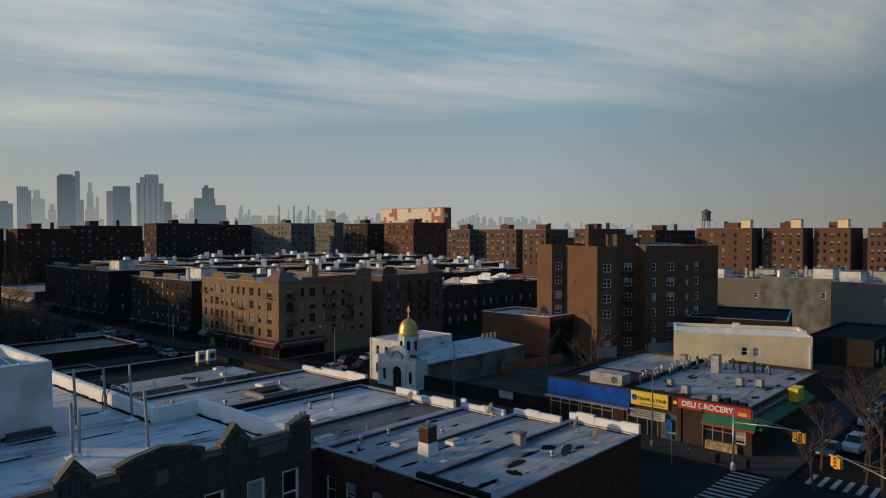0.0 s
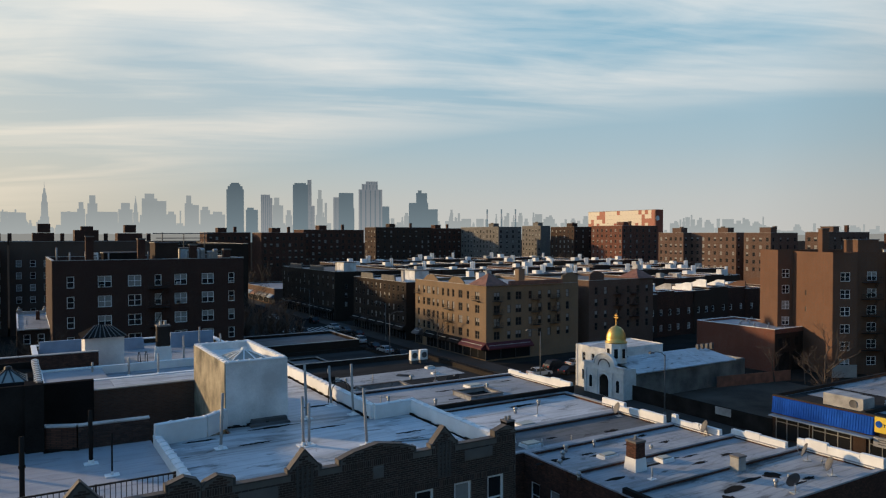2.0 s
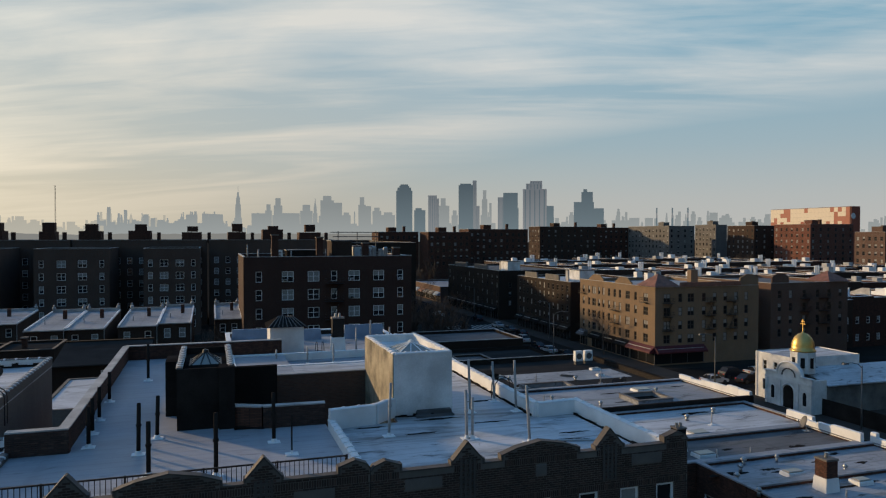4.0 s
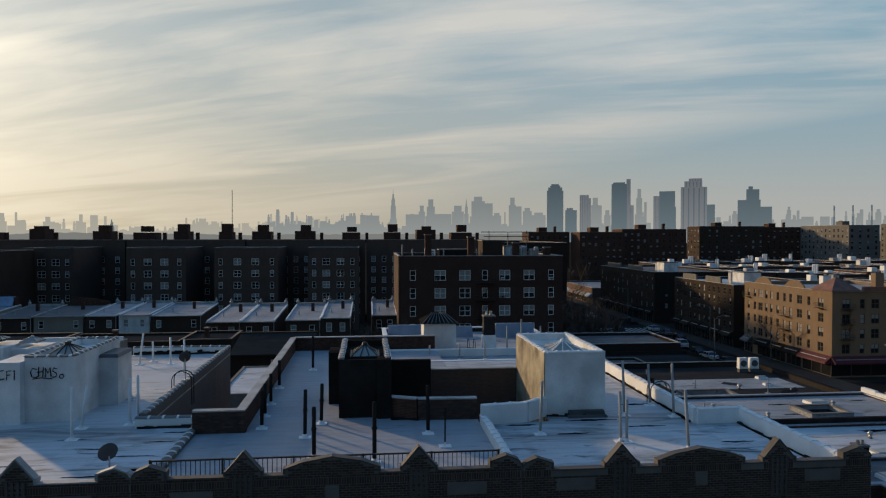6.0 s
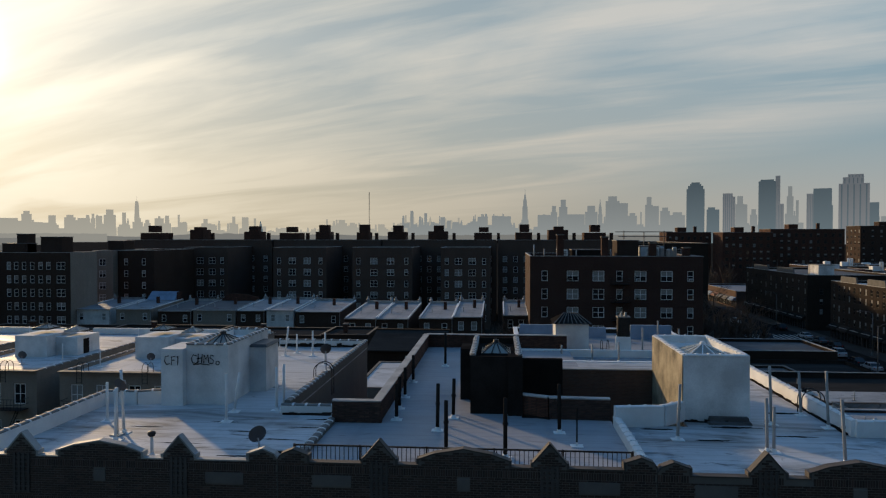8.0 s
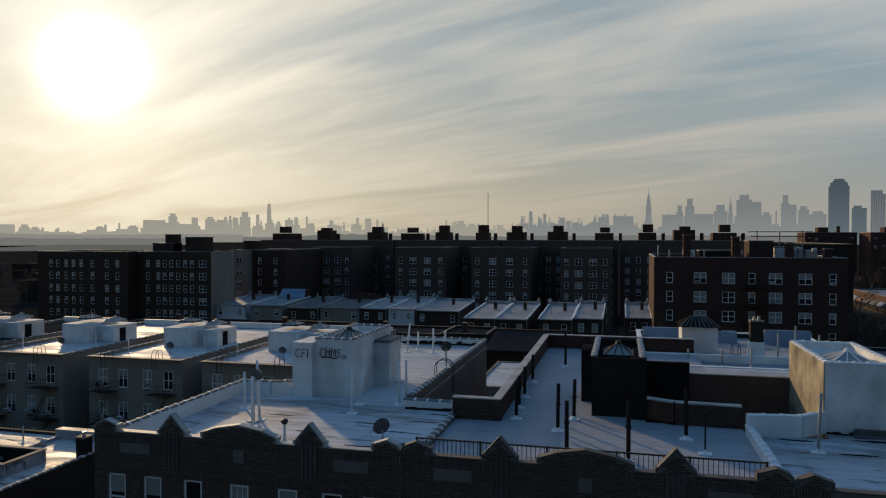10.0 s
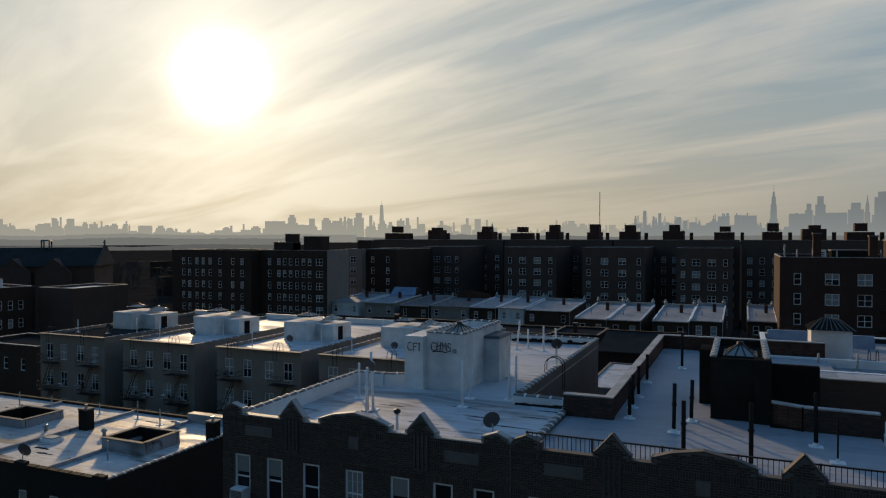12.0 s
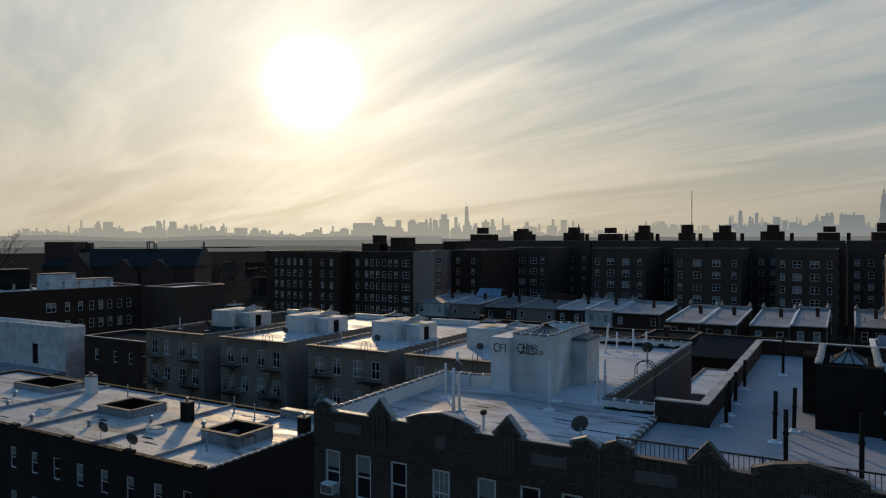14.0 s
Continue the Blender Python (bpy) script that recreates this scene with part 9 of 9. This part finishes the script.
for x, y, w, d, h in ((22.0, 122.0, 12.0, 9.0, 4.2), (24.0, 133.0, 10.0, 7.0, 3.6), (38.0, 136.5, 9.0, 6.0, 3.4)):
    building("yard_shed", on_grid(x, y), w, d, h, "brick_umber", "roof_grey", "low grey-roofed shed in the yard", parapet=0.2, coping="coping", group="yard sheds")
for x0, y0, x1, y1 in ((56.4, 80.0, 56.4, 112.0), (36.0, 154.0, 56.0, 154.0), (56.4, 137.0, 56.4, 168.0)):
    count = int(math.hypot(x1 - x0, y1 - y0) / 2.4)
    fence = thing("fence", pose(x0, y0, 0.02, 0, 0, math.degrees(math.atan2(y1 - y0, x1 - x0))), "grey steel fence along the yard", "fence", "yard fences")
    post = Shape().bar((0, 0, 0), (0, 0, 2.3), 0.09).mesh("post", M["dark_grey"])
    for i in range(count + 1):
        part("post", post, None, fence, "", pose(i * 2.4, 0, 0))
    for z in (0.2, 1.2, 2.2):
        part("rail", Shape().bar((0, 0, z), (count * 2.4, 0, z), 0.06), M["dark_grey"], fence)


def winter_wood(name, stretches, seed, label):
    """Bare trees massed together: thin upright trunks and sprays of twigs, uneven at the top."""
    rng, s = random.Random(seed), Shape()
    for x0, x1, y0, y1, count, high in stretches:
        for k in range(count):
            x, y, top = rng.uniform(x0, x1), rng.uniform(y0, y1), high * rng.uniform(0.65, 1.15)
            s.bar((x, y, 0), (x + rng.uniform(-0.5, 0.5), y, top * 0.6), 0.35)
            for j in range(34):
                a, r = rng.uniform(0, 2 * math.pi), rng.uniform(0.15, 1.0)
                p = Vector((x, y, top * rng.uniform(0.25, 0.65)))
                q = p + Vector((math.cos(a) * r * top * 0.3, math.sin(a) * r * top * 0.3, top * rng.uniform(0.08, 0.38)))
                s.bar(tuple(p), tuple(q), 0.07 + 0.07 * rng.random())
    return solid(name, s, M["bark"], Matrix(), label, "trees", "", "stuff")


winter_wood("winter_trees", ((84, 300, 292, 308, 90, 15.0), (235, 280, 200, 268, 26, 13.0), (60, 96, 300, 322, 14, 14.0)), 3, "bare brown trees massed before the far flats")
winter_wood("winter_trees", ((33, 54, 136, 172, 26, 8.5),), 4, "bare scrubby trees beside the dark red block")
winter_wood("winter_trees", ((-330, -190, 190, 300, 60, 12.0), (-215, -196, 92, 112, 9, 14.0)), 5, "bare trees among the low outer houses")
